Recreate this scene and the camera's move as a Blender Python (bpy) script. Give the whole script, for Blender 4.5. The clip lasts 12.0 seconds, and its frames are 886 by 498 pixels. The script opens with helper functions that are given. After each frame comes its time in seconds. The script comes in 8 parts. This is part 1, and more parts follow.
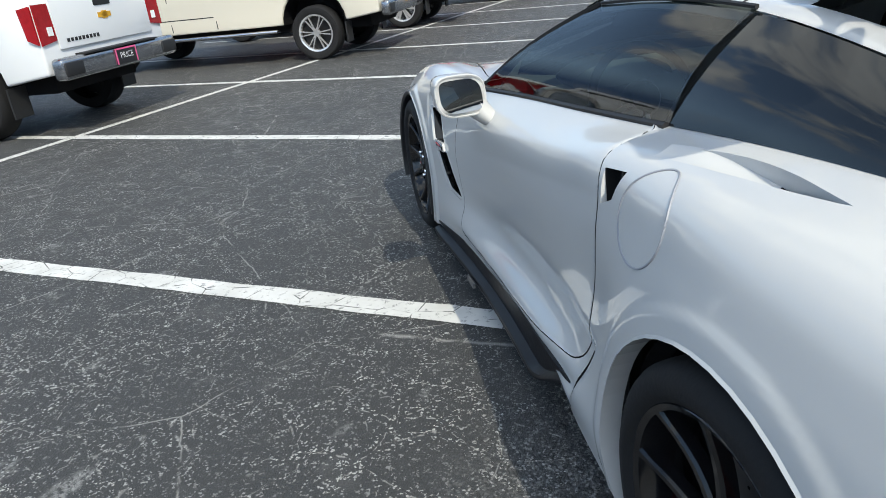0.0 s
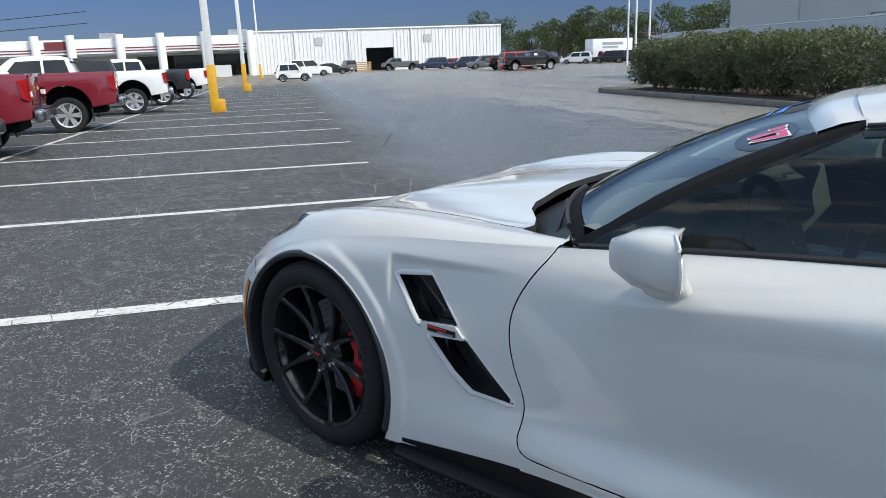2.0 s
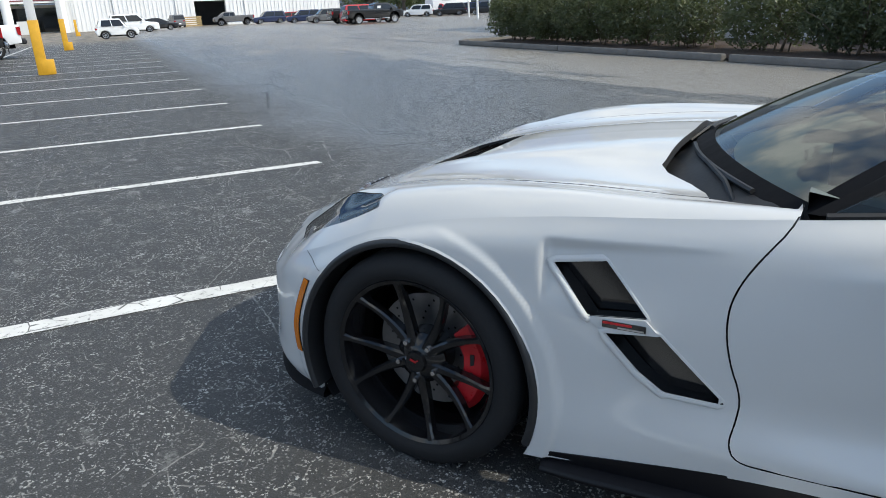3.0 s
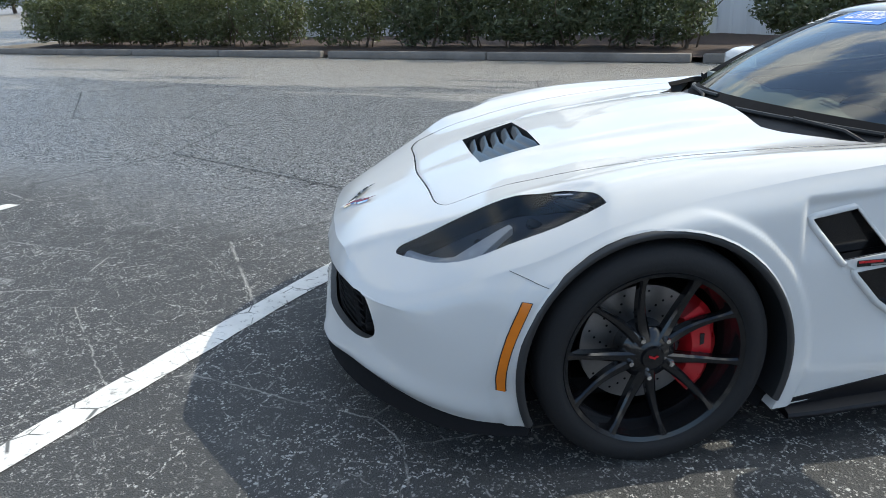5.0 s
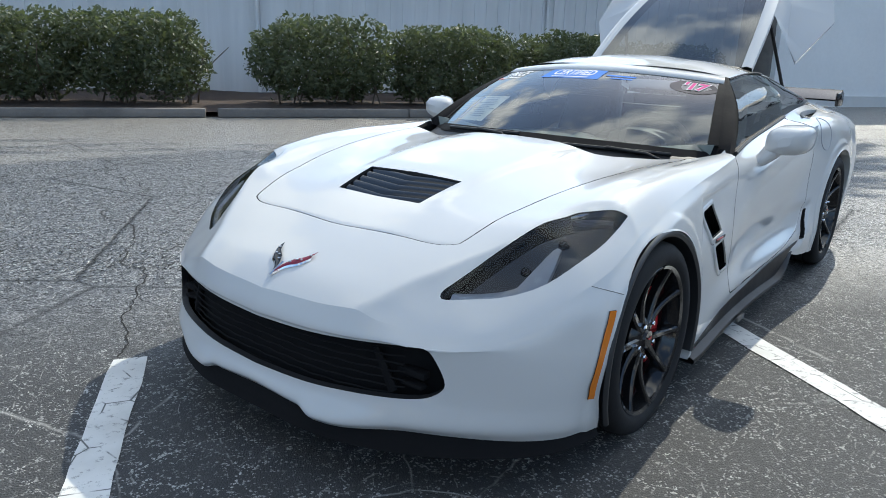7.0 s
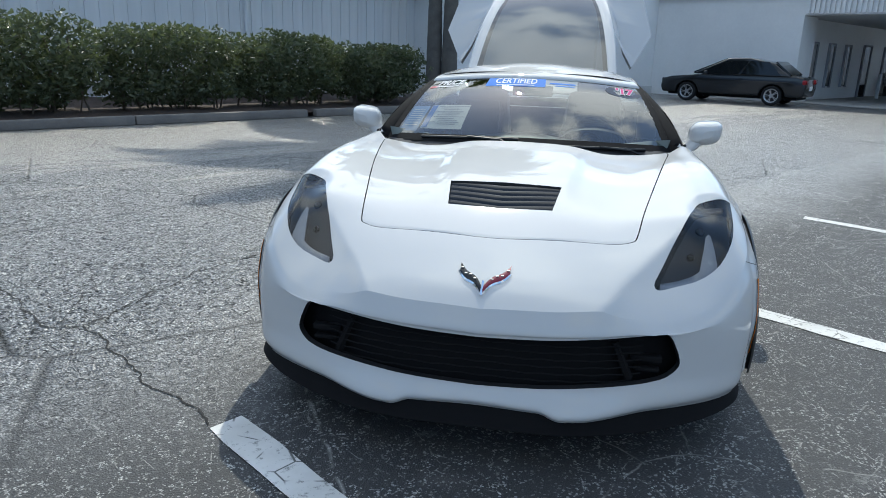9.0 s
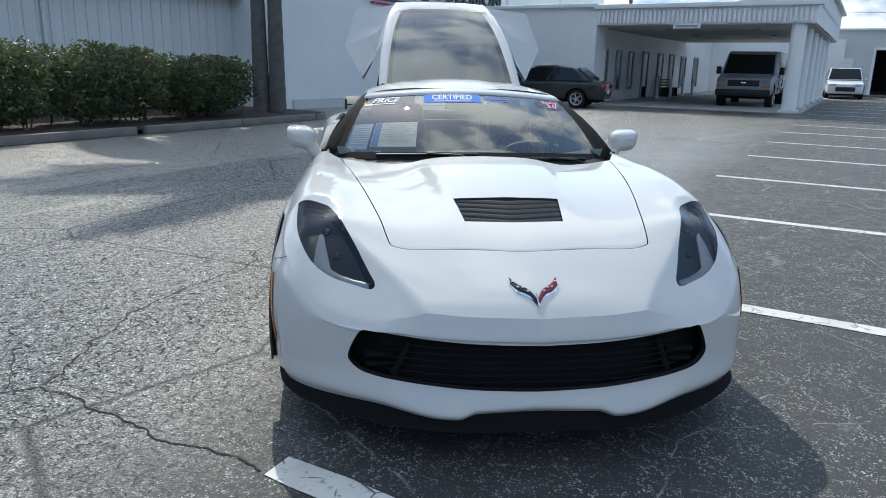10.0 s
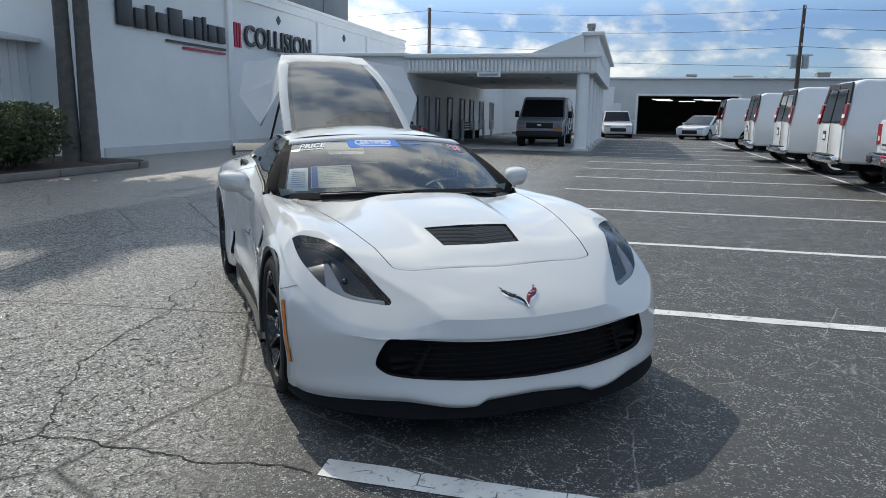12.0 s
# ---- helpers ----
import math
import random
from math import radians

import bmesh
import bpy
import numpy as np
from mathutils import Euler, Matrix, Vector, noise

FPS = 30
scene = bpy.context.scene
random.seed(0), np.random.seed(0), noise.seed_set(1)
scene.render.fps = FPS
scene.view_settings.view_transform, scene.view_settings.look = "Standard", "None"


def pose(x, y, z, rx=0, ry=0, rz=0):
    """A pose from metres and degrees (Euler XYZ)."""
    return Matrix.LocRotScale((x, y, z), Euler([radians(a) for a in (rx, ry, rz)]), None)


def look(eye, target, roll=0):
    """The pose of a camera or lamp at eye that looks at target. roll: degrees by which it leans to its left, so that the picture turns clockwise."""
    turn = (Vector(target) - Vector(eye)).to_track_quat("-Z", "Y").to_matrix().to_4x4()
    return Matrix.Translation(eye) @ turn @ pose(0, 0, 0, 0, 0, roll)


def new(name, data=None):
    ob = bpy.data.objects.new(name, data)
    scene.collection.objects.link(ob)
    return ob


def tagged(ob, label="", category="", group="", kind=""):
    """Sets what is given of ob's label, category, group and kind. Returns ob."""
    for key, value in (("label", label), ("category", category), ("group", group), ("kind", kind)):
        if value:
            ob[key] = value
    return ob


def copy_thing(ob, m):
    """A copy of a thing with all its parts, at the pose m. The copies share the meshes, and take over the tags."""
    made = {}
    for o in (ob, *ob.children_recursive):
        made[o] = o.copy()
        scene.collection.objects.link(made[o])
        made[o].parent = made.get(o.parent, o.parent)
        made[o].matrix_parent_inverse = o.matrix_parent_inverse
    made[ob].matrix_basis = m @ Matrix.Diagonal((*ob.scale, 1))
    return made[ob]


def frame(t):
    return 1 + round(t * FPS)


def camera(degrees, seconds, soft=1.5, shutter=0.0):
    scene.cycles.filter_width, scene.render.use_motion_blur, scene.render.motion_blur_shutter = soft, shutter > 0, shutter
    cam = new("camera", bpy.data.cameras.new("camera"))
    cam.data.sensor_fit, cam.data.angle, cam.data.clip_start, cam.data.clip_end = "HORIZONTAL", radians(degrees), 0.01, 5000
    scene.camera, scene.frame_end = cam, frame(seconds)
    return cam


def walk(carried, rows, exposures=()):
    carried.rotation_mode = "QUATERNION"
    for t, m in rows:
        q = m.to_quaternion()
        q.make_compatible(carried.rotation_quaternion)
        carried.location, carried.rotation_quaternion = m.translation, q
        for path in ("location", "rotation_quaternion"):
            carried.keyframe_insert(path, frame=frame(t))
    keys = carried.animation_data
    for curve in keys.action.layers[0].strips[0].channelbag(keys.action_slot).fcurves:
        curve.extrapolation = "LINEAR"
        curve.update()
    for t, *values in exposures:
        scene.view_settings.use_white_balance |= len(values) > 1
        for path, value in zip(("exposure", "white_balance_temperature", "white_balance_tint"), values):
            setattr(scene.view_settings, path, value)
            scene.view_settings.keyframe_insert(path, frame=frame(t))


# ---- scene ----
cam = camera(64.13, 12.0, soft=0.9)
PATH = [
    (0.0, pose(-1.490, -3.490, 1.317, 67.29, 5.97, -12.69)),
    (0.5, pose(-1.715, -3.141, 1.289, 69.84, 4.76, -25.00)),
    (1.0, pose(-1.983, -2.730, 1.295, 75.04, 1.25, -33.68)),
    (1.5, pose(-2.207, -2.345, 1.282, 71.41, -0.79, -41.06)),
    (2.0, pose(-2.303, -1.881, 1.308, 75.02, 2.15, -47.90)),
    (2.5, pose(-2.480, -1.429, 1.293, 74.26, -0.00, -53.24)),
    (2.7, pose(-2.454, -1.263, 1.312, 72.74, 0.89, -56.11)),
    (4.3, pose(-2.519, 0.208, 1.215, 70.95, 3.07, -80.99)),
    (4.5, pose(-2.531, 0.385, 1.250, 71.05, 2.08, -84.59)),
    (5.0, pose(-2.552, 0.758, 1.306, 69.73, 2.13, -97.45)),
    (5.5, pose(-2.372, 1.099, 1.281, 72.24, 2.84, -109.80)),
    (6.0, pose(-2.219, 1.512, 1.273, 70.79, 1.32, -122.05)),
    (6.5, pose(-2.025, 1.844, 1.260, 71.67, -2.64, -133.30)),
    (7.0, pose(-1.724, 2.165, 1.259, 73.98, -1.63, -141.65)),
    (7.2, pose(-1.655, 2.272, 1.240, 74.60, -0.60, -142.90)),
    (8.8, pose(-0.424, 2.939, 1.293, 73.73, -0.74, -165.95)),
    (9.0, pose(-0.244, 2.948, 1.292, 74.46, -1.76, -169.60)),
    (9.5, pose(0.173, 2.983, 1.310, 76.77, -0.27, -177.63)),
    (10.0, pose(0.546, 3.040, 1.331, 75.41, -1.13, -185.32)),
    (10.5, pose(0.842, 2.891, 1.303, 78.22, -1.11, -191.37)),
    (11.0, pose(1.119, 2.929, 1.323, 80.33, -0.56, -198.12)),
    (11.5, pose(1.266, 3.185, 1.301, 79.57, -0.65, -200.51)),
    (12.0, pose(1.385, 3.357, 1.344, 79.11, -0.84, -201.30)),
]
walk(cam, PATH, exposures=[(0.0, 0.92, 6850, 4), (1.0, 0.80, 6800, 5), (2.6, 0.80, 6800, 5), (4.4, 1.12, 6850, 5), (5.6, 1.18, 6700, 4), (7.1, 0.95, 6600, 4), (9.0, 0.82, 6400, 3), (10.2, 0.74, 6600, 4), (12.0, 0.56, 6850, 5)])

# lot axes: x along the aisle, y from the aisle towards the parked trucks
LOT = Matrix.Rotation(radians(54.26), 4, "Z")


def lot(v, u, z=0.0, rz=0.0):
    return LOT @ pose(v, u, z, 0, 0, rz)


# ---- world and sun ----
SUN_TO = Vector((0.13, -0.97, 0.90)).normalized()
world = bpy.data.worlds.new("sky")
scene.world = world
world.use_nodes = True
wn, wl = world.node_tree.nodes, world.node_tree.links
wn.clear()
sky = wn.new("ShaderNodeTexSky")
sky.sky_type = "NISHITA"
sky.sun_disc = False
sky.sun_elevation = math.asin(SUN_TO.z)
sky.sun_rotation = math.atan2(SUN_TO.x, SUN_TO.y)
sky.altitude = 200
sky.air_density, sky.dust_density, sky.ozone_density = 1.0, 0.6, 2.0
coord = wn.new("ShaderNodeTexCoord")
sep = wn.new("ShaderNodeSeparateXYZ")
wl.new(coord.outputs["Generated"], sep.inputs[0])
# cumulus: noise on a flat layer overhead
lift = wn.new("ShaderNodeMath"); lift.operation = "ADD"; lift.inputs[1].default_value = 0.50
wl.new(sep.outputs["Z"], lift.inputs[0])
divx = wn.new("ShaderNodeMath"); divx.operation = "DIVIDE"
divy = wn.new("ShaderNodeMath"); divy.operation = "DIVIDE"
for d, o in ((divx, "X"), (divy, "Y")):
    wl.new(sep.outputs[o], d.inputs[0]); wl.new(lift.outputs[0], d.inputs[1])
comb = wn.new("ShaderNodeCombineXYZ")
wl.new(divx.outputs[0], comb.inputs[0]); wl.new(divy.outputs[0], comb.inputs[1]); comb.inputs[2].default_value = 4.3
cloud = wn.new("ShaderNodeTexNoise")
cloud.inputs["Scale"].default_value = 3.6
cloud.inputs["Detail"].default_value = 9
cloud.inputs["Roughness"].default_value = 0.56
wl.new(comb.outputs[0], cloud.inputs["Vector"])
cramp = wn.new("ShaderNodeValToRGB")
cramp.color_ramp.elements[0].position, cramp.color_ramp.elements[1].position = 0.500, 0.59
wl.new(cloud.outputs["Fac"], cramp.inputs[0])
cfade = wn.new("ShaderNodeMapRange")
cfade.inputs["From Min"].default_value, cfade.inputs["From Max"].default_value = 0.0, 0.06
wl.new(sep.outputs["Z"], cfade.inputs["Value"])
cmul = wn.new("ShaderNodeMath"); cmul.operation = "MULTIPLY"
wl.new(cramp.outputs[0], cmul.inputs[0]); wl.new(cfade.outputs[0], cmul.inputs[1])
# low over the far end of the lot the cloud field thins out
side = wn.new("ShaderNodeVectorMath"); side.operation = "DOT_PRODUCT"
side.inputs[1].default_value = (-0.584, -0.812, 0.25)
wl.new(coord.outputs["Generated"], side.inputs[0])
sfade = wn.new("ShaderNodeMapRange")
sfade.inputs["From Min"].default_value, sfade.inputs["From Max"].default_value = -0.55, 0.25
wl.new(side.outputs["Value"], sfade.inputs["Value"])
cm2 = wn.new("ShaderNodeMath"); cm2.operation = "MULTIPLY"
high = wn.new("ShaderNodeMapRange")
high.inputs["From Min"].default_value, high.inputs["From Max"].default_value = 0.22, 0.45
wl.new(sep.outputs["Z"], high.inputs["Value"])
field = wn.new("ShaderNodeMath"); field.operation = "MAXIMUM"
wl.new(sfade.outputs[0], field.inputs[0]); wl.new(high.outputs[0], field.inputs[1])
wl.new(cmul.outputs[0], cm2.inputs[0]); wl.new(field.outputs[0], cm2.inputs[1])
csh = wn.new("ShaderNodeValToRGB")
csh.color_ramp.elements[0].color, csh.color_ramp.elements[1].color = (3.1, 3.35, 3.75, 1), (4.7, 4.85, 5.1, 1)
csh.color_ramp.elements[0].position, csh.color_ramp.elements[1].position = 0.53, 0.66
wl.new(cloud.outputs["Fac"], csh.inputs[0])
# clouds near the sun are thin and bright
glow = wn.new("ShaderNodeVectorMath"); glow.operation = "DOT_PRODUCT"
glow.inputs[1].default_value = SUN_TO
wl.new(coord.outputs["Generated"], glow.inputs[0])
gpow = wn.new("ShaderNodeMapRange"); gpow.interpolation_type = "SMOOTHSTEP"
gpow.inputs["From Min"].default_value, gpow.inputs["From Max"].default_value = 0.55, 1.0
gpow.inputs["To Min"].default_value, gpow.inputs["To Max"].default_value = 1.0, 2.0
wl.new(glow.outputs["Value"], gpow.inputs["Value"])
cbright = wn.new("ShaderNodeVectorMath"); cbright.operation = "SCALE"
wl.new(csh.outputs[0], cbright.inputs[0]); wl.new(gpow.outputs[0], cbright.inputs["Scale"])
cmix = wn.new("ShaderNodeMixRGB")
# the blue stays deep down to the horizon away from the sun, paler towards it
low = wn.new("ShaderNodeValToRGB")
low.color_ramp.elements[0].color, low.color_ramp.elements[1].color = (0, 0, 0, 1), (1, 1, 1, 1)
low.color_ramp.elements[0].position, low.color_ramp.elements[1].position = 0.12, 0.24
wl.new(sep.outputs["Z"], low.inputs[0])
haze = wn.new("ShaderNodeMixRGB")
haze.inputs[1].default_value, haze.inputs[2].default_value = (0.10, 0.13, 0.24, 1), (0.25, 0.31, 0.46, 1)
wl.new(sfade.outputs[0], haze.inputs[0])
lowmix = wn.new("ShaderNodeMixRGB"); lowmix.inputs[2].default_value = (1, 1, 1, 1)
wl.new(low.outputs[0], lowmix.inputs[0]); wl.new(haze.outputs[0], lowmix.inputs[1])
deep = wn.new("ShaderNodeMixRGB"); deep.blend_type = "MULTIPLY"; deep.inputs[0].default_value = 1.0
wl.new(sky.outputs[0], deep.inputs[1]); wl.new(lowmix.outputs[0], deep.inputs[2])
wl.new(cm2.outputs[0], cmix.inputs[0]); wl.new(deep.outputs[0], cmix.inputs[1]); wl.new(cbright.outputs[0], cmix.inputs[2])
bg = wn.new("ShaderNodeBackground")
bg.inputs["Strength"].default_value = 0.15
wl.new(cmix.outputs[0], bg.inputs["Color"])
wout = wn.new("ShaderNodeOutputWorld")
wl.new(bg.outputs[0], wout.inputs["Surface"])

sun_data = bpy.data.lights.new("sun", "SUN")
sun_data.energy, sun_data.angle, sun_data.color = 2.0, radians(0.53), (1.0, 0.95, 0.87)
sun = new("sun", sun_data)
sun.matrix_world = look(SUN_TO * 60, (0, 0, 0))
scene.view_settings.exposure = 0.0

# ---- materials ----
class Mat:
    """A small node builder round one Principled shader."""

    def __init__(self, name, colour=(0.5, 0.5, 0.5), rough=0.5, metal=0.0, **extra):
        self.m = bpy.data.materials.new(name)
        self.m.use_nodes = True
        self.nt = self.m.node_tree
        self.b = self.nt.nodes["Principled BSDF"]
        self.b.inputs["Base Color"].default_value = (*colour, 1)
        self.b.inputs["Roughness"].default_value = rough
        self.b.inputs["Metallic"].default_value = metal
        for k, v in extra.items():
            self.b.inputs[k.replace("_", " ")].default_value = v
        self.vec = None

    def n(self, kind, **vals):
        node = self.nt.nodes.new("ShaderNode" + kind)
        for k, v in vals.items():
            node.inputs[k.replace("_", " ")].default_value = v
        return node

    def link(self, a, b):
        self.nt.links.new(a, b)

    def coords(self, scale=(1, 1, 1), space="Object"):
        tc, mp = self.n("TexCoord"), self.n("Mapping")
        mp.inputs["Scale"].default_value = scale
        self.link(tc.outputs[space], mp.inputs["Vector"])
        return mp.outputs[0]

    def noise(self, scale, detail=4, rough=0.55, vec=None, distortion=0.0):
        nz = self.n("TexNoise", Scale=scale, Detail=detail, Roughness=rough, Distortion=distortion)
        self.link(vec if vec is not None else self.coords(), nz.inputs["Vector"])
        return nz.outputs["Fac"]

    def ramp(self, fac, stops):
        r = self.n("ValToRGB")
        els = r.color_ramp.elements
        while len(els) < len(stops):
            els.new(0.5)
        for e, (p, c) in zip(els, stops):
            e.position = p
            e.color = (*c, 1) if not isinstance(c, (int, float)) else (c, c, c, 1)
        self.link(fac, r.inputs[0])
        return r.outputs[0]

    def mix(self, fac, a, b, mode="MIX"):
        x = self.n("MixRGB")
        x.blend_type = mode
        for inp, val in zip(x.inputs, (fac, a, b)):
            if isinstance(val, (int, float)):
                inp.default_value = val if inp.name == "Fac" else (val, val, val, 1)
            elif isinstance(val, tuple):
                inp.default_value = (*val, 1)
            else:
                self.link(val, inp)
        return x.outputs[0]

    def math(self, op, a, b=0.5, clamp=False):
        x = self.n("Math")
        x.operation = op
        x.use_clamp = clamp
        for inp, val in zip(x.inputs, (a, b)):
            if isinstance(val, (int, float)):
                inp.default_value = val
            else:
                self.link(val, inp)
        return x.outputs[0]

    def to(self, out, name):
        self.link(out, self.b.inputs[name])
        return self

    def bump(self, height, strength=0.3, distance=0.01):
        bp = self.n("Bump", Strength=strength, Distance=distance)
        self.link(height, bp.inputs["Height"])
        self.link(bp.outputs[0], self.b.inputs["Normal"])
        return self


def plain(name, colour, rough=0.5, metal=0.0, vary=0.12, scale=6.0, bump=0.0, **extra):
    """A material with two scales of gentle variation in tone and gloss."""
    k = Mat(name, colour, rough, metal, **extra)
    vec = k.coords()
    big, small = k.noise(scale, 3, vec=vec), k.noise(scale * 14, 3, vec=vec)
    tone = k.mix(0.35, big, small)
    dark, light = tuple(c * (1 - vary) for c in colour), tuple(min(1, c * (1 + vary)) for c in colour)
    k.to(k.ramp(tone, [(0.3, dark), (0.7, light)]), "Base Color")
    k.to(k.ramp(tone, [(0.3, max(0.02, rough * 0.85)), (0.7, min(1, rough * 1.15))]), "Roughness")
    if bump:
        k.bump(small, bump, 0.004)
    return k.m


def car_paint(name, colour, rough=0.32, flake=0.0):
    k = Mat(name, colour, 0.7, 0.0, Coat_Weight=1.0, Coat_Roughness=0.03, Specular_IOR_Level=0.15)
    vec = k.coords()
    dust = k.noise(2.2, 5, vec=vec)
    k.to(k.mix(k.math("MULTIPLY", dust, 0.10), colour, tuple(c * 0.8 + 0.03 for c in colour)), "Base Color")
    k.to(k.ramp(k.noise(5, 4, vec=vec), [(0.3, 0.02), (0.75, 0.07)]), "Coat Roughness")
    return k.m


def glass(name, tint=(0.5, 0.56, 0.55), clear=0.75, rough=0.0, ior=2.1):
    """Thin tinted pane: clear pass-through with a sharp reflection by Fresnel."""
    m = bpy.data.materials.new(name)
    m.use_nodes = True
    nt = m.node_tree
    nt.nodes.clear()
    tr = nt.nodes.new("ShaderNodeBsdfTransparent")
    tr.inputs[0].default_value = (*[c * clear for c in tint], 1)
    gl = nt.nodes.new("ShaderNodeBsdfGlossy")
    gl.inputs["Roughness"].default_value = rough
    fr = nt.nodes.new("ShaderNodeFresnel")
    fr.inputs[0].default_value = ior
    mx = nt.nodes.new("ShaderNodeMixShader")
    out = nt.nodes.new("ShaderNodeOutputMaterial")
    nt.links.new(fr.outputs[0], mx.inputs[0])
    nt.links.new(tr.outputs[0], mx.inputs[1])
    nt.links.new(gl.outputs[0], mx.inputs[2])
    nt.links.new(mx.outputs[0], out.inputs[0])
    return m


def asphalt_material():
    """Sealed dark asphalt on the stalls, older bleached asphalt in the aisle, sandy concrete far off."""
    k = Mat("asphalt", (0.05, 0.05, 0.05), 0.85)
    vec = k.coords()
    sepv = k.n("SeparateXYZ")
    k.link(vec, sepv.inputs[0])
    wob = k.noise(0.35, 4, vec=vec)
    wob2 = k.noise(1.7, 5, 0.7, vec=vec)

    def bent(scale, amount):
        warp = k.n("TexNoise", Scale=scale, Detail=3.0)
        k.link(vec, warp.inputs["Vector"])
        wv = k.n("VectorMath")
        wv.operation = "MULTIPLY_ADD"
        k.link(warp.outputs["Color"], wv.inputs[0])
        wv.inputs[1].default_value = (amount, amount, 0.0)
        k.link(vec, wv.inputs[2])
        return wv.outputs[0]

    soft, rough_edge, jagged = bent(5.0, 0.10), bent(70.0, 0.018), bent(9.0, 0.045)

    def cracks(scale, width, lo, hi, gapscale=2.2, path=None):
        v = k.n("TexVoronoi", Scale=scale)
        v.feature = "DISTANCE_TO_EDGE"
        k.link(soft if path is None else path, v.inputs["Vector"])
        line = k.ramp(v.outputs["Distance"], [(width * 0.4, 1.0), (width, 0.0)])
        gap = k.ramp(k.noise(scale * gapscale, 4, 0.65, vec=vec), [(lo, 0.0), (hi, 1.0)])
        return k.math("MULTIPLY", line, gap)

    def flecks(scale, size, keep_scale, lo, hi):
        v = k.n("TexVoronoi", Scale=scale)
        v.feature = "F1"
        k.link(rough_edge, v.inputs["Vector"])
        dot = k.ramp(v.outputs["Distance"], [(size * 0.7, 1.0), (size, 0.0)])
        return k.math("MULTIPLY", dot, k.ramp(k.noise(keep_scale, 3, 0.6, vec=vec), [(lo, 0.0), (hi, 1.0)]))

    # where the seal coat lies: from the stall ends towards the trucks
    edge = k.math("ADD", sepv.outputs["Y"], k.math("MULTIPLY", k.math("SUBTRACT", wob, 0.5), 1.2))
    edge = k.math("ADD", edge, k.math("MULTIPLY", k.math("SUBTRACT", wob2, 0.5), 0.5))
    seal = k.ramp(k.math("MULTIPLY", k.math("ADD", edge, 1.6), 0.5), [(0.1, 0.0), (0.75, 1.0)])
    grain = k.noise(150, 2, 0.6, vec=vec)
    stones = k.n("TexVoronoi", Scale=95.0)
    stones.feature = "F1"
    k.link(vec, stones.inputs["Vector"])
    tint = k.n("SeparateXYZ")
    k.link(stones.outputs["Color"], tint.inputs[0])
    # old surface: bare stones of every grey in worn binder
    old = k.ramp(tint.outputs["X"], [(0.0, (0.028, 0.0275, 0.0265)), (0.4, (0.085, 0.083, 0.080)), (0.75, (0.19, 0.187, 0.18)), (1.0, (0.46, 0.45, 0.43))])
    old = k.mix(k.ramp(stones.outputs["Distance"], [(0.36, 0.0), (0.60, 0.95)]), old, (0.022, 0.0215, 0.021))
    blotch = k.noise(0.9, 5, 0.6, vec=vec)
    old = k.mix(k.ramp(blotch, [(0.45, 0.0), (0.70, 0.40)]), old, (0.07, 0.067, 0.062))
    clump = k.ramp(k.noise(26, 4, 0.75, vec=vec), [(0.36, 0.5), (0.50, 1.2), (0.66, 2.1)])
    old = k.mix(1.0, old, clump, "MULTIPLY")
    oldcr = k.math("MAXIMUM", cracks(7.0, 0.042, 0.50, 0.59, path=jagged), cracks(0.36, 0.0062, 0.26, 0.34, path=jagged))
    oldcr = k.math("MAXIMUM", oldcr, cracks(17.0, 0.075, 0.48, 0.58, path=jagged))
    # pale stone flecks, whitened and multiplied to paint in some sun glint
    old = k.mix(k.math("MULTIPLY", flecks(58.0, 0.38, 17, 0.46, 0.52), 0.8), old, (0.58, 0.57, 0.54))
    old = k.mix(k.math("MULTIPLY", oldcr, 0.94), old, (0.014, 0.0135, 0.013))
    # blown sand and bleaching towards the planting bed, drawn out along the aisle
    drawn = k.noise(0.8, 6, 0.66, vec=k.coords((0.35, 1.7, 1)))
    bleach = k.ramp(k.math("ADD", k.math("MULTIPLY", sepv.outputs["Y"], -0.085), k.math("MULTIPLY", drawn, 0.9)), [(0.93, 0.0), (1.38, 0.55)])
    old = k.mix(bleach, old, (0.37, 0.335, 0.285))
    # sealed surface
    dark = k.ramp(grain, [(0.3, (0.029, 0.029, 0.0295)), (0.6, (0.056, 0.056, 0.055)), (0.8, (0.110, 0.109, 0.105))])
    patch = k.ramp(k.noise(1.1, 5, 0.66, vec=vec), [(0.36, 0.45), (0.60, 1.0)])
    speck = k.math("MAXIMUM", flecks(105.0, 0.40, 40, 0.50, 0.55), flecks(62.0, 0.34, 23, 0.50, 0.55))
    speck = k.math("MAXIMUM", speck, flecks(28.0, 0.22, 11, 0.56, 0.61))
    # loose grit gathers along the cracks
    net = k.n("TexVoronoi", Scale=4.6)
    net.feature = "DISTANCE_TO_EDGE"
    k.link(jagged, net.inputs["Vector"])
    band = k.ramp(net.outputs["Distance"], [(0.0, 1.0), (0.11, 0.60), (0.26, 0.28)])
    speck = k.math("MULTIPLY", k.math("MULTIPLY", speck, patch), band)
    dark = k.mix(speck, dark, (0.60, 0.59, 0.56))
    sand = k.math("MAXIMUM", cracks(6.8, 0.010, 0.60, 0.66, 2.6, jagged), cracks(3.1, 0.0062, 0.52, 0.60, 5.0, jagged))
    sand = k.math("MAXIMUM", sand, k.math("MULTIPLY", cracks(4.6, 0.013, 0.50, 0.57, 7.0, jagged), patch))
    sand = k.math("MAXIMUM", sand, cracks(0.75, 0.0022, 0.44, 0.54, 6.0, jagged))
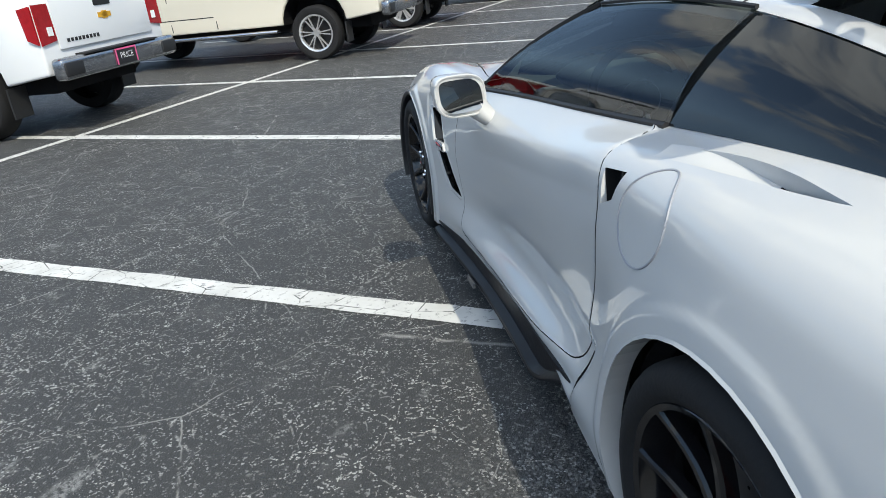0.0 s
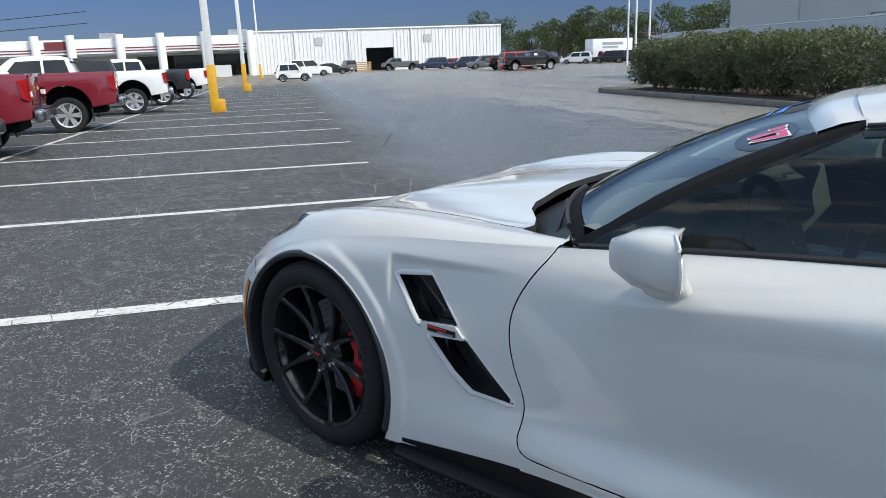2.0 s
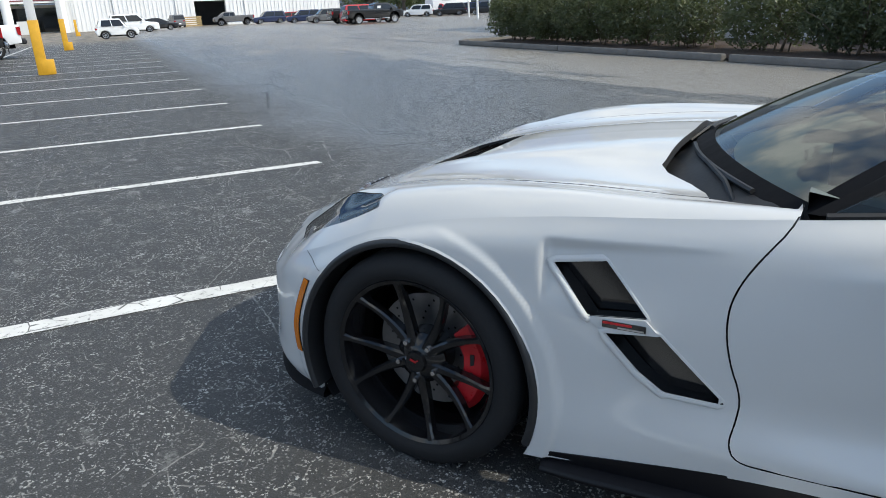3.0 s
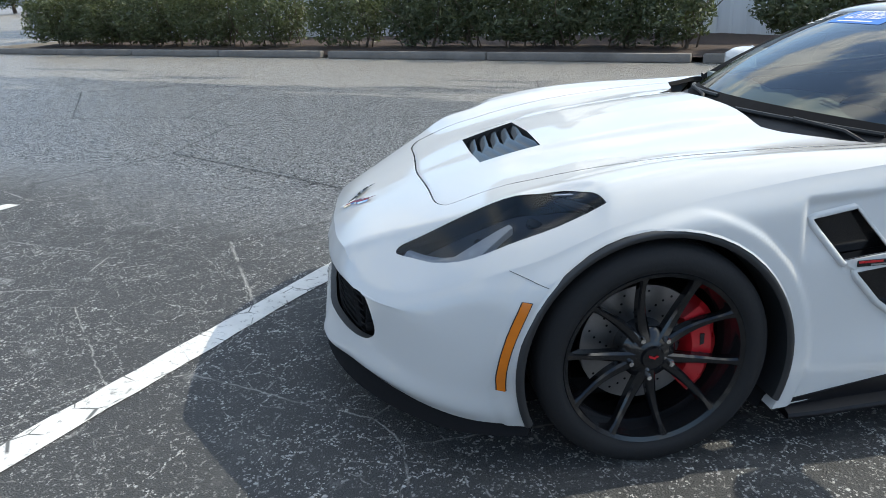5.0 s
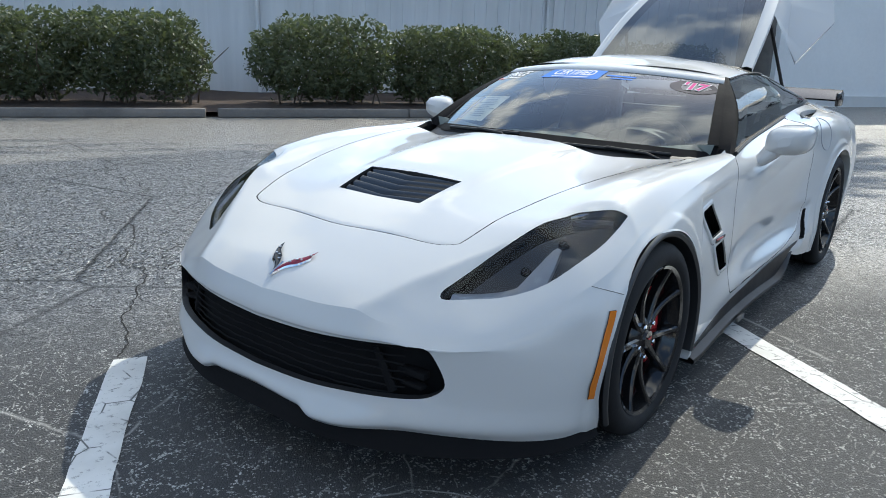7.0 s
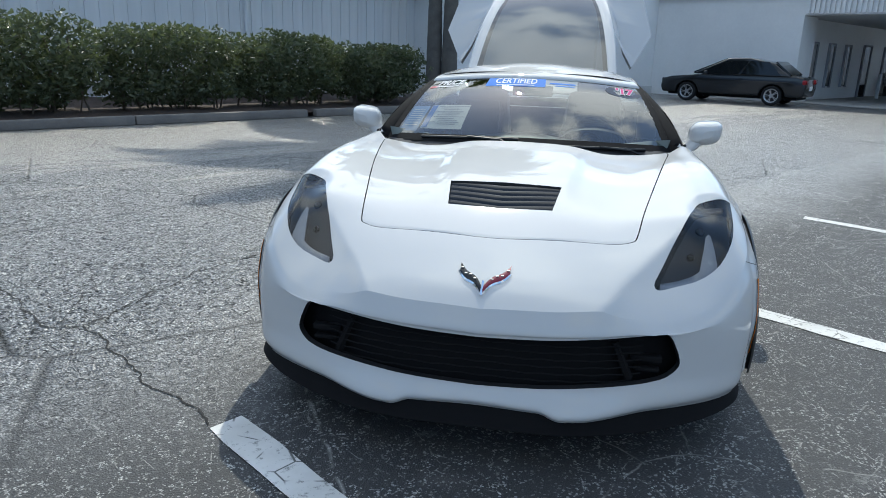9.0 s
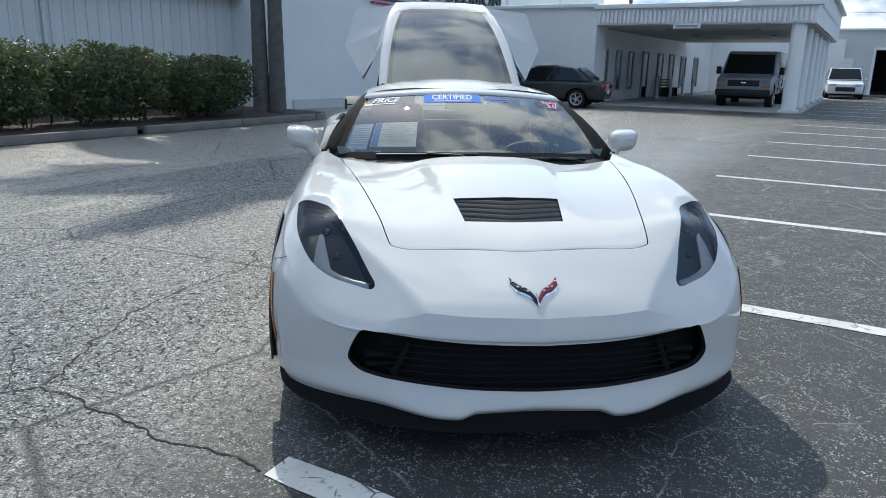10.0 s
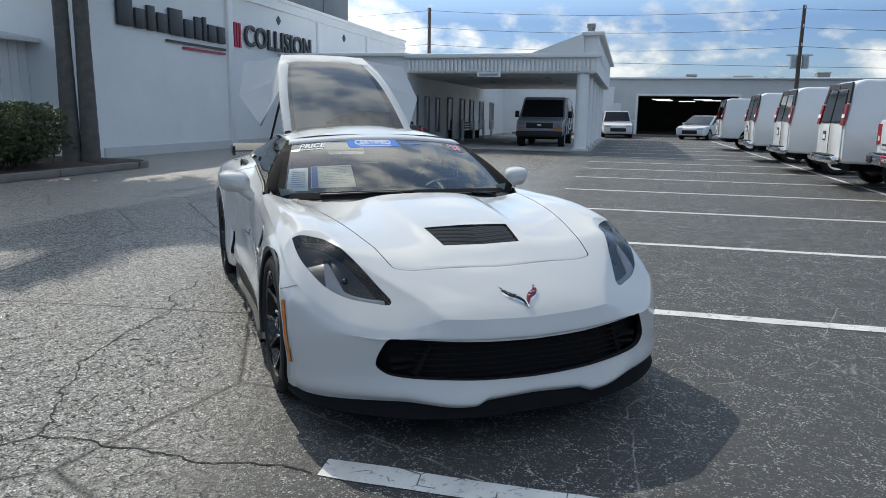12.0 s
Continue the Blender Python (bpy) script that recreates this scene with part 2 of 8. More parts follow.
    dark = k.mix(k.math("MULTIPLY", sand, 0.62), dark, (0.46, 0.445, 0.415))
    dusty = k.ramp(k.noise(2.6, 6, 0.70, vec=vec), [(0.56, 0.0), (0.78, 0.34)])
    dark = k.mix(dusty, dark, (0.20, 0.197, 0.19))
    scuff = k.math("MULTIPLY", k.ramp(k.noise(3.1, 2, 0.5, vec=k.coords((1, 1.5, 1))), [(0.66, 0.0), (0.73, 0.7)]), k.ramp(k.noise(55, 3, 0.7, vec=vec), [(0.42, 0.0), (0.56, 1.0)]))
    dark = k.mix(scuff, dark, (0.30, 0.295, 0.285))
    col = k.mix(seal, old, dark)
    # far end of the lot: bleached concrete
    far = k.ramp(k.math("ADD", k.math("MULTIPLY", sepv.outputs["X"], 0.01), k.math("MULTIPLY", wob, 0.12)), [(0.20, 0.0), (0.32, 1.0)])
    farside = k.ramp(k.math("ADD", k.math("MULTIPLY", sepv.outputs["Y"], -0.05), k.math("MULTIPLY", wob, 0.5)), [(0.25, 0.0), (0.60, 1.0)])
    far2 = k.ramp(k.math("MULTIPLY", sepv.outputs["X"], 0.01), [(0.45, 0.0), (0.60, 1.0)])
    farm = k.math("MAXIMUM", k.math("MULTIPLY", far, farside), far2)
    sandc = k.ramp(k.noise(0.6, 6, 0.7, vec=k.coords((0.25, 1.6, 1))), [(0.3, (0.10, 0.088, 0.072)), (0.6, (0.27, 0.225, 0.17)), (0.8, (0.42, 0.35, 0.27))])
    col = k.mix(farm, col, sandc)
    k.to(col, "Base Color")
    k.to(k.mix(seal, k.ramp(tint.outputs["Y"], [(0.0, 0.18), (1.0, 0.46)]), k.ramp(grain, [(0.3, 0.5), (0.7, 0.8)])), "Roughness")
    h = k.mix(seal, k.math("SUBTRACT", 0.9, stones.outputs["Distance"]), k.math("ADD", grain, k.math("MULTIPLY", speck, 0.4)))
    h = k.math("SUBTRACT", h, k.math("MULTIPLY", k.mix(seal, oldcr, k.math("MULTIPLY", sand, 0.3)), 0.9))
    open_joint = k.math("MAXIMUM", oldcr, k.ramp(stones.outputs["Distance"], [(0.34, 0.0), (0.55, 0.5)]))
    shine = k.math("MULTIPLY", k.math("SUBTRACT", 1.0, k.math("MULTIPLY", open_joint, 0.95)), clump)
    k.to(k.mix(seal, shine, 0.4), "Specular IOR Level")
    k.to(k.math("MULTIPLY", k.math("SUBTRACT", 1.0, seal), k.math("SUBTRACT", 0.45, k.math("MULTIPLY", open_joint, 0.45))), "Coat Weight")
    k.b.inputs["Coat Roughness"].default_value = 0.52
    k.bump(h, 1.0, 0.008)
    return k.m


def road_paint_material():
    k = Mat("road_paint", (0.6, 0.6, 0.57), 0.7)
    vec = k.coords(space="Object")
    worn = k.noise(26, 6, 0.72, vec=vec)
    chips = k.ramp(worn, [(0.56, 0.0), (0.66, 1.0)])
    v = k.n("TexVoronoi", Scale=5.5)
    v.feature = "DISTANCE_TO_EDGE"
    k.link(vec, v.inputs["Vector"])
    crk = k.math("MULTIPLY", k.ramp(v.outputs["Distance"], [(0.008, 1.0), (0.02, 0.0)]), k.ramp(k.noise(9, 3, vec=vec), [(0.45, 0.0), (0.55, 1.0)]))
    base = k.ramp(k.noise(4, 5, vec=vec), [(0.3, (0.52, 0.51, 0.48)), (0.7, (0.70, 0.69, 0.66))])
    k.to(k.mix(k.math("MAXIMUM", k.math("MULTIPLY", chips, 0.75), crk), base, (0.10, 0.10, 0.095)), "Base Color")
    k.bump(worn, 0.3, 0.003)
    return k.m


def leaf_material(name, lo, hi, rough=0.42, clear=0.40):
    """Glossy leaves, each of its own green, that let some light through."""
    k = Mat(name, lo, rough)
    geo = k.n("NewGeometry")
    col = k.ramp(geo.outputs["Random Per Island"], [(0.0, lo), (0.6, tuple((a + b) / 2 for a, b in zip(lo, hi))), (1.0, hi)])
    k.to(col, "Base Color")
    tl = k.n("BsdfTranslucent")
    k.link(k.mix(0.5, col, (0.16, 0.20, 0.05)), tl.inputs["Color"])
    mx = k.n("MixShader")
    mx.inputs[0].default_value = clear
    k.link(k.b.outputs[0], mx.inputs[1])
    k.link(tl.outputs[0], mx.inputs[2])
    k.link(mx.outputs[0], k.nt.nodes["Material Output"].inputs["Surface"])
    return k.m


def ribbed_metal(name, colour, step=0.3, axis="X"):
    """Painted steel siding, faint dirt streaks down it."""
    k = Mat(name, colour, 0.5)
    vec = k.coords()
    streak = k.noise(1.0, 5, 0.6, vec=k.coords((3.0, 3.0, 0.15)))
    k.to(k.ramp(streak, [(0.3, tuple(c * 0.86 for c in colour)), (0.7, colour)]), "Base Color")
    k.to(k.ramp(k.noise(3, 4, vec=vec), [(0.3, 0.4), (0.7, 0.6)]), "Roughness")
    return k.m


M_ASPHALT = asphalt_material()
M_LINE = road_paint_material()
M_PAINT = car_paint("white_car_paint", (0.555, 0.553, 0.544))
M_BLACK_GLOSS = plain("black_gloss_paint", (0.008, 0.008, 0.009), 0.12, vary=0.2)
M_BLACK = plain("black_satin_plastic", (0.012, 0.012, 0.013), 0.58, vary=0.2, bump=0.05)
M_FLARE = plain("carbon_grey_trim", (0.018, 0.019, 0.021), 0.42, vary=0.1)
M_SKIRT = plain("dark_carbon_skirt", (0.007, 0.007, 0.009), 0.40, vary=0.2, Specular_IOR_Level=0.25)
M_VOID = plain("unlit_cavity", (0.009, 0.009, 0.010), 0.9, vary=0.1, Specular_IOR_Level=0.15)
M_RUBBER = plain("tyre_rubber", (0.013, 0.013, 0.014), 0.78, vary=0.25, scale=9, bump=0.2, Specular_IOR_Level=0.3)
M_RIM = plain("gloss_black_rim", (0.009, 0.009, 0.010), 0.10, vary=0.2)
M_STEEL = plain("brake_steel", (0.26, 0.26, 0.27), 0.4, 1.0, vary=0.15)
M_CHROME = plain("chrome", (0.75, 0.75, 0.77), 0.08, 1.0, vary=0.05)
M_RED = plain("red_caliper_paint", (0.45, 0.012, 0.018), 0.3)
M_AMBER = plain("amber_lens", (0.60, 0.16, 0.01), 0.18, vary=0.1, scale=30)
M_TAIL = plain("red_lens", (0.30, 0.008, 0.012), 0.15, vary=0.2, scale=18)
M_GLASS = glass("side_glass", (0.44, 0.53, 0.53), 0.75, ior=1.55)
M_SCREEN = glass("windscreen_glass", (0.62, 0.72, 0.71), 0.86)
M_HATCHG = glass("dark_hatch_glass", (0.40, 0.45, 0.46), 0.55)
M_DARKGLASS = plain("dark_window_glass", (0.010, 0.012, 0.014), 0.04, vary=0.1)
M_LENS = glass("headlight_lens", (0.82, 0.87, 0.93), 0.92, ior=1.45)
M_FILM = glass("dark_sticker_film", (0.10, 0.05, 0.08), 1.0, ior=1.4)
M_TRIM_DARK = plain("dark_cabin_leather", (0.016, 0.020, 0.020), 0.55, bump=0.1, scale=20)
M_TRIM_GREY = plain("grey_cabin_trim", (0.13, 0.155, 0.145), 0.6, bump=0.1, scale=20)
M_WHEEL = plain("bright_alloy", (0.66, 0.66, 0.67), 0.22, 0.65, vary=0.08)
M_DKCHROME = plain("dusty_chrome", (0.30, 0.31, 0.33), 0.16, 0.9, vary=0.2)
M_SILVER = plain("silver_metal", (0.55, 0.55, 0.57), 0.3, 1.0)
M_WALL = plain("white_painted_wall", (0.80, 0.80, 0.79), 0.6, vary=0.05, scale=0.8, bump=0.12)
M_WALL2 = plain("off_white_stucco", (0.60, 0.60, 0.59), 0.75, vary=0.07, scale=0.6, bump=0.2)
M_SIDING = ribbed_metal("white_steel_siding", (0.79, 0.79, 0.79))
M_ROOFM = ribbed_metal("pale_steel_roof", (0.62, 0.63, 0.65))
M_GREYB = plain("grey_building_panel", (0.46, 0.455, 0.44), 0.7, vary=0.05, scale=0.7)
M_CURB = plain("weathered_concrete", (0.165, 0.15, 0.135), 0.85, vary=0.3, scale=3, bump=0.4)
M_CONC = plain("pale_concrete", (0.36, 0.35, 0.33), 0.8, vary=0.15, scale=2, bump=0.25)
M_MULCH = plain("brown_mulch", (0.055, 0.035, 0.026), 0.95, vary=0.5, scale=12, bump=0.9)
M_LEAF = leaf_material("hedge_leaf", (0.044, 0.062, 0.033), (0.155, 0.175, 0.100))
M_LEAF3 = leaf_material("sparse_hedge_leaf", (0.070, 0.086, 0.042), (0.17, 0.185, 0.10))
M_LEAF2 = leaf_material("tree_leaf", (0.028, 0.045, 0.018), (0.075, 0.10, 0.038))
M_TWIG = plain("grey_twig", (0.12, 0.095, 0.07), 0.85, vary=0.3)
M_BARK = plain("palm_bark", (0.105, 0.098, 0.090), 0.9, vary=0.35, scale=5, bump=0.8)
M_FROND = leaf_material("palm_frond", (0.03, 0.05, 0.02), (0.09, 0.12, 0.05))
M_YELLOW = plain("yellow_safety_paint", (0.62, 0.33, 0.02), 0.55, vary=0.15, scale=5)
M_POLE = plain("white_pole_paint", (0.70, 0.70, 0.70), 0.5, vary=0.08)
M_WOODP = plain("weathered_pole_wood", (0.10, 0.08, 0.065), 0.9, vary=0.3, scale=4, bump=0.4)
M_GALV = plain("galvanised_steel", (0.42, 0.43, 0.44), 0.45, 0.8, vary=0.15)
M_HVAC = plain("grey_duct_steel", (0.20, 0.21, 0.22), 0.6, 0.3, vary=0.15, scale=2)
M_WIRE = plain("black_cable", (0.02, 0.02, 0.02), 0.6)
M_GREEN = plain("green_road_sign", (0.005, 0.15, 0.07), 0.5)
M_WHITEP = plain("white_print", (0.78, 0.78, 0.78), 0.85, vary=0.05, Specular_IOR_Level=0.1)
M_BLUEP = plain("blue_print", (0.10, 0.24, 0.62), 0.85, vary=0.08, Specular_IOR_Level=0.1)
M_PINKP = plain("pink_print", (0.70, 0.12, 0.28), 0.85, vary=0.08, Specular_IOR_Level=0.1)
M_GREYP = plain("grey_print", (0.30, 0.31, 0.34), 0.5, vary=0.08)
M_SIGNG = plain("charcoal_sign_letters", (0.045, 0.047, 0.05), 0.5)
M_SIGNR = plain("crimson_sign_bars", (0.42, 0.02, 0.06), 0.5)
# dark tone that puts the dimness inside the open bays into the colour
M_DARKB = plain("bay_shade_grey", (0.085, 0.09, 0.095), 0.8, vary=0.3, scale=0.7)
M_MAROON = plain("maroon_trim_band", (0.16, 0.03, 0.04), 0.6)
M_WOOD = plain("raw_timber", (0.42, 0.30, 0.14), 0.8, vary=0.25)

# ---- mesh helpers ----
class Geo:
    """Collects vertices and faces for one mesh."""

    def __init__(self):
        self.v, self.f = [], []

    def add(self, verts, faces):
        o = len(self.v)
        self.v += [tuple(p) for p in verts]
        self.f += [tuple(i + o for i in fc) for fc in faces]
        return self

    def box(self, c, s, m=None, taper=(1, 1)):
        hx, hy, hz = s[0] / 2, s[1] / 2, s[2] / 2
        pts = [Vector((c[0] + x * hx * (taper[0] if z > 0 else 1), c[1] + y * hy * (taper[1] if z > 0 else 1), c[2] + z * hz)) for z in (-1, 1) for x, y in ((-1, -1), (1, -1), (1, 1), (-1, 1))]
        if m is not None:
            pts = [m @ p for p in pts]
        return self.add(pts, [(3, 2, 1, 0), (4, 5, 6, 7), (0, 1, 5, 4), (1, 2, 6, 5), (2, 3, 7, 6), (3, 0, 4, 7)])

    def grid(self, pts, flip=False, closed=False):
        """pts: rows of points of equal length."""
        r, c = len(pts), len(pts[0])
        faces = []
        for i in range(r - 1):
            for j in range(c if closed else c - 1):
                q = (i * c + j, i * c + (j + 1) % c, (i + 1) * c + (j + 1) % c, (i + 1) * c + j)
                faces.append(q[::-1] if flip else q)
        return self.add([p for row in pts for p in row], faces)

    def tube(self, pts, r, sides=8, cap=True):
        pts = [Vector(p) for p in pts]
        rad = r if isinstance(r, (list, tuple)) else [r] * len(pts)
        rings, ref = [], Vector((0.31, 0.17, 0.93))
        for i, p in enumerate(pts):
            d = (pts[min(i + 1, len(pts) - 1)] - pts[max(i - 1, 0)]).normalized()
            a = d.cross(ref)
            a = (a if a.length > 1e-4 else d.cross(Vector((1, 0, 0)))).normalized()
            b = d.cross(a)
            rings.append([p + (a * math.cos(t) + b * math.sin(t)) * rad[i] for t in [math.tau * k / sides for k in range(sides)]])
        o = len(self.v)
        self.grid(rings, closed=True)
        if cap:
            n = len(pts)
            self.f.append(tuple(o + k for k in range(sides))[::-1])
            self.f.append(tuple(o + (n - 1) * sides + k for k in range(sides)))
        return self

    def prism(self, outline, depth, m=None):
        """outline: (x, y) polygon, counter-clockwise; extruded by depth along z, then placed by m."""
        n = len(outline)
        pts = [Vector((x, y, z)) for z in (0, depth) for x, y in outline]
        if m is not None:
            pts = [m @ p for p in pts]
        return self.add(pts, [tuple(range(n))[::-1], tuple(range(n, 2 * n))] + [(i, (i + 1) % n, n + (i + 1) % n, n + i) for i in range(n)])

    def lathe(self, prof, m=None, steps=32):
        """prof: (radius, along) pairs; turned about the local x axis."""
        rows = []
        for r, a in prof:
            row = [Vector((a, r * math.cos(t), r * math.sin(t))) for t in [math.tau * k / steps for k in range(steps)]]
            rows.append([m @ p for p in row] if m is not None else row)
        return self.grid(rows, closed=True)


def part(name, geo, material, parent=None, label="", smooth=0, bevel=0.0, segs=2, m=None, mats=None):
    """Links a Geo (or a bmesh) as one mesh object, under a thing or under a part."""
    me = bpy.data.meshes.new(name)
    if isinstance(geo, Geo):
        me.from_pydata(geo.v, [], geo.f)
    else:
        geo.to_mesh(me)
        geo.free()
    if bevel:
        bm = bmesh.new()
        bm.from_mesh(me)
        bmesh.ops.remove_doubles(bm, verts=bm.verts, dist=1e-5)
        es = [e for e in bm.edges if len(e.link_faces) == 2 and e.calc_face_angle(0) > 0.5]
        bmesh.ops.bevel(bm, geom=es, offset=bevel, segments=segs, affect="EDGES", profile=0.5, clamp_overlap=True)
        bm.to_mesh(me)
        bm.free()
    if smooth or bevel:
        me.shade_smooth()
        me.set_sharp_from_angle(angle=radians(smooth or 40))
    for mt in (mats or [material]):
        me.materials.append(mt)
    ob = new(name, me)
    if parent is not None:
        ob.parent = parent
    if m is not None:
        ob.matrix_basis = m
    if label:
        tagged(ob, label)
    return ob


def thing(name, m, label, category, group="", kind=""):
    """An Empty at a thing's base that carries its parts."""
    ob = new(name)
    ob.empty_display_size = 0.1
    ob.matrix_basis = m
    return tagged(ob, label, category, group, kind)


def spline(knots, x):
    """Smooth curve through (x, value...) knots, monotone-safe; x outside is clamped."""
    ks = knots
    if x <= ks[0][0]:
        return np.array(ks[0][1:], float)
    if x >= ks[-1][0]:
        return np.array(ks[-1][1:], float)
    i = max(j for j in range(len(ks) - 1) if ks[j][0] <= x)
    x0, x1 = ks[i][0], ks[i + 1][0]
    p0, p1 = np.array(ks[i][1:], float), np.array(ks[i + 1][1:], float)
    h = x1 - x0

    def slope(j):
        if j == 0 or j == len(ks) - 1:
            a, b = (0, 1) if j == 0 else (len(ks) - 2, len(ks) - 1)
            return (np.array(ks[b][1:], float) - np.array(ks[a][1:], float)) / (ks[b][0] - ks[a][0])
        d0 = (np.array(ks[j][1:], float) - np.array(ks[j - 1][1:], float)) / (ks[j][0] - ks[j - 1][0])
        d1 = (np.array(ks[j + 1][1:], float) - np.array(ks[j][1:], float)) / (ks[j + 1][0] - ks[j][0])
        w = (ks[j][0] - ks[j - 1][0]) / (ks[j + 1][0] - ks[j - 1][0])
        return d0 * (1 - w) + d1 * w

    m0, m1 = slope(i), slope(i + 1)
    t = (x - x0) / h
    return (2 * t**3 - 3 * t**2 + 1) * p0 + (t**3 - 2 * t**2 + t) * h * m0 + (-2 * t**3 + 3 * t**2) * p1 + (t**3 - t**2) * h * m1


def text_geo(words, size, depth=0.01, font_shear=0.0, bold=0.0):
    """Letters as a mesh in the local xy plane, centred, facing +z."""
    cu = bpy.data.curves.new("letters", "FONT")
    cu.body, cu.size, cu.extrude, cu.shear, cu.offset = words, size, depth / 2, font_shear, bold
    cu.align_x, cu.align_y, cu.resolution_u = "CENTER", "CENTER", 3
    tmp = bpy.data.objects.new("letters", cu)
    scene.collection.objects.link(tmp)
    me = bpy.data.meshes.new_from_object(tmp.evaluated_get(bpy.context.evaluated_depsgraph_get()))
    g = Geo()
    g.add([v.co.copy() for v in me.vertices], [tuple(p.vertices) for p in me.polygons])
    bpy.data.objects.remove(tmp)
    bpy.data.curves.remove(cu)
    bpy.data.meshes.remove(me)
    return g

# ---- ground, lines, curbs ----
g = Geo()
g.grid([[(x, y, 0) for y in (-900, -60, -12, 12, 60, 900)] for x in (-900, -80, -30, 30, 140, 900)], flip=True)
ground = tagged(part("ground", g, M_ASPHALT, m=lot(0, 0)), "dark sealed asphalt car park with sandy cracks", "ground", kind="structure")


def stripe(v0, u0, v1, u1, w=0.115, name="stall_line"):
    """A painted line on the asphalt with slightly uneven edges."""
    rnd = random.Random(int(v0 * 37 + u0 * 11))
    a, b = Vector((v0, u0, 0)), Vector((v1, u1, 0))
    d = (b - a).normalized()
    nrm = Vector((-d.y, d.x, 0))
    n = max(4, int((b - a).length / 0.12))
    rows, drift = [], 0.0
    for i in range(n + 1):
        drift = drift * 0.9 + rnd.uniform(-0.004, 0.004)
        p = a.lerp(b, i / n) + nrm * drift
        k = w / 2 + rnd.uniform(-0.004, 0.004)
        end = 0.03 * rnd.random() if i in (0, n) else 0
        rows.append([(*(p - nrm * k + d * end).xy, 0.004), (*(p + nrm * k).xy, 0.004)])
    gg = Geo()
    gg.grid(rows, flip=False)
    return tagged(part(name, gg, M_LINE, m=lot(0, 0)), "worn white painted parking stall line on the asphalt", "road marking", "stall lines", "structure")


for k in range(-16, 21):
    v = {0: -1.455, 1: 1.215, 2: 4.045}.get(k, -1.48 + 2.735 * k)
    stripe(v, -0.22, v, 5.42, 0.135 if k in (0, 1) else 0.12)
    stripe(v, 5.50, v, 10.9)
stripe(-46, 5.46, 54, 5.46, 0.10, "divider_line")


M_CRACK = plain("open_crack_dirt", (0.012, 0.0115, 0.011), 0.95, vary=0.4, scale=20)


def long_crack(points, width=0.011, seed=1):
    """An open crack in the old asphalt: a thin jagged ribbon of dirt that thins and swells."""
    rnd = random.Random(seed)
    pts = [Vector((*p, 0)) for p in points]
    for _ in range(4):
        out = [pts[0]]
        for a, b in zip(pts, pts[1:]):
            d = b - a
            out += [a.lerp(b, 0.5) + Vector((-d.y, d.x, 0)) * rnd.uniform(-0.13, 0.13), b]
        pts = out
    rows = []
    for i, p in enumerate(pts):
        d = (pts[min(i + 1, len(pts) - 1)] - pts[max(i - 1, 0)]).normalized()
        k = width / 2 * rnd.uniform(0.35, 1.0)
        rows.append([(p.x + d.y * k, p.y - d.x * k, 0.003), (p.x - d.y * k, p.y + d.x * k, 0.003)])
    return tagged(part("asphalt_crack", Geo().grid(rows, flip=False), M_CRACK, m=lot(0, 0)), "long open crack in the grey asphalt", "crack", "asphalt cracks", "structure")


long_crack([(1.267, -0.24), (1.288, -0.59), (1.280, -0.97), (1.290, -1.47), (1.415, -1.53), (1.41, -2.03), (1.75, -2.9), (1.62, -4.1), (2.1, -5.6)], 0.012, 3)
long_crack([(1.287, -1.472), (1.154, -1.51), (0.941, -1.661), (0.681, -1.811), (0.269, -1.982), (-0.4, -2.05), (-1.3, -2.4)], 0.010, 5)
long_crack([(1.415, -1.53), (1.00, -2.22), (0.596, -2.375), (0.424, -2.32), (0.148, -2.221), (-0.071, -2.161)], 0.007, 7)
long_crack([(-1.42, -0.10), (-1.36, -0.45), (-1.50, -0.95), (-1.38, -1.7), (-1.62, -2.6)], 0.009, 9)
long_crack([(3.2, -0.9), (2.4, -1.35), (1.62, -2.0), (1.415, -2.03)], 0.007, 11)


def curb_run(name, v0, v1, u, w=0.16, h=0.15, openings=(), step=3.0):
    """Concrete kerb in cast lengths with drain openings."""
    cuts, x = [], v0
    stops = sorted([o - 0.09 for o in openings] + [o + 0.09 for o in openings])
    edges = [v0] + stops + [v1]
    for a, b in zip(edges[::2], edges[1::2]):
        n = max(1, round((b - a) / step))
        cuts += [(a + (b - a) * i / n, a + (b - a) * (i + 1) / n) for i in range(n)]
    root = thing(name, lot(0, 0), "weathered grey concrete kerb with drain openings", "kerb", kind="structure")
    for a, b in cuts:
        gg = Geo().box(((a + b) / 2, u - w / 2, h / 2), (b - a - 0.012, w, h), taper=(1, 0.86))
        part("kerb_stone", gg, M_CURB, root, bevel=0.025)
    return root


curb_run("kerb", -10.4, 20.6, -9.85, openings=(8.7, 1.15, -5.6))
# planting bed behind the kerb
rows = []
for i in range(64):
    v = -10.2 + 30.6 * i / 63
    rows.append([(v, -9.98 - 0.6 * j, 0.12 + 0.05 * noise.noise((v * 1.3, j * 1.7, 3)) - (0.03 if j == 0 else 0)) for j in range(9)])
tagged(part("planting_bed", Geo().grid(rows, flip=False), M_MULCH, m=lot(0, 0), smooth=60), "dark brown mulch bed under the hedge", "planting bed", kind="structure")
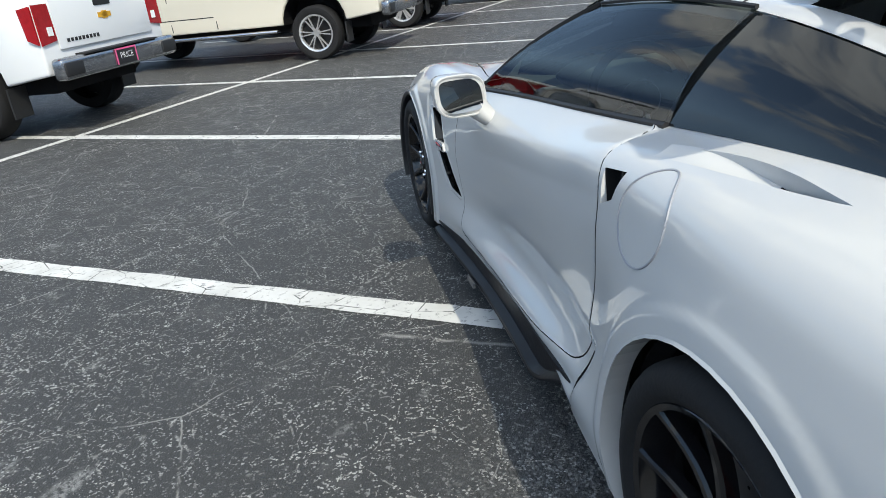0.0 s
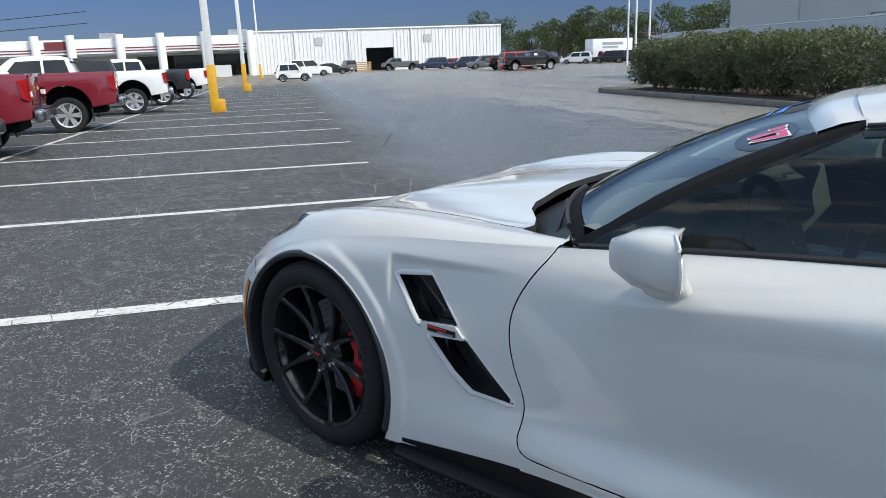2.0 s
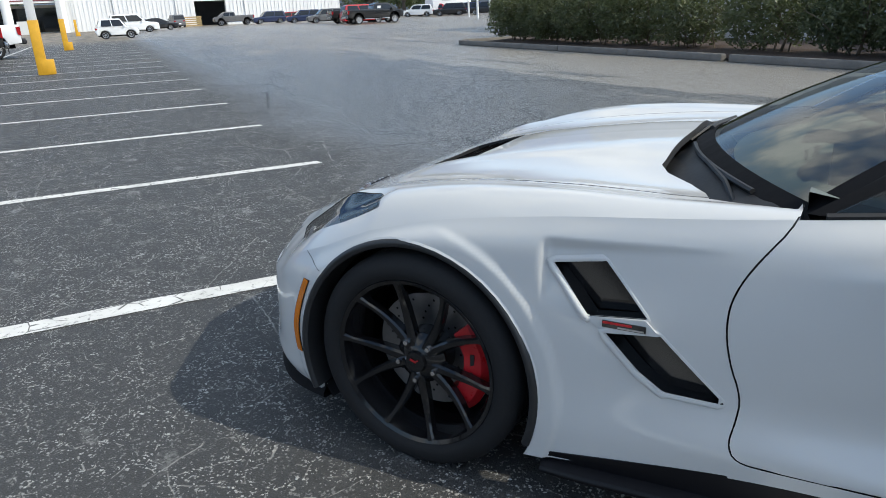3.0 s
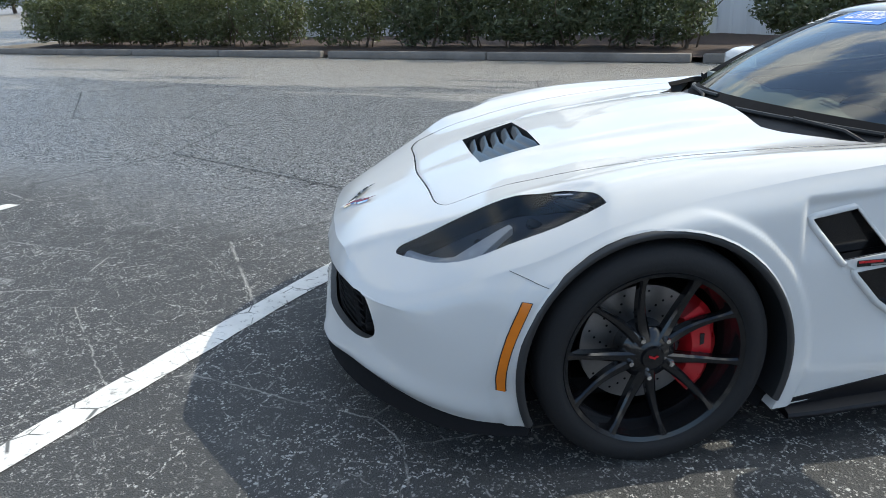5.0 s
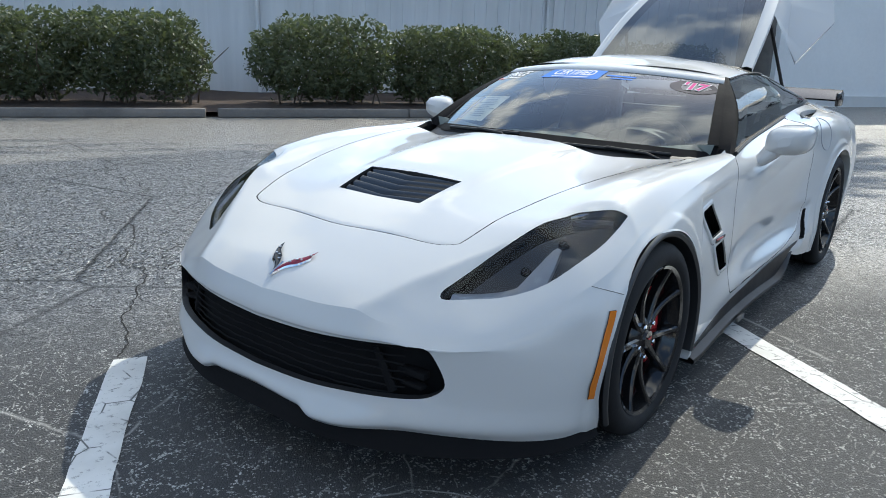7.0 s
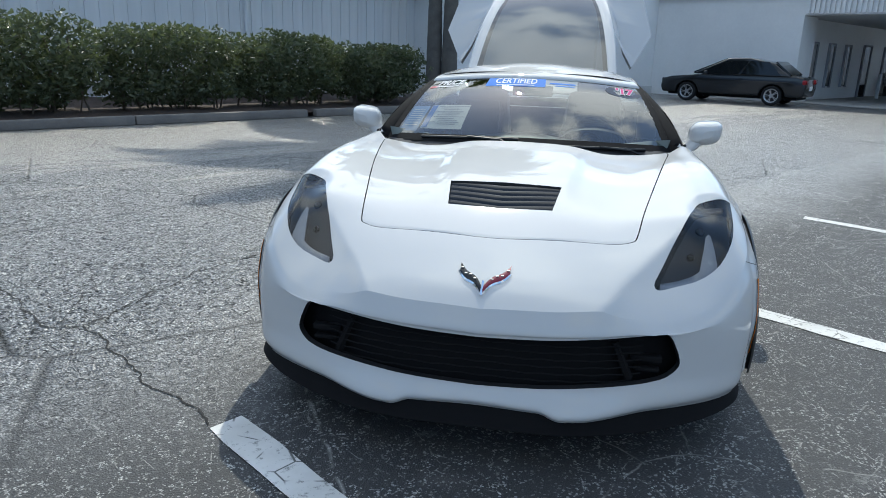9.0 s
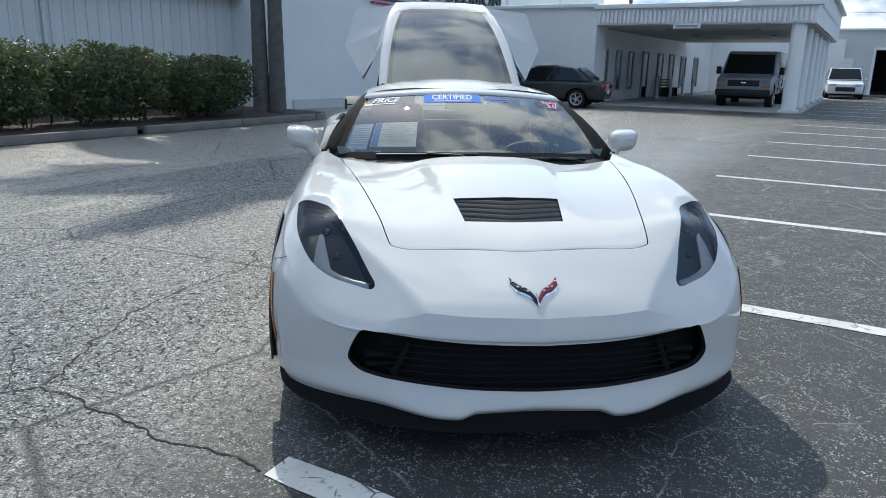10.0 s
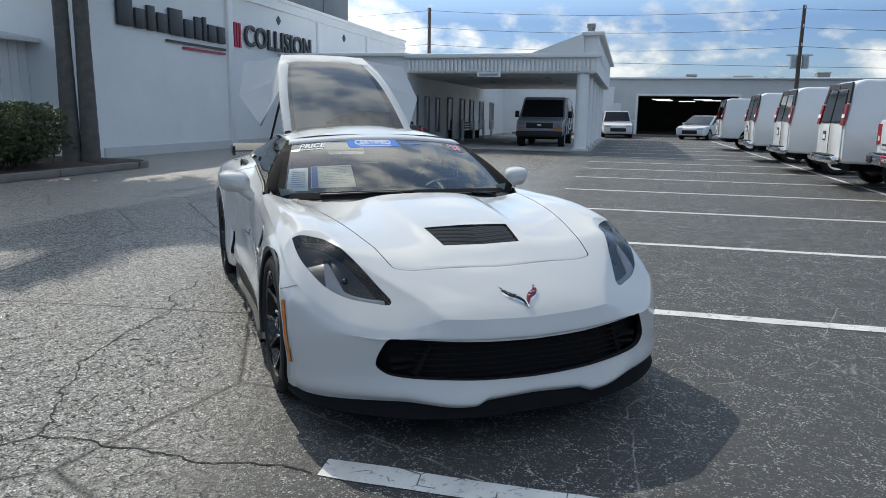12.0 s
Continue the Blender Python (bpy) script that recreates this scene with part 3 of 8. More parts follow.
# rounded ends of the kerb
for vv, sgn in ((20.6, 1), (-10.4, -1)):
    gg = Geo()
    prof = []
    for i in range(9):
        a = math.pi / 2 * i / 8
        prof.append((vv + sgn * 0.9 * math.sin(a), -10.75 + 0.9 * math.cos(a)))
    prof += [(vv + sgn * 0.9, -13.6)]
    rws = [[(x - sgn * 0.0, y, 0) for x, y in prof], [(x, y, 0.15) for x, y in prof], [(x - sgn * 0.14, y - 0.02, 0.15) for x, y in prof], [(x - sgn * 0.14, y - 0.02, 0.0) for x, y in prof]]
    gg.grid(rws, flip=sgn > 0)
    tagged(part("kerb_end", gg, M_CURB, m=lot(0, 0), bevel=0.02), "rounded concrete kerb end of the planting bed", "kerb", kind="structure")

# ---- the sports car: surfaces ----
# height of bonnet and wings over the plan: rows of (y, z at each x of HX)
HX = (0.0, 0.22, 0.45, 0.62, 0.75, 0.85, 0.92, 0.97)
HOOD = [
    (-1.05, 0.905, 0.895, 0.855, 0.835, 0.850, 0.850, 0.800, 0.74),
    (-0.67, 0.888, 0.880, 0.842, 0.830, 0.843, 0.845, 0.785, 0.72),
    (-0.35, 0.856, 0.852, 0.824, 0.825, 0.846, 0.842, 0.772, 0.70),
    (-0.10, 0.826, 0.823, 0.804, 0.814, 0.836, 0.823, 0.748, 0.67),
    (0.14, 0.787, 0.785, 0.774, 0.784, 0.800, 0.781, 0.697, 0.61),
    (0.22, 0.768, 0.768, 0.759, 0.769, 0.783, 0.766, 0.690, 0.61),
    (0.345, 0.735, 0.737, 0.734, 0.744, 0.757, 0.745, 0.700, 0.63),
    (0.495, 0.687, 0.688, 0.685, 0.682, 0.680, 0.665, 0.640, 0.60),
    (0.67, 0.622, 0.620, 0.610, 0.590, 0.565, 0.540, 0.500, 0.46),
    (0.80, 0.564, 0.560, 0.541, 0.510, 0.480, 0.450, 0.420, 0.39),
    (0.90, 0.495, 0.492, 0.475, 0.450, 0.420, 0.390, 0.360, 0.33),
]
# the facet that carries the lamps and falls to the bumper; it meets the bonnet surface in the crease round the nose
FX = (0.30, 0.45, 0.52, 0.60, 0.68, 0.75, 0.85, 0.92, 0.97)
FACET = [
    (0.02, 1.20, 1.08, 1.02, 0.96, 0.91, 0.87, 0.835, 0.750, 0.66),
    (0.14, 1.02, 0.94, 0.90, 0.86, 0.825, 0.800, 0.776, 0.697, 0.61),
    (0.22, 0.96, 0.88, 0.848, 0.814, 0.788, 0.766, 0.738, 0.670, 0.58),
    (0.345, 0.92, 0.857, 0.825, 0.789, 0.753, 0.722, 0.677, 0.605, 0.52),
    (0.495, 0.816, 0.750, 0.718, 0.683, 0.647, 0.616, 0.568, 0.512, 0.45),
    (0.62, 0.740, 0.662, 0.626, 0.588, 0.549, 0.515, 0.455, 0.410, 0.36),
    (0.67, 0.700, 0.620, 0.587, 0.550, 0.512, 0.475, 0.415, 0.370, 0.33),
    (0.745, 0.650, 0.563, 0.530, 0.490, 0.450, 0.414, 0.362, 0.325, 0.295),
    (0.80, 0.606, 0.519, 0.486, 0.446, 0.407, 0.371, 0.325, 0.293, 0.265),
    (0.90, 0.470, 0.430, 0.400, 0.365, 0.330, 0.300, 0.255, 0.230, 0.20),
]


def hood_in(x, y):
    z = float(spline([(a, b) for a, b in zip(HX, spline(HOOD, y))], abs(x))[0])
    # low plateau from the vent back to the windscreen
    edge = 0.245 + 0.08 * max(0.0, 0.14 - y)
    t = min(1.0, max(0.0, (edge + 0.05 - abs(x)) / 0.06))
    f = min(1.0, max(0.0, (0.34 - y) / 0.30)) * min(1.0, max(0.0, (y + 0.62) / 0.25))
    return z + 0.008 * t * t * (3 - 2 * t) * f


def hood_z(x, y):
    """Height of the skin: the lower of the bonnet surface and the lamp facet, with a tight fillet between them."""
    a = hood_in(x, y)
    if y < 0.02 or abs(x) < 0.2:
        return a
    b = float(spline([(p, q) for p, q in zip(FX, spline(FACET, y))], abs(x))[0])
    if b < a:
        # the facet drops away steeply just beyond the crease
        b -= 0.004 * (1 - math.exp((b - a) / 0.008))
    m, r = min(a, b), 0.0022
    return m - r * math.log(math.exp((m - a) / r) + math.exp((m - b) / r))


# lines along the flank from the nose centre to the tail, station by station
SHOULDER = [(0, .866, 0), (.30, .842, 0), (.59, .752, 0), (.80, .56, 0), (.90, .33, 0), (.905, 0, 0), (.895, -.36, 0), (.865, -.85, .838), (.81, -1.3, .872), (.775, -1.8, .905), (.754, -2.12, .928), (.74, -2.4, .950), (.73, -2.71, .965), (.71, -3.1, .955), (.66, -3.40, .935), (.45, -3.50, .935), (0, -3.54, .94)]
UPPER = [(0, .893, .455), (.30, .870, .462), (.605, .776, .472), (.83, .565, .505), (.932, .335, .565), (.935, 0, .70), (.925, -.36, .735), (.895, -.85, .768), (.888, -1.3, .805), (.890, -1.8, .835), (.885, -2.13, .885), (.895, -2.4, .905), (.905, -2.71, .91), (.895, -3.1, .89), (.86, -3.42, .84), (.5, -3.55, .80), (0, -3.6, .80)]
GRILLE_T = [(0, .889, .431), (.30, .867, .440), (.600, .773, .455), (.845, .57, .44), (.944, .34, .50), (.945, 0, .62), (.936, -.36, .62), (.915, -.85, .62), (.908, -1.3, .70), (.912, -1.8, .725), (.915, -2.12, .765), (.940, -2.4, .79), (.962, -2.71, .79), (.955, -3.1, .76), (.90, -3.45, .72), (.5, -3.6, .68), (0, -3.62, .68)]
MIDDLE = [(0, .895, .35), (.30, .875, .35), (.605, .772, .36), (.85, .575, .35), (.944, .36, .40), (.948, 0, .50), (.940, -.36, .50), (.915, -.85, .50), (.895, -1.3, .53), (.898, -1.8, .55), (.915, -2.12, .58), (.966, -2.4, .62), (.985, -2.71, .64), (.975, -3.1, .60), (.92, -3.45, .56), (.5, -3.6, .52), (0, -3.62, .52)]
GRILLE_B = [(0, .900, .272), (.30, .882, .280), (.595, .785, .300), (.845, .585, .28), (.928, .385, .285), (.945, 0, .36), (.940, -.36, .36), (.910, -.85, .385), (.872, -1.3, .380), (.879, -1.8, .382), (.932, -2.08, .395), (.978, -2.4, .42), (.990, -2.71, .45), (.965, -3.1, .42), (.91, -3.45, .40), (.5, -3.58, .38), (0, -3.6, .38)]
LIP = [(0, .918, .229), (.30, .906, .220), (.60, .800, .232), (.838, .60, .218), (.922, .40, .21), (.945, 0, .24), (.942, -.37, .24), (.930, -.85, .290), (.922, -1.3, .290), (.934, -1.8, .300), (.958, -2.06, .30), (.975, -2.4, .28), (.985, -2.71, .28), (.95, -3.1, .28), (.89, -3.45, .28), (.5, -3.55, .28), (0, -3.57, .28)]
BOTTOM = [(0, .904, .206), (.30, .893, .198), (.59, .783, .200), (.825, .588, .178), (.914, .382, .163), (.940, 0, .15), (.938, -.398, .147), (.920, -.855, .215), (.912, -1.3, .228), (.922, -1.8, .240), (.945, -2.10, .185), (.955, -2.4, .155), (.96, -2.71, .155), (.93, -3.1, .17), (.86, -3.45, .2), (.5, -3.5, .2), (0, -3.52, .2)]
SHOULDER = [(x, y, z or hood_z(x, y)) for x, y, z in SHOULDER]
FLANKS = [SHOULDER, UPPER, GRILLE_T, MIDDLE, GRILLE_B, LIP, BOTTOM]


def flank_ring(s):
    ring = []
    for i, line in enumerate(FLANKS):
        p = spline([(j, *q) for j, q in enumerate(line)], s)
        if i == 0 and s < 7:
            z = hood_z(p[0], p[1])
            p[2] = z if s < 6 else z * (7 - s) + p[2] * (s - 6)
            crown = p
        elif i == 1 and 1.3 < s < 4:
            w = min(1.0, (s - 1.3) / 0.7) * min(1.0, (4 - s) / 0.8)
            w = w * w * (3 - 2 * w)
            run = math.hypot(p[0] - crown[0], p[1] - crown[1])
            p[2] = p[2] * (1 - w) + (crown[2] - 1.15 * run) * w
        ring.append((i, *p))
    return ring


def flank_point(s, k):
    """Station s from 0 (nose centre) to 16 (tail centre), row k from 0 (shoulder) to 6 (bottom edge)."""
    return spline(flank_ring(s), k)


def flank_column(s, ks):
    ring = flank_ring(s)
    return [spline(ring, k) for k in ks]


from mathutils.bvhtree import BVHTree


# ---- car shell: one skin, then openings and panels cut from it ----
class Skin:
    def __init__(self):
        self.v, self.f = np.zeros((0, 3)), np.zeros((0, 4), int)

    def grid(self, pts, flip):
        r, c = pts.shape[:2]
        i, j = np.meshgrid(np.arange(r - 1), np.arange(c - 1), indexing="ij")
        a = i * c + j
        q = np.stack([a, a + 1, a + c + 1, a + c], -1).reshape(-1, 4) + len(self.v)
        self.v = np.vstack([self.v, pts.reshape(-1, 3)])
        self.f = np.vstack([self.f, q[:, ::-1] if flip else q])

    def weld(self):
        key = np.round(self.v, 4)
        _, first, inv = np.unique(key, axis=0, return_index=True, return_inverse=True)
        self.v, self.f = self.v[first], inv.reshape(-1)[self.f]

    def geo(self):
        g = Geo()
        used = np.unique(self.f)
        remap = -np.ones(len(self.v), int)
        remap[used] = np.arange(len(used))
        g.v = [tuple(p) for p in self.v[used]]
        for q in remap[self.f]:
            t = tuple(dict.fromkeys(int(k) for k in q))
            if len(t) > 2:
                g.f.append(t)
        return g


def in_poly(p, poly):
    x, y = p[:, 0], p[:, 1]
    hit = np.zeros(len(p), bool)
    for (x0, y0), (x1, y1) in zip(poly, poly[1:] + poly[:1]):
        if y0 == y1:
            continue
        c = (y0 > y) != (y1 > y)
        hit ^= c & (x < (x1 - x0) * (y - y0) / (y1 - y0) + x0)
    return hit


def snap(p, poly, corners=True):
    """Moves points onto a closed outline; its corners take the nearest point."""
    P = np.array(poly)
    Q = np.roll(P, -1, 0)
    d = Q - P
    t = np.clip(((p[:, None] - P) * d).sum(-1) / np.maximum((d * d).sum(-1), 1e-12), 0, 1)
    near = P + t[..., None] * d
    best = np.argmin(((near - p[:, None]) ** 2).sum(-1), 1)
    out = near[np.arange(len(p)), best]
    if corners:
        for q in P:
            k = np.argmin(((out - q) ** 2).sum(1))
            if ((out[k] - q) ** 2).sum() < 0.02**2:
                out[k] = q
    return out


def cutout(skin, axes, poly, chosen, gap=0.0, mirror=None):
    """Cuts the part of the skin whose projection on two axes lies in poly. Returns that piece and the rim edges."""
    a, b = axes
    mid = skin.v[skin.f].mean(1)
    m2 = mid[:, [a, b]].copy()
    take = in_poly(m2, poly) & chosen(mid)
    piece = Skin()
    piece.f = skin.f[take]
    skin.f = skin.f[~take]
    rim = np.intersect1d(np.unique(piece.f), np.unique(skin.f))
    centre = np.mean(np.array(poly), 0)
    if len(rim):
        skin.v[rim[:, None], [a, b]] = snap(skin.v[rim][:, [a, b]], poly)
        c = 3 - a - b
        for k in rim:
            hits = []
            for sgn in (-1, 1):
                o, d = Vector(skin.v[k]), Vector((0, 0, 0))
                o[c] -= sgn * 0.06
                d[c] = sgn
                p = whole.ray_cast(o, d, 0.12)[0]
                if p:
                    hits.append(p[c])
            if hits:
                skin.v[k, c] = min(hits, key=lambda q: abs(q - skin.v[k, c]))
    piece.v = skin.v.copy()
    inrim = set(rim.tolist())
    edges = []
    for q in piece.f:
        for i in range(4):
            e0, e1 = int(q[i]), int(q[(i + 1) % 4])
            if e0 in inrim and e1 in inrim and e0 != e1:
                edges.append((e0, e1))
    seen = {}
    for e in edges:
        k = (min(e), max(e))
        seen[k] = seen.get(k, 0) + 1
    edges = [e for e in edges if seen[(min(e), max(e))] == 1]
    pairs = [(skin.v[i].copy(), skin.v[j].copy()) for i, j in edges]
    if gap and len(rim):
        inner = piece.v[rim][:, [a, b]]
        # pull the piece's own rim inwards
        nb = {}
        for i, j in edges:
            nb.setdefault(i, []).append((i, j))
            nb.setdefault(j, []).append((i, j))
        for idx in rim:
            nrm = np.zeros(2)
            for i, j in nb.get(int(idx), []):
                d = piece.v[j][[a, b]] - piece.v[i][[a, b]]
                n2 = np.array([-d[1], d[0]])
                ln = np.hypot(*n2)
                if ln > 1e-9:
                    n2 /= ln
                    test = (skin.v[i][[a, b]] + skin.v[j][[a, b]]) / 2 + n2 * 0.004
                    nrm += n2 if in_poly(test[None], poly)[0] else -n2
            ln = np.hypot(*nrm)
            if ln > 1e-9:
                piece.v[idx, [a, b]] += nrm / ln * gap
    return piece, pairs


def rim_wall(pairs, shift, both=True):
    """A wall from the rim edges inwards by a shift vector or function."""
    g = Geo()
    for p, q in pairs:
        sp = shift(p) if callable(shift) else shift
        sq = shift(q) if callable(shift) else shift
        g.add([p, q, q + np.array(sq), p + np.array(sp)], [(0, 1, 2, 3)])
    return g


NC, NS = 84, 150
s_front = [4 * (i / NC) for i in range(NC + 1)]
s_side = [4 + 3.2 * i / NS for i in range(NS + 1)]
s_tail = [7.2 + 8.8 * i / 250 for i in range(251)]
k_rows = np.linspace(0, 6, 85)
right = np.array([flank_column(s, k_rows) for s in s_front + s_side[1:] + s_tail[1:]])
right[0, :, 0] = right[-1, :, 0] = 0
edge_f, edge_s = right[: NC + 1, 0], right[NC : NC + NS + 1, 0]
top = np.zeros((NS + 1, NC + 1, 3))
for i in range(NS + 1):
    sg = i / NS
    yc, (ex, ey, ez) = 0.866 - 1.816 * sg, edge_s[i]
    if i == 0:
        top[0] = edge_f
        continue
    for j in range(NC + 1):
        gx = edge_f[j, 0] / edge_f[NC, 0]
        gy = (edge_f[j, 1] - 0.866) / (edge_f[NC, 1] - 0.866)
        x, y = gx * ex, yc + (ey - yc) * gy
        top[i, j] = (x, y, hood_z(x, y)) if j < NC else edge_s[i]


def ease(v, a, b):
    t = np.clip((v - a) / (b - a), 0, 1)
    return t * t * (3 - 2 * t)


# raised flange round the wheel openings, recess under the wing crease, chin teeth under the nose
below = ease(k_rows, 0.15, 0.9)[None, :]
for cy, cz, r in ((0.0, 0.318, 0.396), (-2.71, 0.325, 0.405)):
    rr = np.hypot(right[:, :, 1] - cy, right[:, :, 2] - cz)
    right[:, :, 0] += np.where(right[:, :, 0] > 0.80, below * (0.009 if cy > -1 else 0.005) * (1 - ease(rr, r + 0.040, r + 0.053)), 0)
ry, rz = right[:, :, 1], right[:, :, 2]
aft = ease(-ry, 0.40, 0.88)
under = 0.762 + 0.006 * aft - rz
right[:, :, 0] -= np.where(right[:, :, 0] > 0.8, ease(k_rows, 0.1, 0.4)[None, :] * 0.016 * (1 - aft) * np.clip(under / (0.006 + 0.022 * (1 - aft)), 0, 1) * (1 - ease(under, 0.07, 0.20)) * ease(-ry, 0.385, 0.405), 0)
# shoulder crease along the door
crest = 0.766 + 0.140 * (-1.24 - ry)
right[:, :, 0] += np.where(right[:, :, 0] > 0.8, 0.012 * ease(-ry, 0.95, 1.30) * (1 - ease(-ry, 2.05, 2.30)) * np.clip(1 - np.abs(rz - crest) / np.where(rz > crest, 0.035, 0.085), 0, 1), 0)
# the door tucks in ahead of the vent before the rear wheel, whose rear lip stands proud
ahead = ry - (-2.150 + 0.66 * (0.41 - rz))
tuck = ease(rz, 0.23, 0.29) * (1 - ease(rz, 0.43, 0.50)) * ease(-ry, 1.60, 2.0) * (ry > -2.32)
right[:, :, 0] -= np.where(right[:, :, 0] > 0.8, 0.020 * tuck * ease(ahead, -0.035, 0.0) * (1 - ease(ahead, 0.02, 0.42)), 0)
chin = ease(right[:, :, 0], 0.205, 0.275) * (1 - ease(right[:, :, 0], 0.33, 0.56)) * ease(-rz, -0.262, -0.215) * (ry > 0.6)
right[:, :, 2] -= 0.017 * chin
right[:, :, 1] += 0.014 * chin
skin = Skin()
flipx = np.array([-1.0, 1, 1])
skin.grid(right, False)
skin.grid(right * flipx, True)
skin.grid(top, True)
skin.grid(top * flipx, False)
skin.weld()
# round the leading edge of the nose and the shoulder of the wings
vx, vy, vz = np.abs(skin.v[:, 0]), skin.v[:, 1], skin.v[:, 2]
outside = np.array([hood_in(x, y) - z if 0.02 < y < 0.9 else 0.03 for x, y, z in zip(vx, vy, vz)])
nose_w = ease(outside, 0.022, 0.042) * ease(vx, 0.40, 0.52) * ease(vz, 0.43, 0.48)
nose_w *= ease(vy, -0.50, -0.10) * np.maximum(ease(vy, 0.30, 0.50), ease(vz, 0.62, 0.74))
nose_w = nose_w[:, None]
pairs_e = np.unique(np.sort(np.vstack([skin.f[:, [i, (i + 1) % 4]] for i in range(4)]), 1), axis=0)
pairs_e = pairs_e[pairs_e[:, 0] != pairs_e[:, 1]]
cnt = np.bincount(pairs_e.ravel(), minlength=len(skin.v)).astype(float)[:, None]
for it in range(36):
    acc = np.zeros_like(skin.v)
    np.add.at(acc, pairs_e[:, 0], skin.v[pairs_e[:, 1]])
    np.add.at(acc, pairs_e[:, 1], skin.v[pairs_e[:, 0]])
    lap = acc / np.maximum(cnt, 1) - skin.v
    skin.v += nose_w * lap * (0.55 if it % 2 == 0 else -0.30)
skin.v[:, 0][np.abs(skin.v[:, 0]) < 1e-4] = 0
whole = BVHTree.FromPolygons([tuple(p) for p in skin.v], [tuple(int(i) for i in q) for q in skin.f])

car = thing("sports_car", pose(0, 0, 0), "white low two-door sports coupe with its rear hatch raised", "car")
SIDES = (("left", -1), ("right", 1))


def ring_poly(cy, cz, r, n=48):
    return [(cy + r * math.cos(math.tau * i / n), cz + r * math.sin(math.tau * i / n)) for i in range(n)]


def side_of(sg, lo=0.70):
    return lambda m: m[:, 0] * sg > lo


def mirror_poly(pts):
    """Closed outline symmetric in x from a right half given from rear to front along the edge."""
    return pts + [(-x, y) for x, y in pts[::-1] if abs(x) > 1e-6]


def rounded(pts, times=2, keep=()):
    """Cuts the corners of a closed outline, but for those kept sharp."""
    sharp = {tuple(pts[k]) for k in keep}
    for _ in range(times):
        out = []
        n = len(pts)
        for i in range(n):
            p, q = np.array(pts[i]), np.array(pts[(i + 1) % n])
            a, b = tuple(pts[i]) in sharp, tuple(pts[(i + 1) % n]) in sharp
            out.append(tuple(p) if a else tuple(p * 0.75 + q * 0.25))
            if not b:
                out.append(tuple(p * 0.25 + q * 0.75))
        pts = out
    return pts


# wheel openings
ARCHES = ((0.0, 0.318, 0.396, 0.327), (-2.71, 0.325, 0.405, 0.338))
for cy, cz, r, rt in ARCHES:
    for nm, sg in SIDES:
        _, rim = cutout(skin, (1, 2), ring_poly(cy, cz, r), side_of(sg))
        lip = Geo()
        for p, q in rim:
            ip = np.array([p[0] + sg * 0.004, cy + (p[1] - cy) * 0.985, cz + (p[2] - cz) * 0.985])
            iq = np.array([q[0] + sg * 0.004, cy + (q[1] - cy) * 0.985, cz + (q[2] - cz) * 0.985])
            lip.add([p, q, iq, ip], [(0, 1, 2, 3)])
            lip.add([ip, iq, iq - np.array([sg * 0.05, 0, 0]), ip - np.array([sg * 0.05, 0, 0])], [(0, 1, 2, 3)])
        if cy > -1:
            part("wheel_arch_flare", lip, M_PAINT, car, smooth=60)
            fl = Geo()
            rows = []
            for f in (0.99, 0.978, 0.955, 0.932, 0.925):
                row = []
                for i in range(61):
                    a = math.radians(-21 + 222 * i / 60)
                    x = 0.953 if f > 0.98 else (0.962 if f > 0.96 else (0.964 if f > 0.94 else (0.957 if f > 0.93 else 0.86)))
                    x -= 0.018 * max(0, math.sin(a)) ** 2
                    row.append((sg * x, cy + r * f * math.cos(a), cz + r * f * math.sin(a)))
                rows.append(row)
            fl.grid(rows, flip=sg < 0)
            part("arch_trim", fl, M_FLARE, car, "dark grey wheel arch trim", smooth=50)
        else:
            part("wheel_arch_flare", lip, M_PAINT, car, smooth=60)
        # inner liner
        ln = Geo()
        ln.grid([[(sg * x, cy + r * 0.985 * math.cos(a), cz + r * 0.985 * math.sin(a)) for a in [math.radians(-30 + 240 * i / 40) for i in range(41)]] for x in (0.905, 0.90)], flip=sg > 0)
        ln.grid([[(sg * x, cy + r * f * math.cos(a), cz + r * f * math.sin(a)) for a in [math.radians(-30 + 240 * i / 40) for i in range(41)]] for x, f in ((0.90, 0.985), (0.87, 0.93), (0.55, 0.93))], flip=sg > 0)
        ln.add([(sg * 0.55, cy + 0.93 * r * math.cos(a), cz + 0.93 * r * math.sin(a)) for a in [math.tau * i / 40 for i in range(40)]], [tuple(range(40))])
        part("wheel_well_liner", ln, M_VOID, car)

# front grille opening
GR = mirror_poly([(0, 0.272), (0.20, 0.279), (0.40, 0.291), (0.585, 0.304), (0.630, 0.326), (0.650, 0.356), (0.606, 0.452), (0.580, 0.464), (0.30, 0.442), (0, 0.431)])
_, rim = cutout(skin, (0, 2), rounded(GR), lambda m: m[:, 1] > 0.6)
part("grille_surround", rim_wall(rim, lambda p: (-0.01 * p[0], -0.022, 0.003 if p[2] < 0.36 else -0.003)), M_BLACK, car, smooth=50)
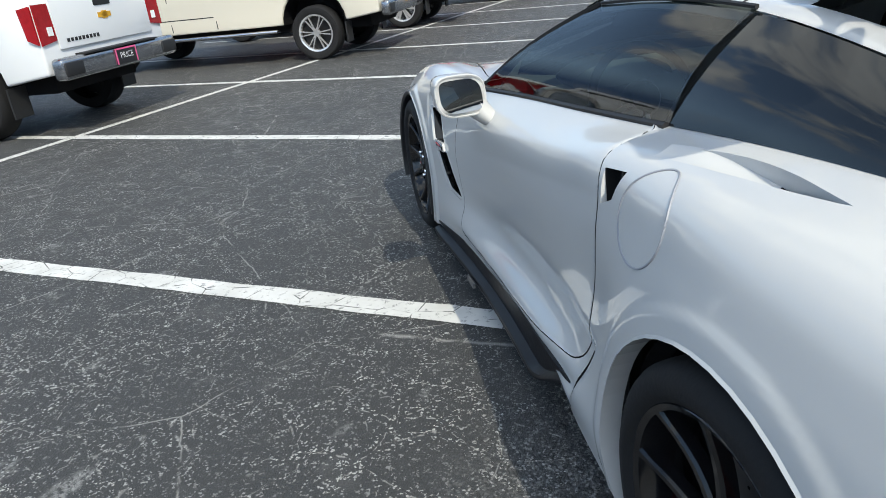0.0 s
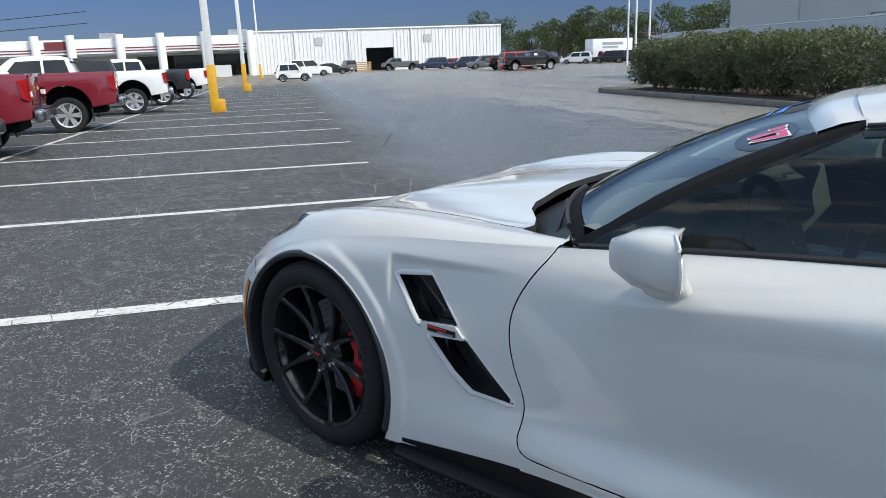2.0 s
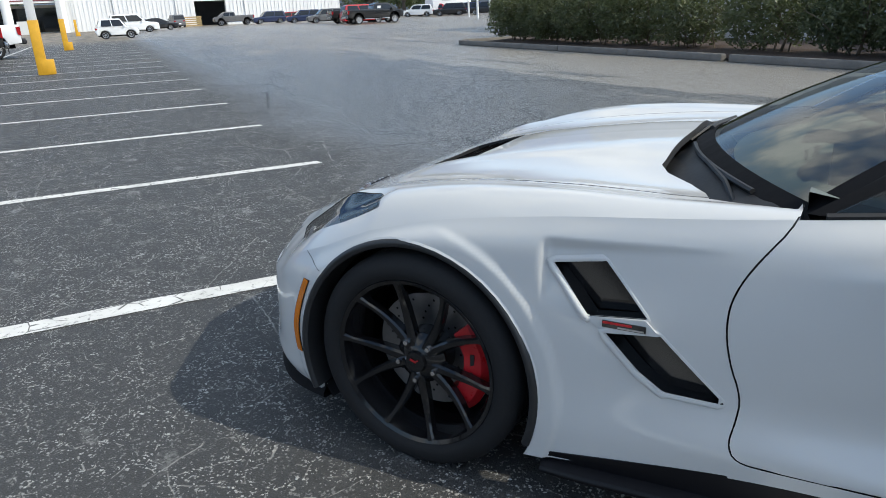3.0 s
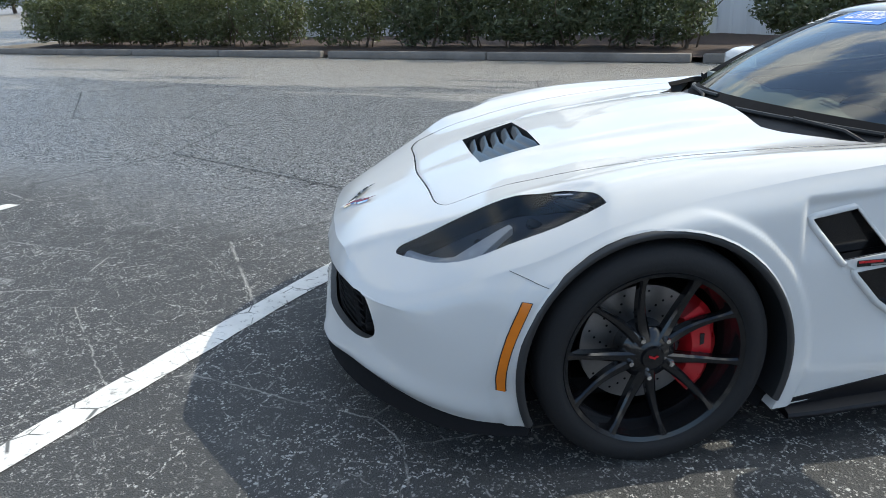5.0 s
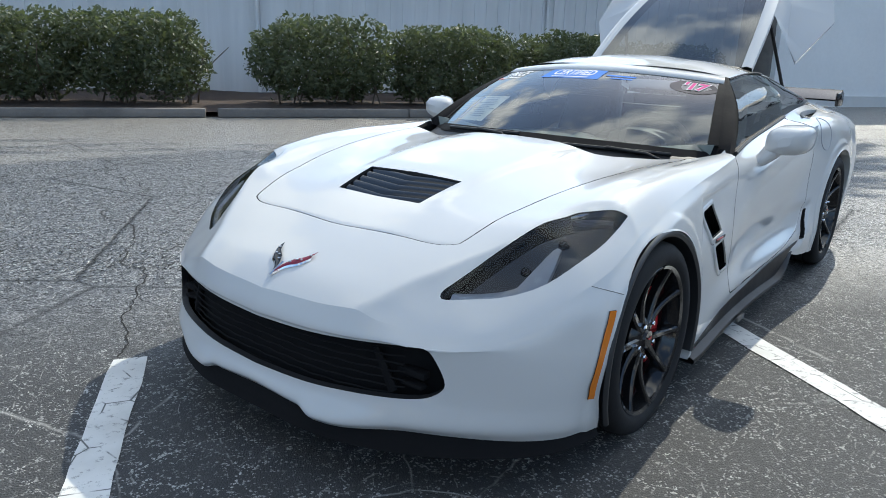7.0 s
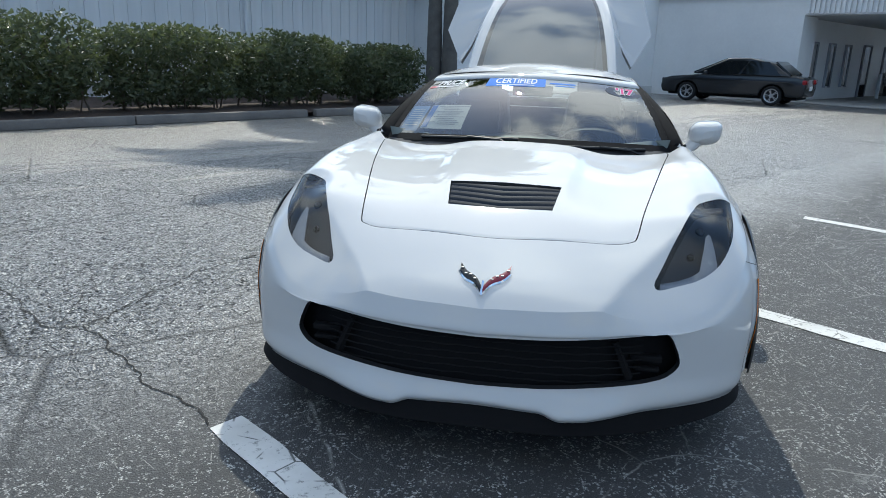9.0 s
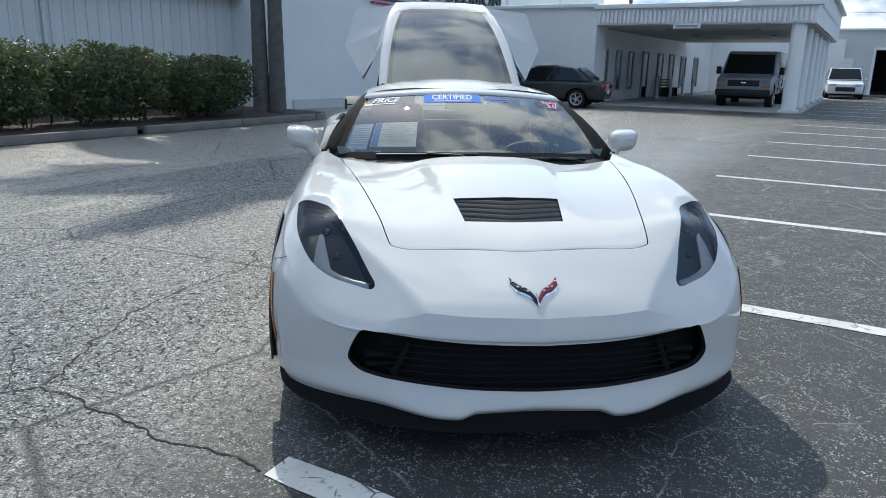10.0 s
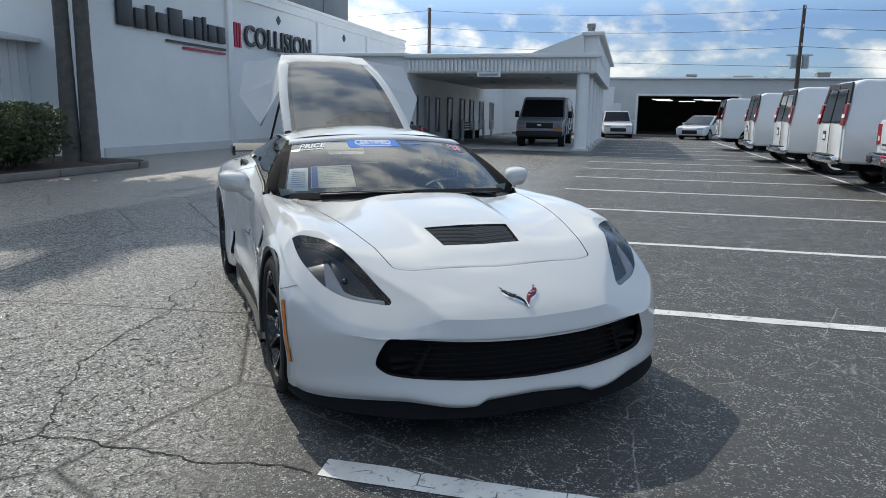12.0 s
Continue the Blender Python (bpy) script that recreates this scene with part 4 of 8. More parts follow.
# headlight openings
HL = [(0.547, 0.655), (0.565, 0.616), (0.591, 0.556), (0.618, 0.490), (0.651, 0.420), (0.680, 0.350), (0.706, 0.280), (0.728, 0.215), (0.762, 0.178), (0.806, 0.152), (0.862, 0.130), (0.861, 0.200), (0.855, 0.280), (0.841, 0.350), (0.813, 0.425), (0.776, 0.488), (0.712, 0.558), (0.627, 0.622), (0.574, 0.662), (0.555, 0.670)]
lamp_rims = {}
for nm, sg in SIDES:
    pl = rounded([(sg * x, y) for x, y in HL], 1, (10,))
    pc, rim = cutout(skin, (0, 1), pl, lambda m: (m[:, 2] > 0.5) & (m[:, 1] > 0.05))
    lamp_rims[sg] = (pc, rim)
# bonnet vent
HV = mirror_poly([(0, 0.347), (0.197, 0.343), (0.223, 0.138), (0, 0.128)][::-1])
_, rim_vent = cutout(skin, (0, 1), HV, lambda m: m[:, 2] > 0.6)
# wing vents
FV_UP = [(-0.418, 0.698), (-0.548, 0.716), (-0.655, 0.590), (-0.515, 0.578)]
FV_LO = [(-0.556, 0.542), (-0.683, 0.556), (-0.838, 0.402), (-0.700, 0.408), (-0.640, 0.452)]
vent_rims = {}
for nm, sg in SIDES:
    for key, pl in (("up", FV_UP), ("lo", FV_LO)):
        _, rim = cutout(skin, (1, 2), pl, side_of(sg, 0.8))
        vent_rims[(sg, key)] = rim
# scoop behind the door and slot ahead of the rear wheel
SCOOP = [(-2.188, 0.880), (-2.276, 0.892), (-2.250, 0.832), (-2.194, 0.806)]
SLOT = [(-2.152, 0.430), (-2.180, 0.440), (-2.098, 0.284), (-2.066, 0.278)]
for nm, sg in SIDES:
    for pl in (SCOOP, SLOT):
        _, rim = cutout(skin, (1, 2), pl, side_of(sg, 0.8))
        if pl is SCOOP:
            # a white ramp that dives forward into the door jamb
            g = rim_wall(rim, (-sg * 0.05, 0.0, 0))
            part("side_intake", g, M_PAINT, car)
            fx = [abs(float(np.mean([p[0] for p, _ in rim])))] * 4 if rim else [0.9] * 4
            g = Geo().add([(sg * (fx[k] - dp), y, z) for k, ((y, z), dp) in enumerate(zip(pl, (0.046, 0.004, 0.004, 0.046)))], [(0, 1, 2, 3)])
            part("intake_ramp", g, M_PAINT, car)
            a, b = pl[0], pl[3]
            g = Geo().add([(sg * (fx[0] - 0.005), a[0] - 0.003, a[1]), (sg * (fx[0] - 0.055), a[0] - 0.003, a[1]), (sg * (fx[0] - 0.055), b[0] - 0.003, b[1]), (sg * (fx[0] - 0.005), b[0] - 0.003, b[1])], [(0, 1, 2, 3)])
            part("intake_mouth", g, M_VOID, car, "black mouth of the side intake")
            continue
        g = rim_wall(rim, (-sg * 0.05, -0.02, 0))
        x = sg * 0.86
        g.add([(x, y, z) for y, z in [(pl[0][0] + 0.02, pl[0][1] + 0.02), (pl[1][0] - 0.04, pl[1][1] + 0.02), (pl[2][0] - 0.04, pl[2][1] - 0.02), (pl[3][0] + 0.02, pl[3][1] - 0.02)]], [(0, 1, 2, 3)])
        part("side_vent", g, M_BLACK, car, "black mesh vent")
# scooped channel on top of each haunch
CHAN_OUT = [(2.285, 0.848), (2.40, 0.836), (2.52, 0.825), (2.64, 0.812), (2.73, 0.794)]
CHAN_IN = [(2.285, 0.812), (2.36, 0.782), (2.46, 0.768), (2.58, 0.772), (2.68, 0.786), (2.73, 0.792)]
for nm, sg in SIDES:
    ys = [2.285 + 0.445 * i / 10 for i in range(11)]
    pl = [(sg * float(spline(CHAN_OUT, y)[0]), -y) for y in ys] + [(sg * float(spline(CHAN_IN, y)[0]), -y) for y in ys[::-1]]
    _, rim = cutout(skin, (0, 1), pl, lambda m: m[:, 2] > 0.84)
    part("channel_wall", rim_wall(rim, (0, 0, -0.05)), M_PAINT, car, smooth=60)
# cowl opening between bonnet and windscreen
COWL = mirror_poly([(0, -0.565), (0.27, -0.556), (0.40, -0.552), (0.47, -0.585), (0.56, -0.665), (0.64, -0.715), (0.735, -0.74), (0.80, -0.90), (0.82, -1.2), (0, -1.2)][::-1])
_, rim_cowl = cutout(skin, (0, 1), COWL, lambda m: (m[:, 2] > 0.7) & (m[:, 1] > -0.97))
part("bonnet_rear_edge", rim_wall(rim_cowl, lambda p: (0, -0.004, -0.02)), M_BLACK, car)
# bonnet
BN = mirror_poly([(0, 0.551), (0.14, 0.541), (0.28, 0.533), (0.42, 0.533), (0.485, 0.508), (0.500, 0.488), (0.535, 0.300), (0.585, 0.064), (0.640, -0.22), (0.700, -0.55), (0.735, -0.74), (0.66, -0.80), (0, -0.80)][::-1])
bonnet_skin, rim = cutout(skin, (0, 1), rounded(BN, 2), lambda m: (m[:, 2] > 0.5) & (m[:, 1] > -0.82), gap=0.0045)
part("panel_gap", rim_wall(rim, (0, 0, -0.02)), M_VOID, car)
bonnet = part("bonnet", bonnet_skin.geo(), M_PAINT, car, smooth=75)
# doors
DOOR = [(-0.942, 0.90), (-0.942, 0.845), (-0.873, 0.757), (-0.832, 0.680), (-0.822, 0.610), (-0.835, 0.520), (-0.868, 0.430), (-0.862, 0.365), (-0.850, 0.310), (-0.872, 0.268), (-0.94, 0.262), (-1.32, 0.268), (-1.69, 0.285), (-1.98, 0.320), (-2.075, 0.358), (-2.137, 0.445), (-2.158, 0.546), (-2.178, 0.686), (-2.182, 0.830), (-2.164, 0.895), (-2.120, 0.925), (-2.12, 1.00)]
for nm, sg in SIDES:
    pc, rim = cutout(skin, (1, 2), rounded(DOOR, 2, (0, 21)), side_of(sg, 0.70), gap=0.0045)
    part("panel_gap", rim_wall(rim, (-sg * 0.02, 0, 0)), M_VOID, car)
    door = part("door", pc.geo(), M_PAINT, car, smooth=75)
    lamp_rims[("door", sg)] = door
body = part("body", skin.geo(), M_PAINT, car, smooth=75)

# ---- the sports car: lamps, grille, vents ----


def tree_of(*obs):
    vs, fs = [], []
    for o in obs:
        k = len(vs)
        vs += [v.co.copy() for v in o.data.vertices]
        fs += [tuple(i + k for i in p.vertices) for p in o.data.polygons]
    return BVHTree.FromPolygons(vs, fs)


def face_out(ob, away):
    """Turns a pane's faces to look along a direction or away from a point."""
    me = ob.data
    s = 0.0
    for p in me.polygons:
        s += p.normal.dot(p.center - away) * p.area
    if s < 0:
        me.flip_normals()
    return ob


SHELL = tree_of(body, bonnet, lamp_rims[("door", -1)], lamp_rims[("door", 1)])


def drop(x, y, lift=0.0):
    """Point on the shell under (x, y)."""
    p, n, _, _ = SHELL.ray_cast(Vector((x, y, 2.0)), Vector((0, 0, -1)))
    return p + n * lift * (1 if n.z > 0 else -1) if p else Vector((x, y, hood_z(x, y)))


def press(y, z, sg, lift=0.0):
    """Point on the flank at (y, z), seen from its own side."""
    p, n, _, _ = SHELL.ray_cast(Vector((sg * 2.0, y, z)), Vector((-sg, 0, 0)))
    return p + (n if n.x * sg > 0 else -n) * lift if p else Vector((sg * 0.93, y, z))


_fx = right[NC:, :, :].reshape(-1, 3)


def flank_x(y, z):
    """Half width of the uncut flank at (y, z)."""
    d2 = (_fx[:, 1] - y) ** 2 + (_fx[:, 2] - z) ** 2
    k = np.argpartition(d2, 4)[:4]
    w = 1 / (d2[k] + 1e-7)
    return float((w * _fx[k, 0]).sum() / w.sum())


def frontal(x, z, lift=0.0):
    p, n, _, _ = SHELL.ray_cast(Vector((x, 2.0, z)), Vector((0, -1, 0)))
    return p + (n if n.y > 0 else -n) * lift if p else Vector((x, 0.9, z))


def ribbon(pts, width, up):
    """A flat band along points; up gives the surface normal at each."""
    g = Geo()
    rows = []
    for i, p in enumerate(pts):
        d = (pts[min(i + 1, len(pts) - 1)] - pts[max(i - 1, 0)]).normalized()
        s = d.cross(up[i]).normalized() * width / 2
        rows.append([p - s, p + s])
    g.grid(rows)
    return g


def resample(poly, n, closed=False):
    pts = [Vector(p) for p in poly] + ([Vector(poly[0])] if closed else [])
    lens = [0.0]
    for a, b in zip(pts, pts[1:]):
        lens.append(lens[-1] + (b - a).length)
    out = []
    for i in range(n + (0 if closed else 1)):
        t = lens[-1] * i / n
        k = max(j for j in range(len(lens)) if lens[j] <= t + 1e-9)
        k = min(k, len(pts) - 2)
        f = (t - lens[k]) / max(lens[k + 1] - lens[k], 1e-9)
        out.append(pts[k].lerp(pts[k + 1], f))
    return out


m_led = plain("frosted_light_guide", (0.42, 0.43, 0.45), 0.25, vary=0.08, scale=30)
m_hous = plain("dark_lamp_housing", (0.022, 0.027, 0.036), 0.32, 0.0, vary=0.10, scale=14)
for nm, sg in SIDES:
    pc, rim = lamp_rims[sg]
    lamp = part("headlight", rim_wall(rim, (0, -0.012, -0.075)), M_BLACK_GLOSS, car, "smoked headlight with pale light guide")
    gl = pc.geo()
    gl.v = [(x, y, z - 0.002) for x, y, z in gl.v]
    face_out(part("lens", gl, M_LENS, lamp, smooth=75), Vector((0, -0.5, 0))).visible_shadow = False
    gb = pc.geo()
    gb.v = [(x * 0.996, y - 0.010, z - 0.062) for x, y, z in gb.v]
    part("housing", gb, m_hous, lamp, smooth=75)
    # bent pale light guide: a thin bar along the lower edge, then a wide blade
    bar_lo = [(0.572, 0.645), (0.640, 0.603), (0.710, 0.555), (0.770, 0.503), (0.778, 0.460), (0.772, 0.405), (0.763, 0.356)]
    bar_hi = [(0.572, 0.624), (0.630, 0.585), (0.680, 0.545), (0.712, 0.513), (0.722, 0.470), (0.734, 0.420), (0.744, 0.372)]
    rows = []
    for (xa, ya, _), (xb, yb, _) in zip([tuple(p) for p in resample([(a, b, 0) for a, b in bar_lo], 30)], [tuple(p) for p in resample([(a, b, 0) for a, b in bar_hi], 30)]):
        za, zb = hood_z(xa, ya), hood_z(xb, yb)
        rows.append([(sg * xa, ya, za - 0.040), (sg * xa, ya, za - 0.020), (sg * (xa + xb) / 2, (ya + yb) / 2, (za + zb) / 2 - 0.013), (sg * xb, yb, zb - 0.020), (sg * xb, yb, zb - 0.040)])
    guide = part("light_guide", Geo().grid(rows, flip=sg < 0), m_led, lamp, "pale frosted light guide", smooth=50)
    # chrome ridge along the inner edge of the lamp
    ridge = [Vector((sg * x, y, hood_z(x, y) - 0.012)) for x, y in [(0.556 + 0.195 * t, 0.560 - 0.375 * t - 0.03 * math.sin(math.pi * t)) for t in [i / 16 for i in range(17)]]]
    part("chrome_ridge", Geo().tube(ridge, 0.0035, 6), M_CHROME, lamp, smooth=50)
    part("reflector_wall", Geo().grid([[p, p + Vector((-sg * 0.006, -0.004, -0.05))] for p in ridge]), m_hous, lamp)
    for x, y, r in ((0.690, 0.440, 0.014), (0.735, 0.300, 0.016)):
        c = Vector((sg * x, y, hood_z(x, y) - 0.058))
        part("projector", Geo().lathe([(0.0, 0.012), (r * 0.6, 0.009), (r * 0.9, 0.002), (r, 0.0), (r, -0.03)], Matrix.Translation(c) @ pose(0, 0, 0, 0, -28, 90), 20), M_BLACK_GLOSS, lamp, smooth=50)
    fin = [(0.640, 0.330), (0.690, 0.235), (0.760, 0.190), (0.830, 0.160)]
    pts = [Vector((sg * x, y, hood_z(x, y) - 0.034)) for x, y in [tuple(p.xy) for p in resample([(a, b, 0) for a, b in fin], 14)]]
    part("housing_fin", Geo().tube(pts, 0.012, 6), M_FLARE, lamp, smooth=50)

# grille
grille = part("grille", Geo().grid([[(x, spline([(j * 4, *q) for j, q in enumerate(GRILLE_B[:4])], 0)[1] - 0.052 - 0.62 * max(0, abs(x) - 0.10) ** 2, z) for z in (0.20, 0.5)] for x in [-0.72 + 1.44 * i / 24 for i in range(25)]], flip=True), M_VOID, car, "black lattice front grille")


def grille_y(x):
    return 0.872 - 0.52 * max(0.0, abs(x) - 0.12) ** 2


for i in range(9):
    z = 0.268 + 0.024 * i
    pts = [Vector((x, grille_y(x) - 0.012 + 0.0, z + 0.0016 * math.cos(x * 60 + i * math.pi))) for x in [-0.52 + 1.04 * k / 88 for k in range(89)]]
    part("grille_bar", Geo().tube(pts, 0.0030, 4), M_VOID, grille)
for sg in (-1, 1):
    a, b = Vector((sg * 0.43, grille_y(0.43) - 0.022, 0.425)), Vector((sg * 0.485, grille_y(0.485) - 0.018, 0.300))
    g = Geo().tube([a, b], [0.010, 0.016], 6)
    part("duct_divider", g, M_VOID, grille, smooth=40)
    g = Geo().box((sg * 0.535, grille_y(0.55) - 0.02, 0.365), (0.10, 0.03, 0.02)).box((sg * 0.54, grille_y(0.55) - 0.015, 0.330), (0.08, 0.03, 0.012))
    part("duct_vane", g, M_VOID, grille, bevel=0.003)

# bonnet vent with rising louvres
vent = part("bonnet_vent", rim_wall(rim_vent, (0, 0, -0.05)), M_BLACK, car, "black louvred bonnet vent")
vent.data.polygons.foreach_set("use_smooth", [False] * len(vent.data.polygons))
part("vent_floor", Geo().add([(-0.24, 0.36, 0.665), (0.24, 0.36, 0.665), (0.25, 0.12, 0.71), (-0.25, 0.12, 0.71)], [(0, 1, 2, 3)]), M_VOID, vent)
for i in range(5):
    y = 0.325 - 0.042 * i
    hw = 0.198 + (0.343 - y) * 0.115
    rows = []
    for k in range(13):
        x = -hw + 2 * hw * k / 12
        y = 0.316 - 0.042 * i + 0.022 * (1 - abs(x) / hw)
        z = hood_z(x, y)
        rows.append([(x, y + 0.016, z - 0.034), (x, y - 0.006, z - 0.008), (x, y - 0.022, z - 0.002), (x, y - 0.020, z - 0.007), (x, y + 0.010, z - 0.040)])
    part("louvre", Geo().grid(rows), M_BLACK_GLOSS, vent, smooth=40)

# wing vents
for nm, sg in SIDES:
    wv = None
    for key, pl in (("up", FV_UP), ("lo", FV_LO)):
        gw = rim_wall(vent_rims[(sg, key)], (-sg * 0.045, -0.01, 0))
        cx = sg * 0.878
        gw.add([(cx, y, z) for y, z in [(p[0] - 0.01, p[1]) for p in pl]], [tuple(range(len(pl)))])
        if wv is None:
            wv = part("wing_vent", gw, M_BLACK_GLOSS, car, "black twin wing vent in a raised white frame")
        else:
            part("vent_cavity", gw, M_BLACK_GLOSS, wv)
        # raised white surround: a band from the opening out onto the wing
        cen = np.mean(np.array(pl), 0)
        loop = resample([(a, b, 0) for a, b in pl], 72, closed=True)
        rows = []
        for k, off, lift in ((0, 0.0, -0.006), (1, 0.001, 0.007), (2, 0.009, 0.010), (3, 0.017, 0.006), (4, 0.020, -0.002)):
            row = []
            for q, (a, b) in enumerate(zip(loop, loop[1:] + loop[:1])):
                p0 = loop[q - 1]
                tg = (b - p0).normalized()
                n2 = Vector((tg.y, -tg.x))
                if (Vector((a.x, a.y)) - Vector(cen)).dot(n2) < 0:
                    n2 = -n2
                rise = min(1.0, max(0.12, 0.55 + 1.4 * n2.x))
                y, z = a.x + n2.x * off * (0.35 + 0.65 * rise), a.y + n2.y * off * (0.35 + 0.65 * rise)
                row.append((sg * (flank_x(y, z) + (lift if lift < 0 else lift * rise)), y, z))
            rows.append(row)
        part("vent_frame", Geo().grid(rows, closed=True, flip=sg > 0), M_PAINT, wv, smooth=60)
    bar = [(-0.508, 0.577), (-0.560, 0.546), (-0.680, 0.560), (-0.652, 0.588)]
    gb = Geo().add([(sg * 0.936, y, z) for y, z in bar] + [(sg * 0.905, y, z) for y, z in bar], [(0, 1, 2, 3) if sg > 0 else (3, 2, 1, 0), (0, 4, 5, 1), (1, 5, 6, 2), (2, 6, 7, 3), (3, 7, 4, 0)])
    part("badge_bar", gb, M_PAINT, wv, bevel=0.003)
    part("badge_plate", Geo().box((sg * 0.937, -0.603, 0.5685), (0.006, 0.104, 0.017), pose(0, 0, 0)), M_BLACK_GLOSS, wv)
    part("badge_stripe", Geo().box((sg * 0.9405, -0.588, 0.573), (0.003, 0.07, 0.005)), M_RED, wv)
    part("badge_lettering", Geo().box((sg * 0.9405, -0.620, 0.5645), (0.003, 0.062, 0.004)), M_SILVER, wv)
    # side marker
    gm = Geo()
    rows = []
    for i in range(17):
        f = i / 16
        z = 0.541 - 0.256 * f
        yo = 0.346 + 0.070 * math.sin(f * 1.75)
        a, b = press(yo, z, sg, 0.003), press(yo + 0.022, z + 0.003, sg, 0.003)
        rows.append([a, a + Vector((sg * 0.0025, 0.001, 0)), b + Vector((sg * 0.002, 0, 0)), b])
    gm.grid(rows, flip=sg > 0)
    part("side_marker", gm, M_AMBER, car, "amber side marker lens", smooth=50)
    rows2 = [[p + Vector((sg * -0.001, dy, 0)) for p, dy in zip((r[0], r[3]), (-0.003, 0.003))] for r in rows]
    part("marker_bezel", Geo().grid(rows2, flip=sg > 0), M_BLACK, car)
    # fuel lid on the driver's side only
    if sg < 0:
        pts = []
        for i in range(64):
            a = math.tau * i / 64
            pts.append(press(-2.392 + 0.094 * math.cos(a) - 0.012 * math.sin(a), 0.836 + 0.086 * math.sin(a), sg, 0.0006))
        part("fuel_lid_seam", Geo().tube(pts + pts[:1], 0.0024, 5, cap=False), M_GREYP, car)
    # seam between wing and bumper
    seam = [press(y, z, sg, 0.0006) for y, z in [(0.302 + 0.09 * t, 0.578 + 0.034 * t) for t in [i / 8 for i in range(9)]]]
    part("bumper_seam", Geo().tube(seam, 0.0009, 4), M_BLACK, car)

# emblem: crossed flags as plain shapes
emb = part("emblem", Geo().tube([drop(0.0, 0.828, 0.008), drop(0.0, 0.775, 0.006)], 0.004, 6), M_CHROME, car, "chrome crossed-flag nose emblem")
m_enamel = plain("red_enamel", (0.20, 0.015, 0.035), 0.25)
for sg, mt in ((1, M_BLACK_GLOSS), (-1, m_enamel)):
    rows = []
    for i in range(11):
        f = i / 10
        x0, y0 = sg * (0.004 + 0.080 * f), 0.815 - 0.085 * f - 0.008 * math.sin(f * 6.3)
        rows.append([drop(x0, y0 - 0.034 + 0.012 * (1 - f), 0.007), drop(x0 - sg * 0.002, y0 - 0.004, 0.009), drop(x0, y0 + 0.004, 0.004)])
    part("flag", Geo().grid(rows, flip=sg > 0), mt, emb, smooth=60)
    for i in range(4):
        f = 0.3 + 0.2 * i
        x0, y0 = sg * (0.004 + 0.080 * f), 0.815 - 0.085 * f - 0.008 * math.sin(f * 6.3)
        part("check", Geo().box(tuple(drop(x0, y0 - 0.014 - 0.006 * (i % 2), 0.0095)), (0.008, 0.008, 0.003)), M_SILVER, emb)
    rows = [[p, q] for p, q in ((drop(sg * (0.004 + 0.082 * f), 0.815 - 0.087 * f - 0.008 * math.sin(f * 6.3) + 0.004, 0.008), drop(sg * (0.004 + 0.084 * f), 0.815 - 0.087 * f - 0.008 * math.sin(f * 6.3) + 0.009, 0.003)) for f in [i / 10 for i in range(11)])]
    part("flag_edge", Geo().grid(rows, flip=sg > 0), M_CHROME, emb, smooth=60)

# splitter and side skirts
rows = []
for i in range(81):
    s = -4.1 + 8.2 * i / 80
    p = spline([(j, *q) for j, q in enumerate(BOTTOM)], abs(s))
    q = spline([(j, *q) for j, q in enumerate(BOTTOM)], abs(s) + 0.02)
    d = np.array([q[0] - p[0], q[1] - p[1]])
    d = d / max(np.hypot(*d), 1e-6)
    n2 = np.array([-d[1], d[0]])
    sx = 1 if s >= 0 else -1
    zt = p[2] + 0.016
    out = []
    for off, z in ((-0.10, zt + 0.004), (-0.012, zt), (-0.004, zt - 0.014), (0.010, 0.146), (0.014, 0.134), (0.004, 0.127), (-0.12, 0.129)):
        out.append((sx * (p[0] + n2[0] * off), p[1] + n2[1] * off, z))
    rows.append(out)
part("front_splitter", Geo().grid(rows, flip=False), M_VOID, car, "matt black front splitter", smooth=40)
for nm, sg in SIDES:
    rows = []
    for i in range(41):
        y = -0.40 - 1.64 * i / 40
        zt = float(spline([(-2.12, 0.275), (-1.8, 0.262), (-1.535, 0.245), (-1.14, 0.222), (-0.92, 0.220), (-0.645, 0.192), (-0.40, 0.160)], y)[0])
        xt = 0.935 - 0.028 * math.sin(min(1, max(0, (-y - 0.5) / 1.4)) * math.pi)
        end = float(ease(-y, 1.70, 2.05))
        zb = 0.118 + (zt - 0.135) * end
        lip = 0.028 - 0.03 * end
        rows.append([(sg * (xt - 0.04), y, zt + 0.012), (sg * (xt + 0.006), y, zt + 0.006), (sg * (xt + 0.004), y, zt - 0.008), (sg * (xt - 0.006), y, zb + 0.024), (sg * (xt + lip - 0.004), y, zb + 0.012), (sg * (xt + lip), y, zb + 0.003), (sg * (xt + lip - 0.002), y, zb - 0.006), (sg * 0.70, y, zb)])
    part("side_skirt", Geo().grid(rows, flip=sg < 0), M_SKIRT, car, "dark carbon-look side skirt", smooth=35)
    g = Geo().box((sg * 0.950, -1.03, 0.118), (0.010, 0.09, 0.018))
    part("skirt_tag", g, M_CURB, car)
# floor of the car
part("underbody", Geo().box((0, -1.50, 0.16), (1.5, 3.8, 0.06)), M_VOID, car)

# ---- windscreen, roof, glass ----
def screen(c, r, lift=0.0):
    base = Vector((0.775 * c, -0.60 - 0.36 * c * c, 0.868 - 0.045 * c * c))
    topp = Vector((0.598 * c, -1.415 - 0.115 * c * c, 1.190 - 0.042 * c * c))
    bulge = 0.035 * 4 * r * (1 - r) + lift
    return base.lerp(topp, r) + Vector((0.10 * c, 0.36, 0.88)).normalized() * bulge


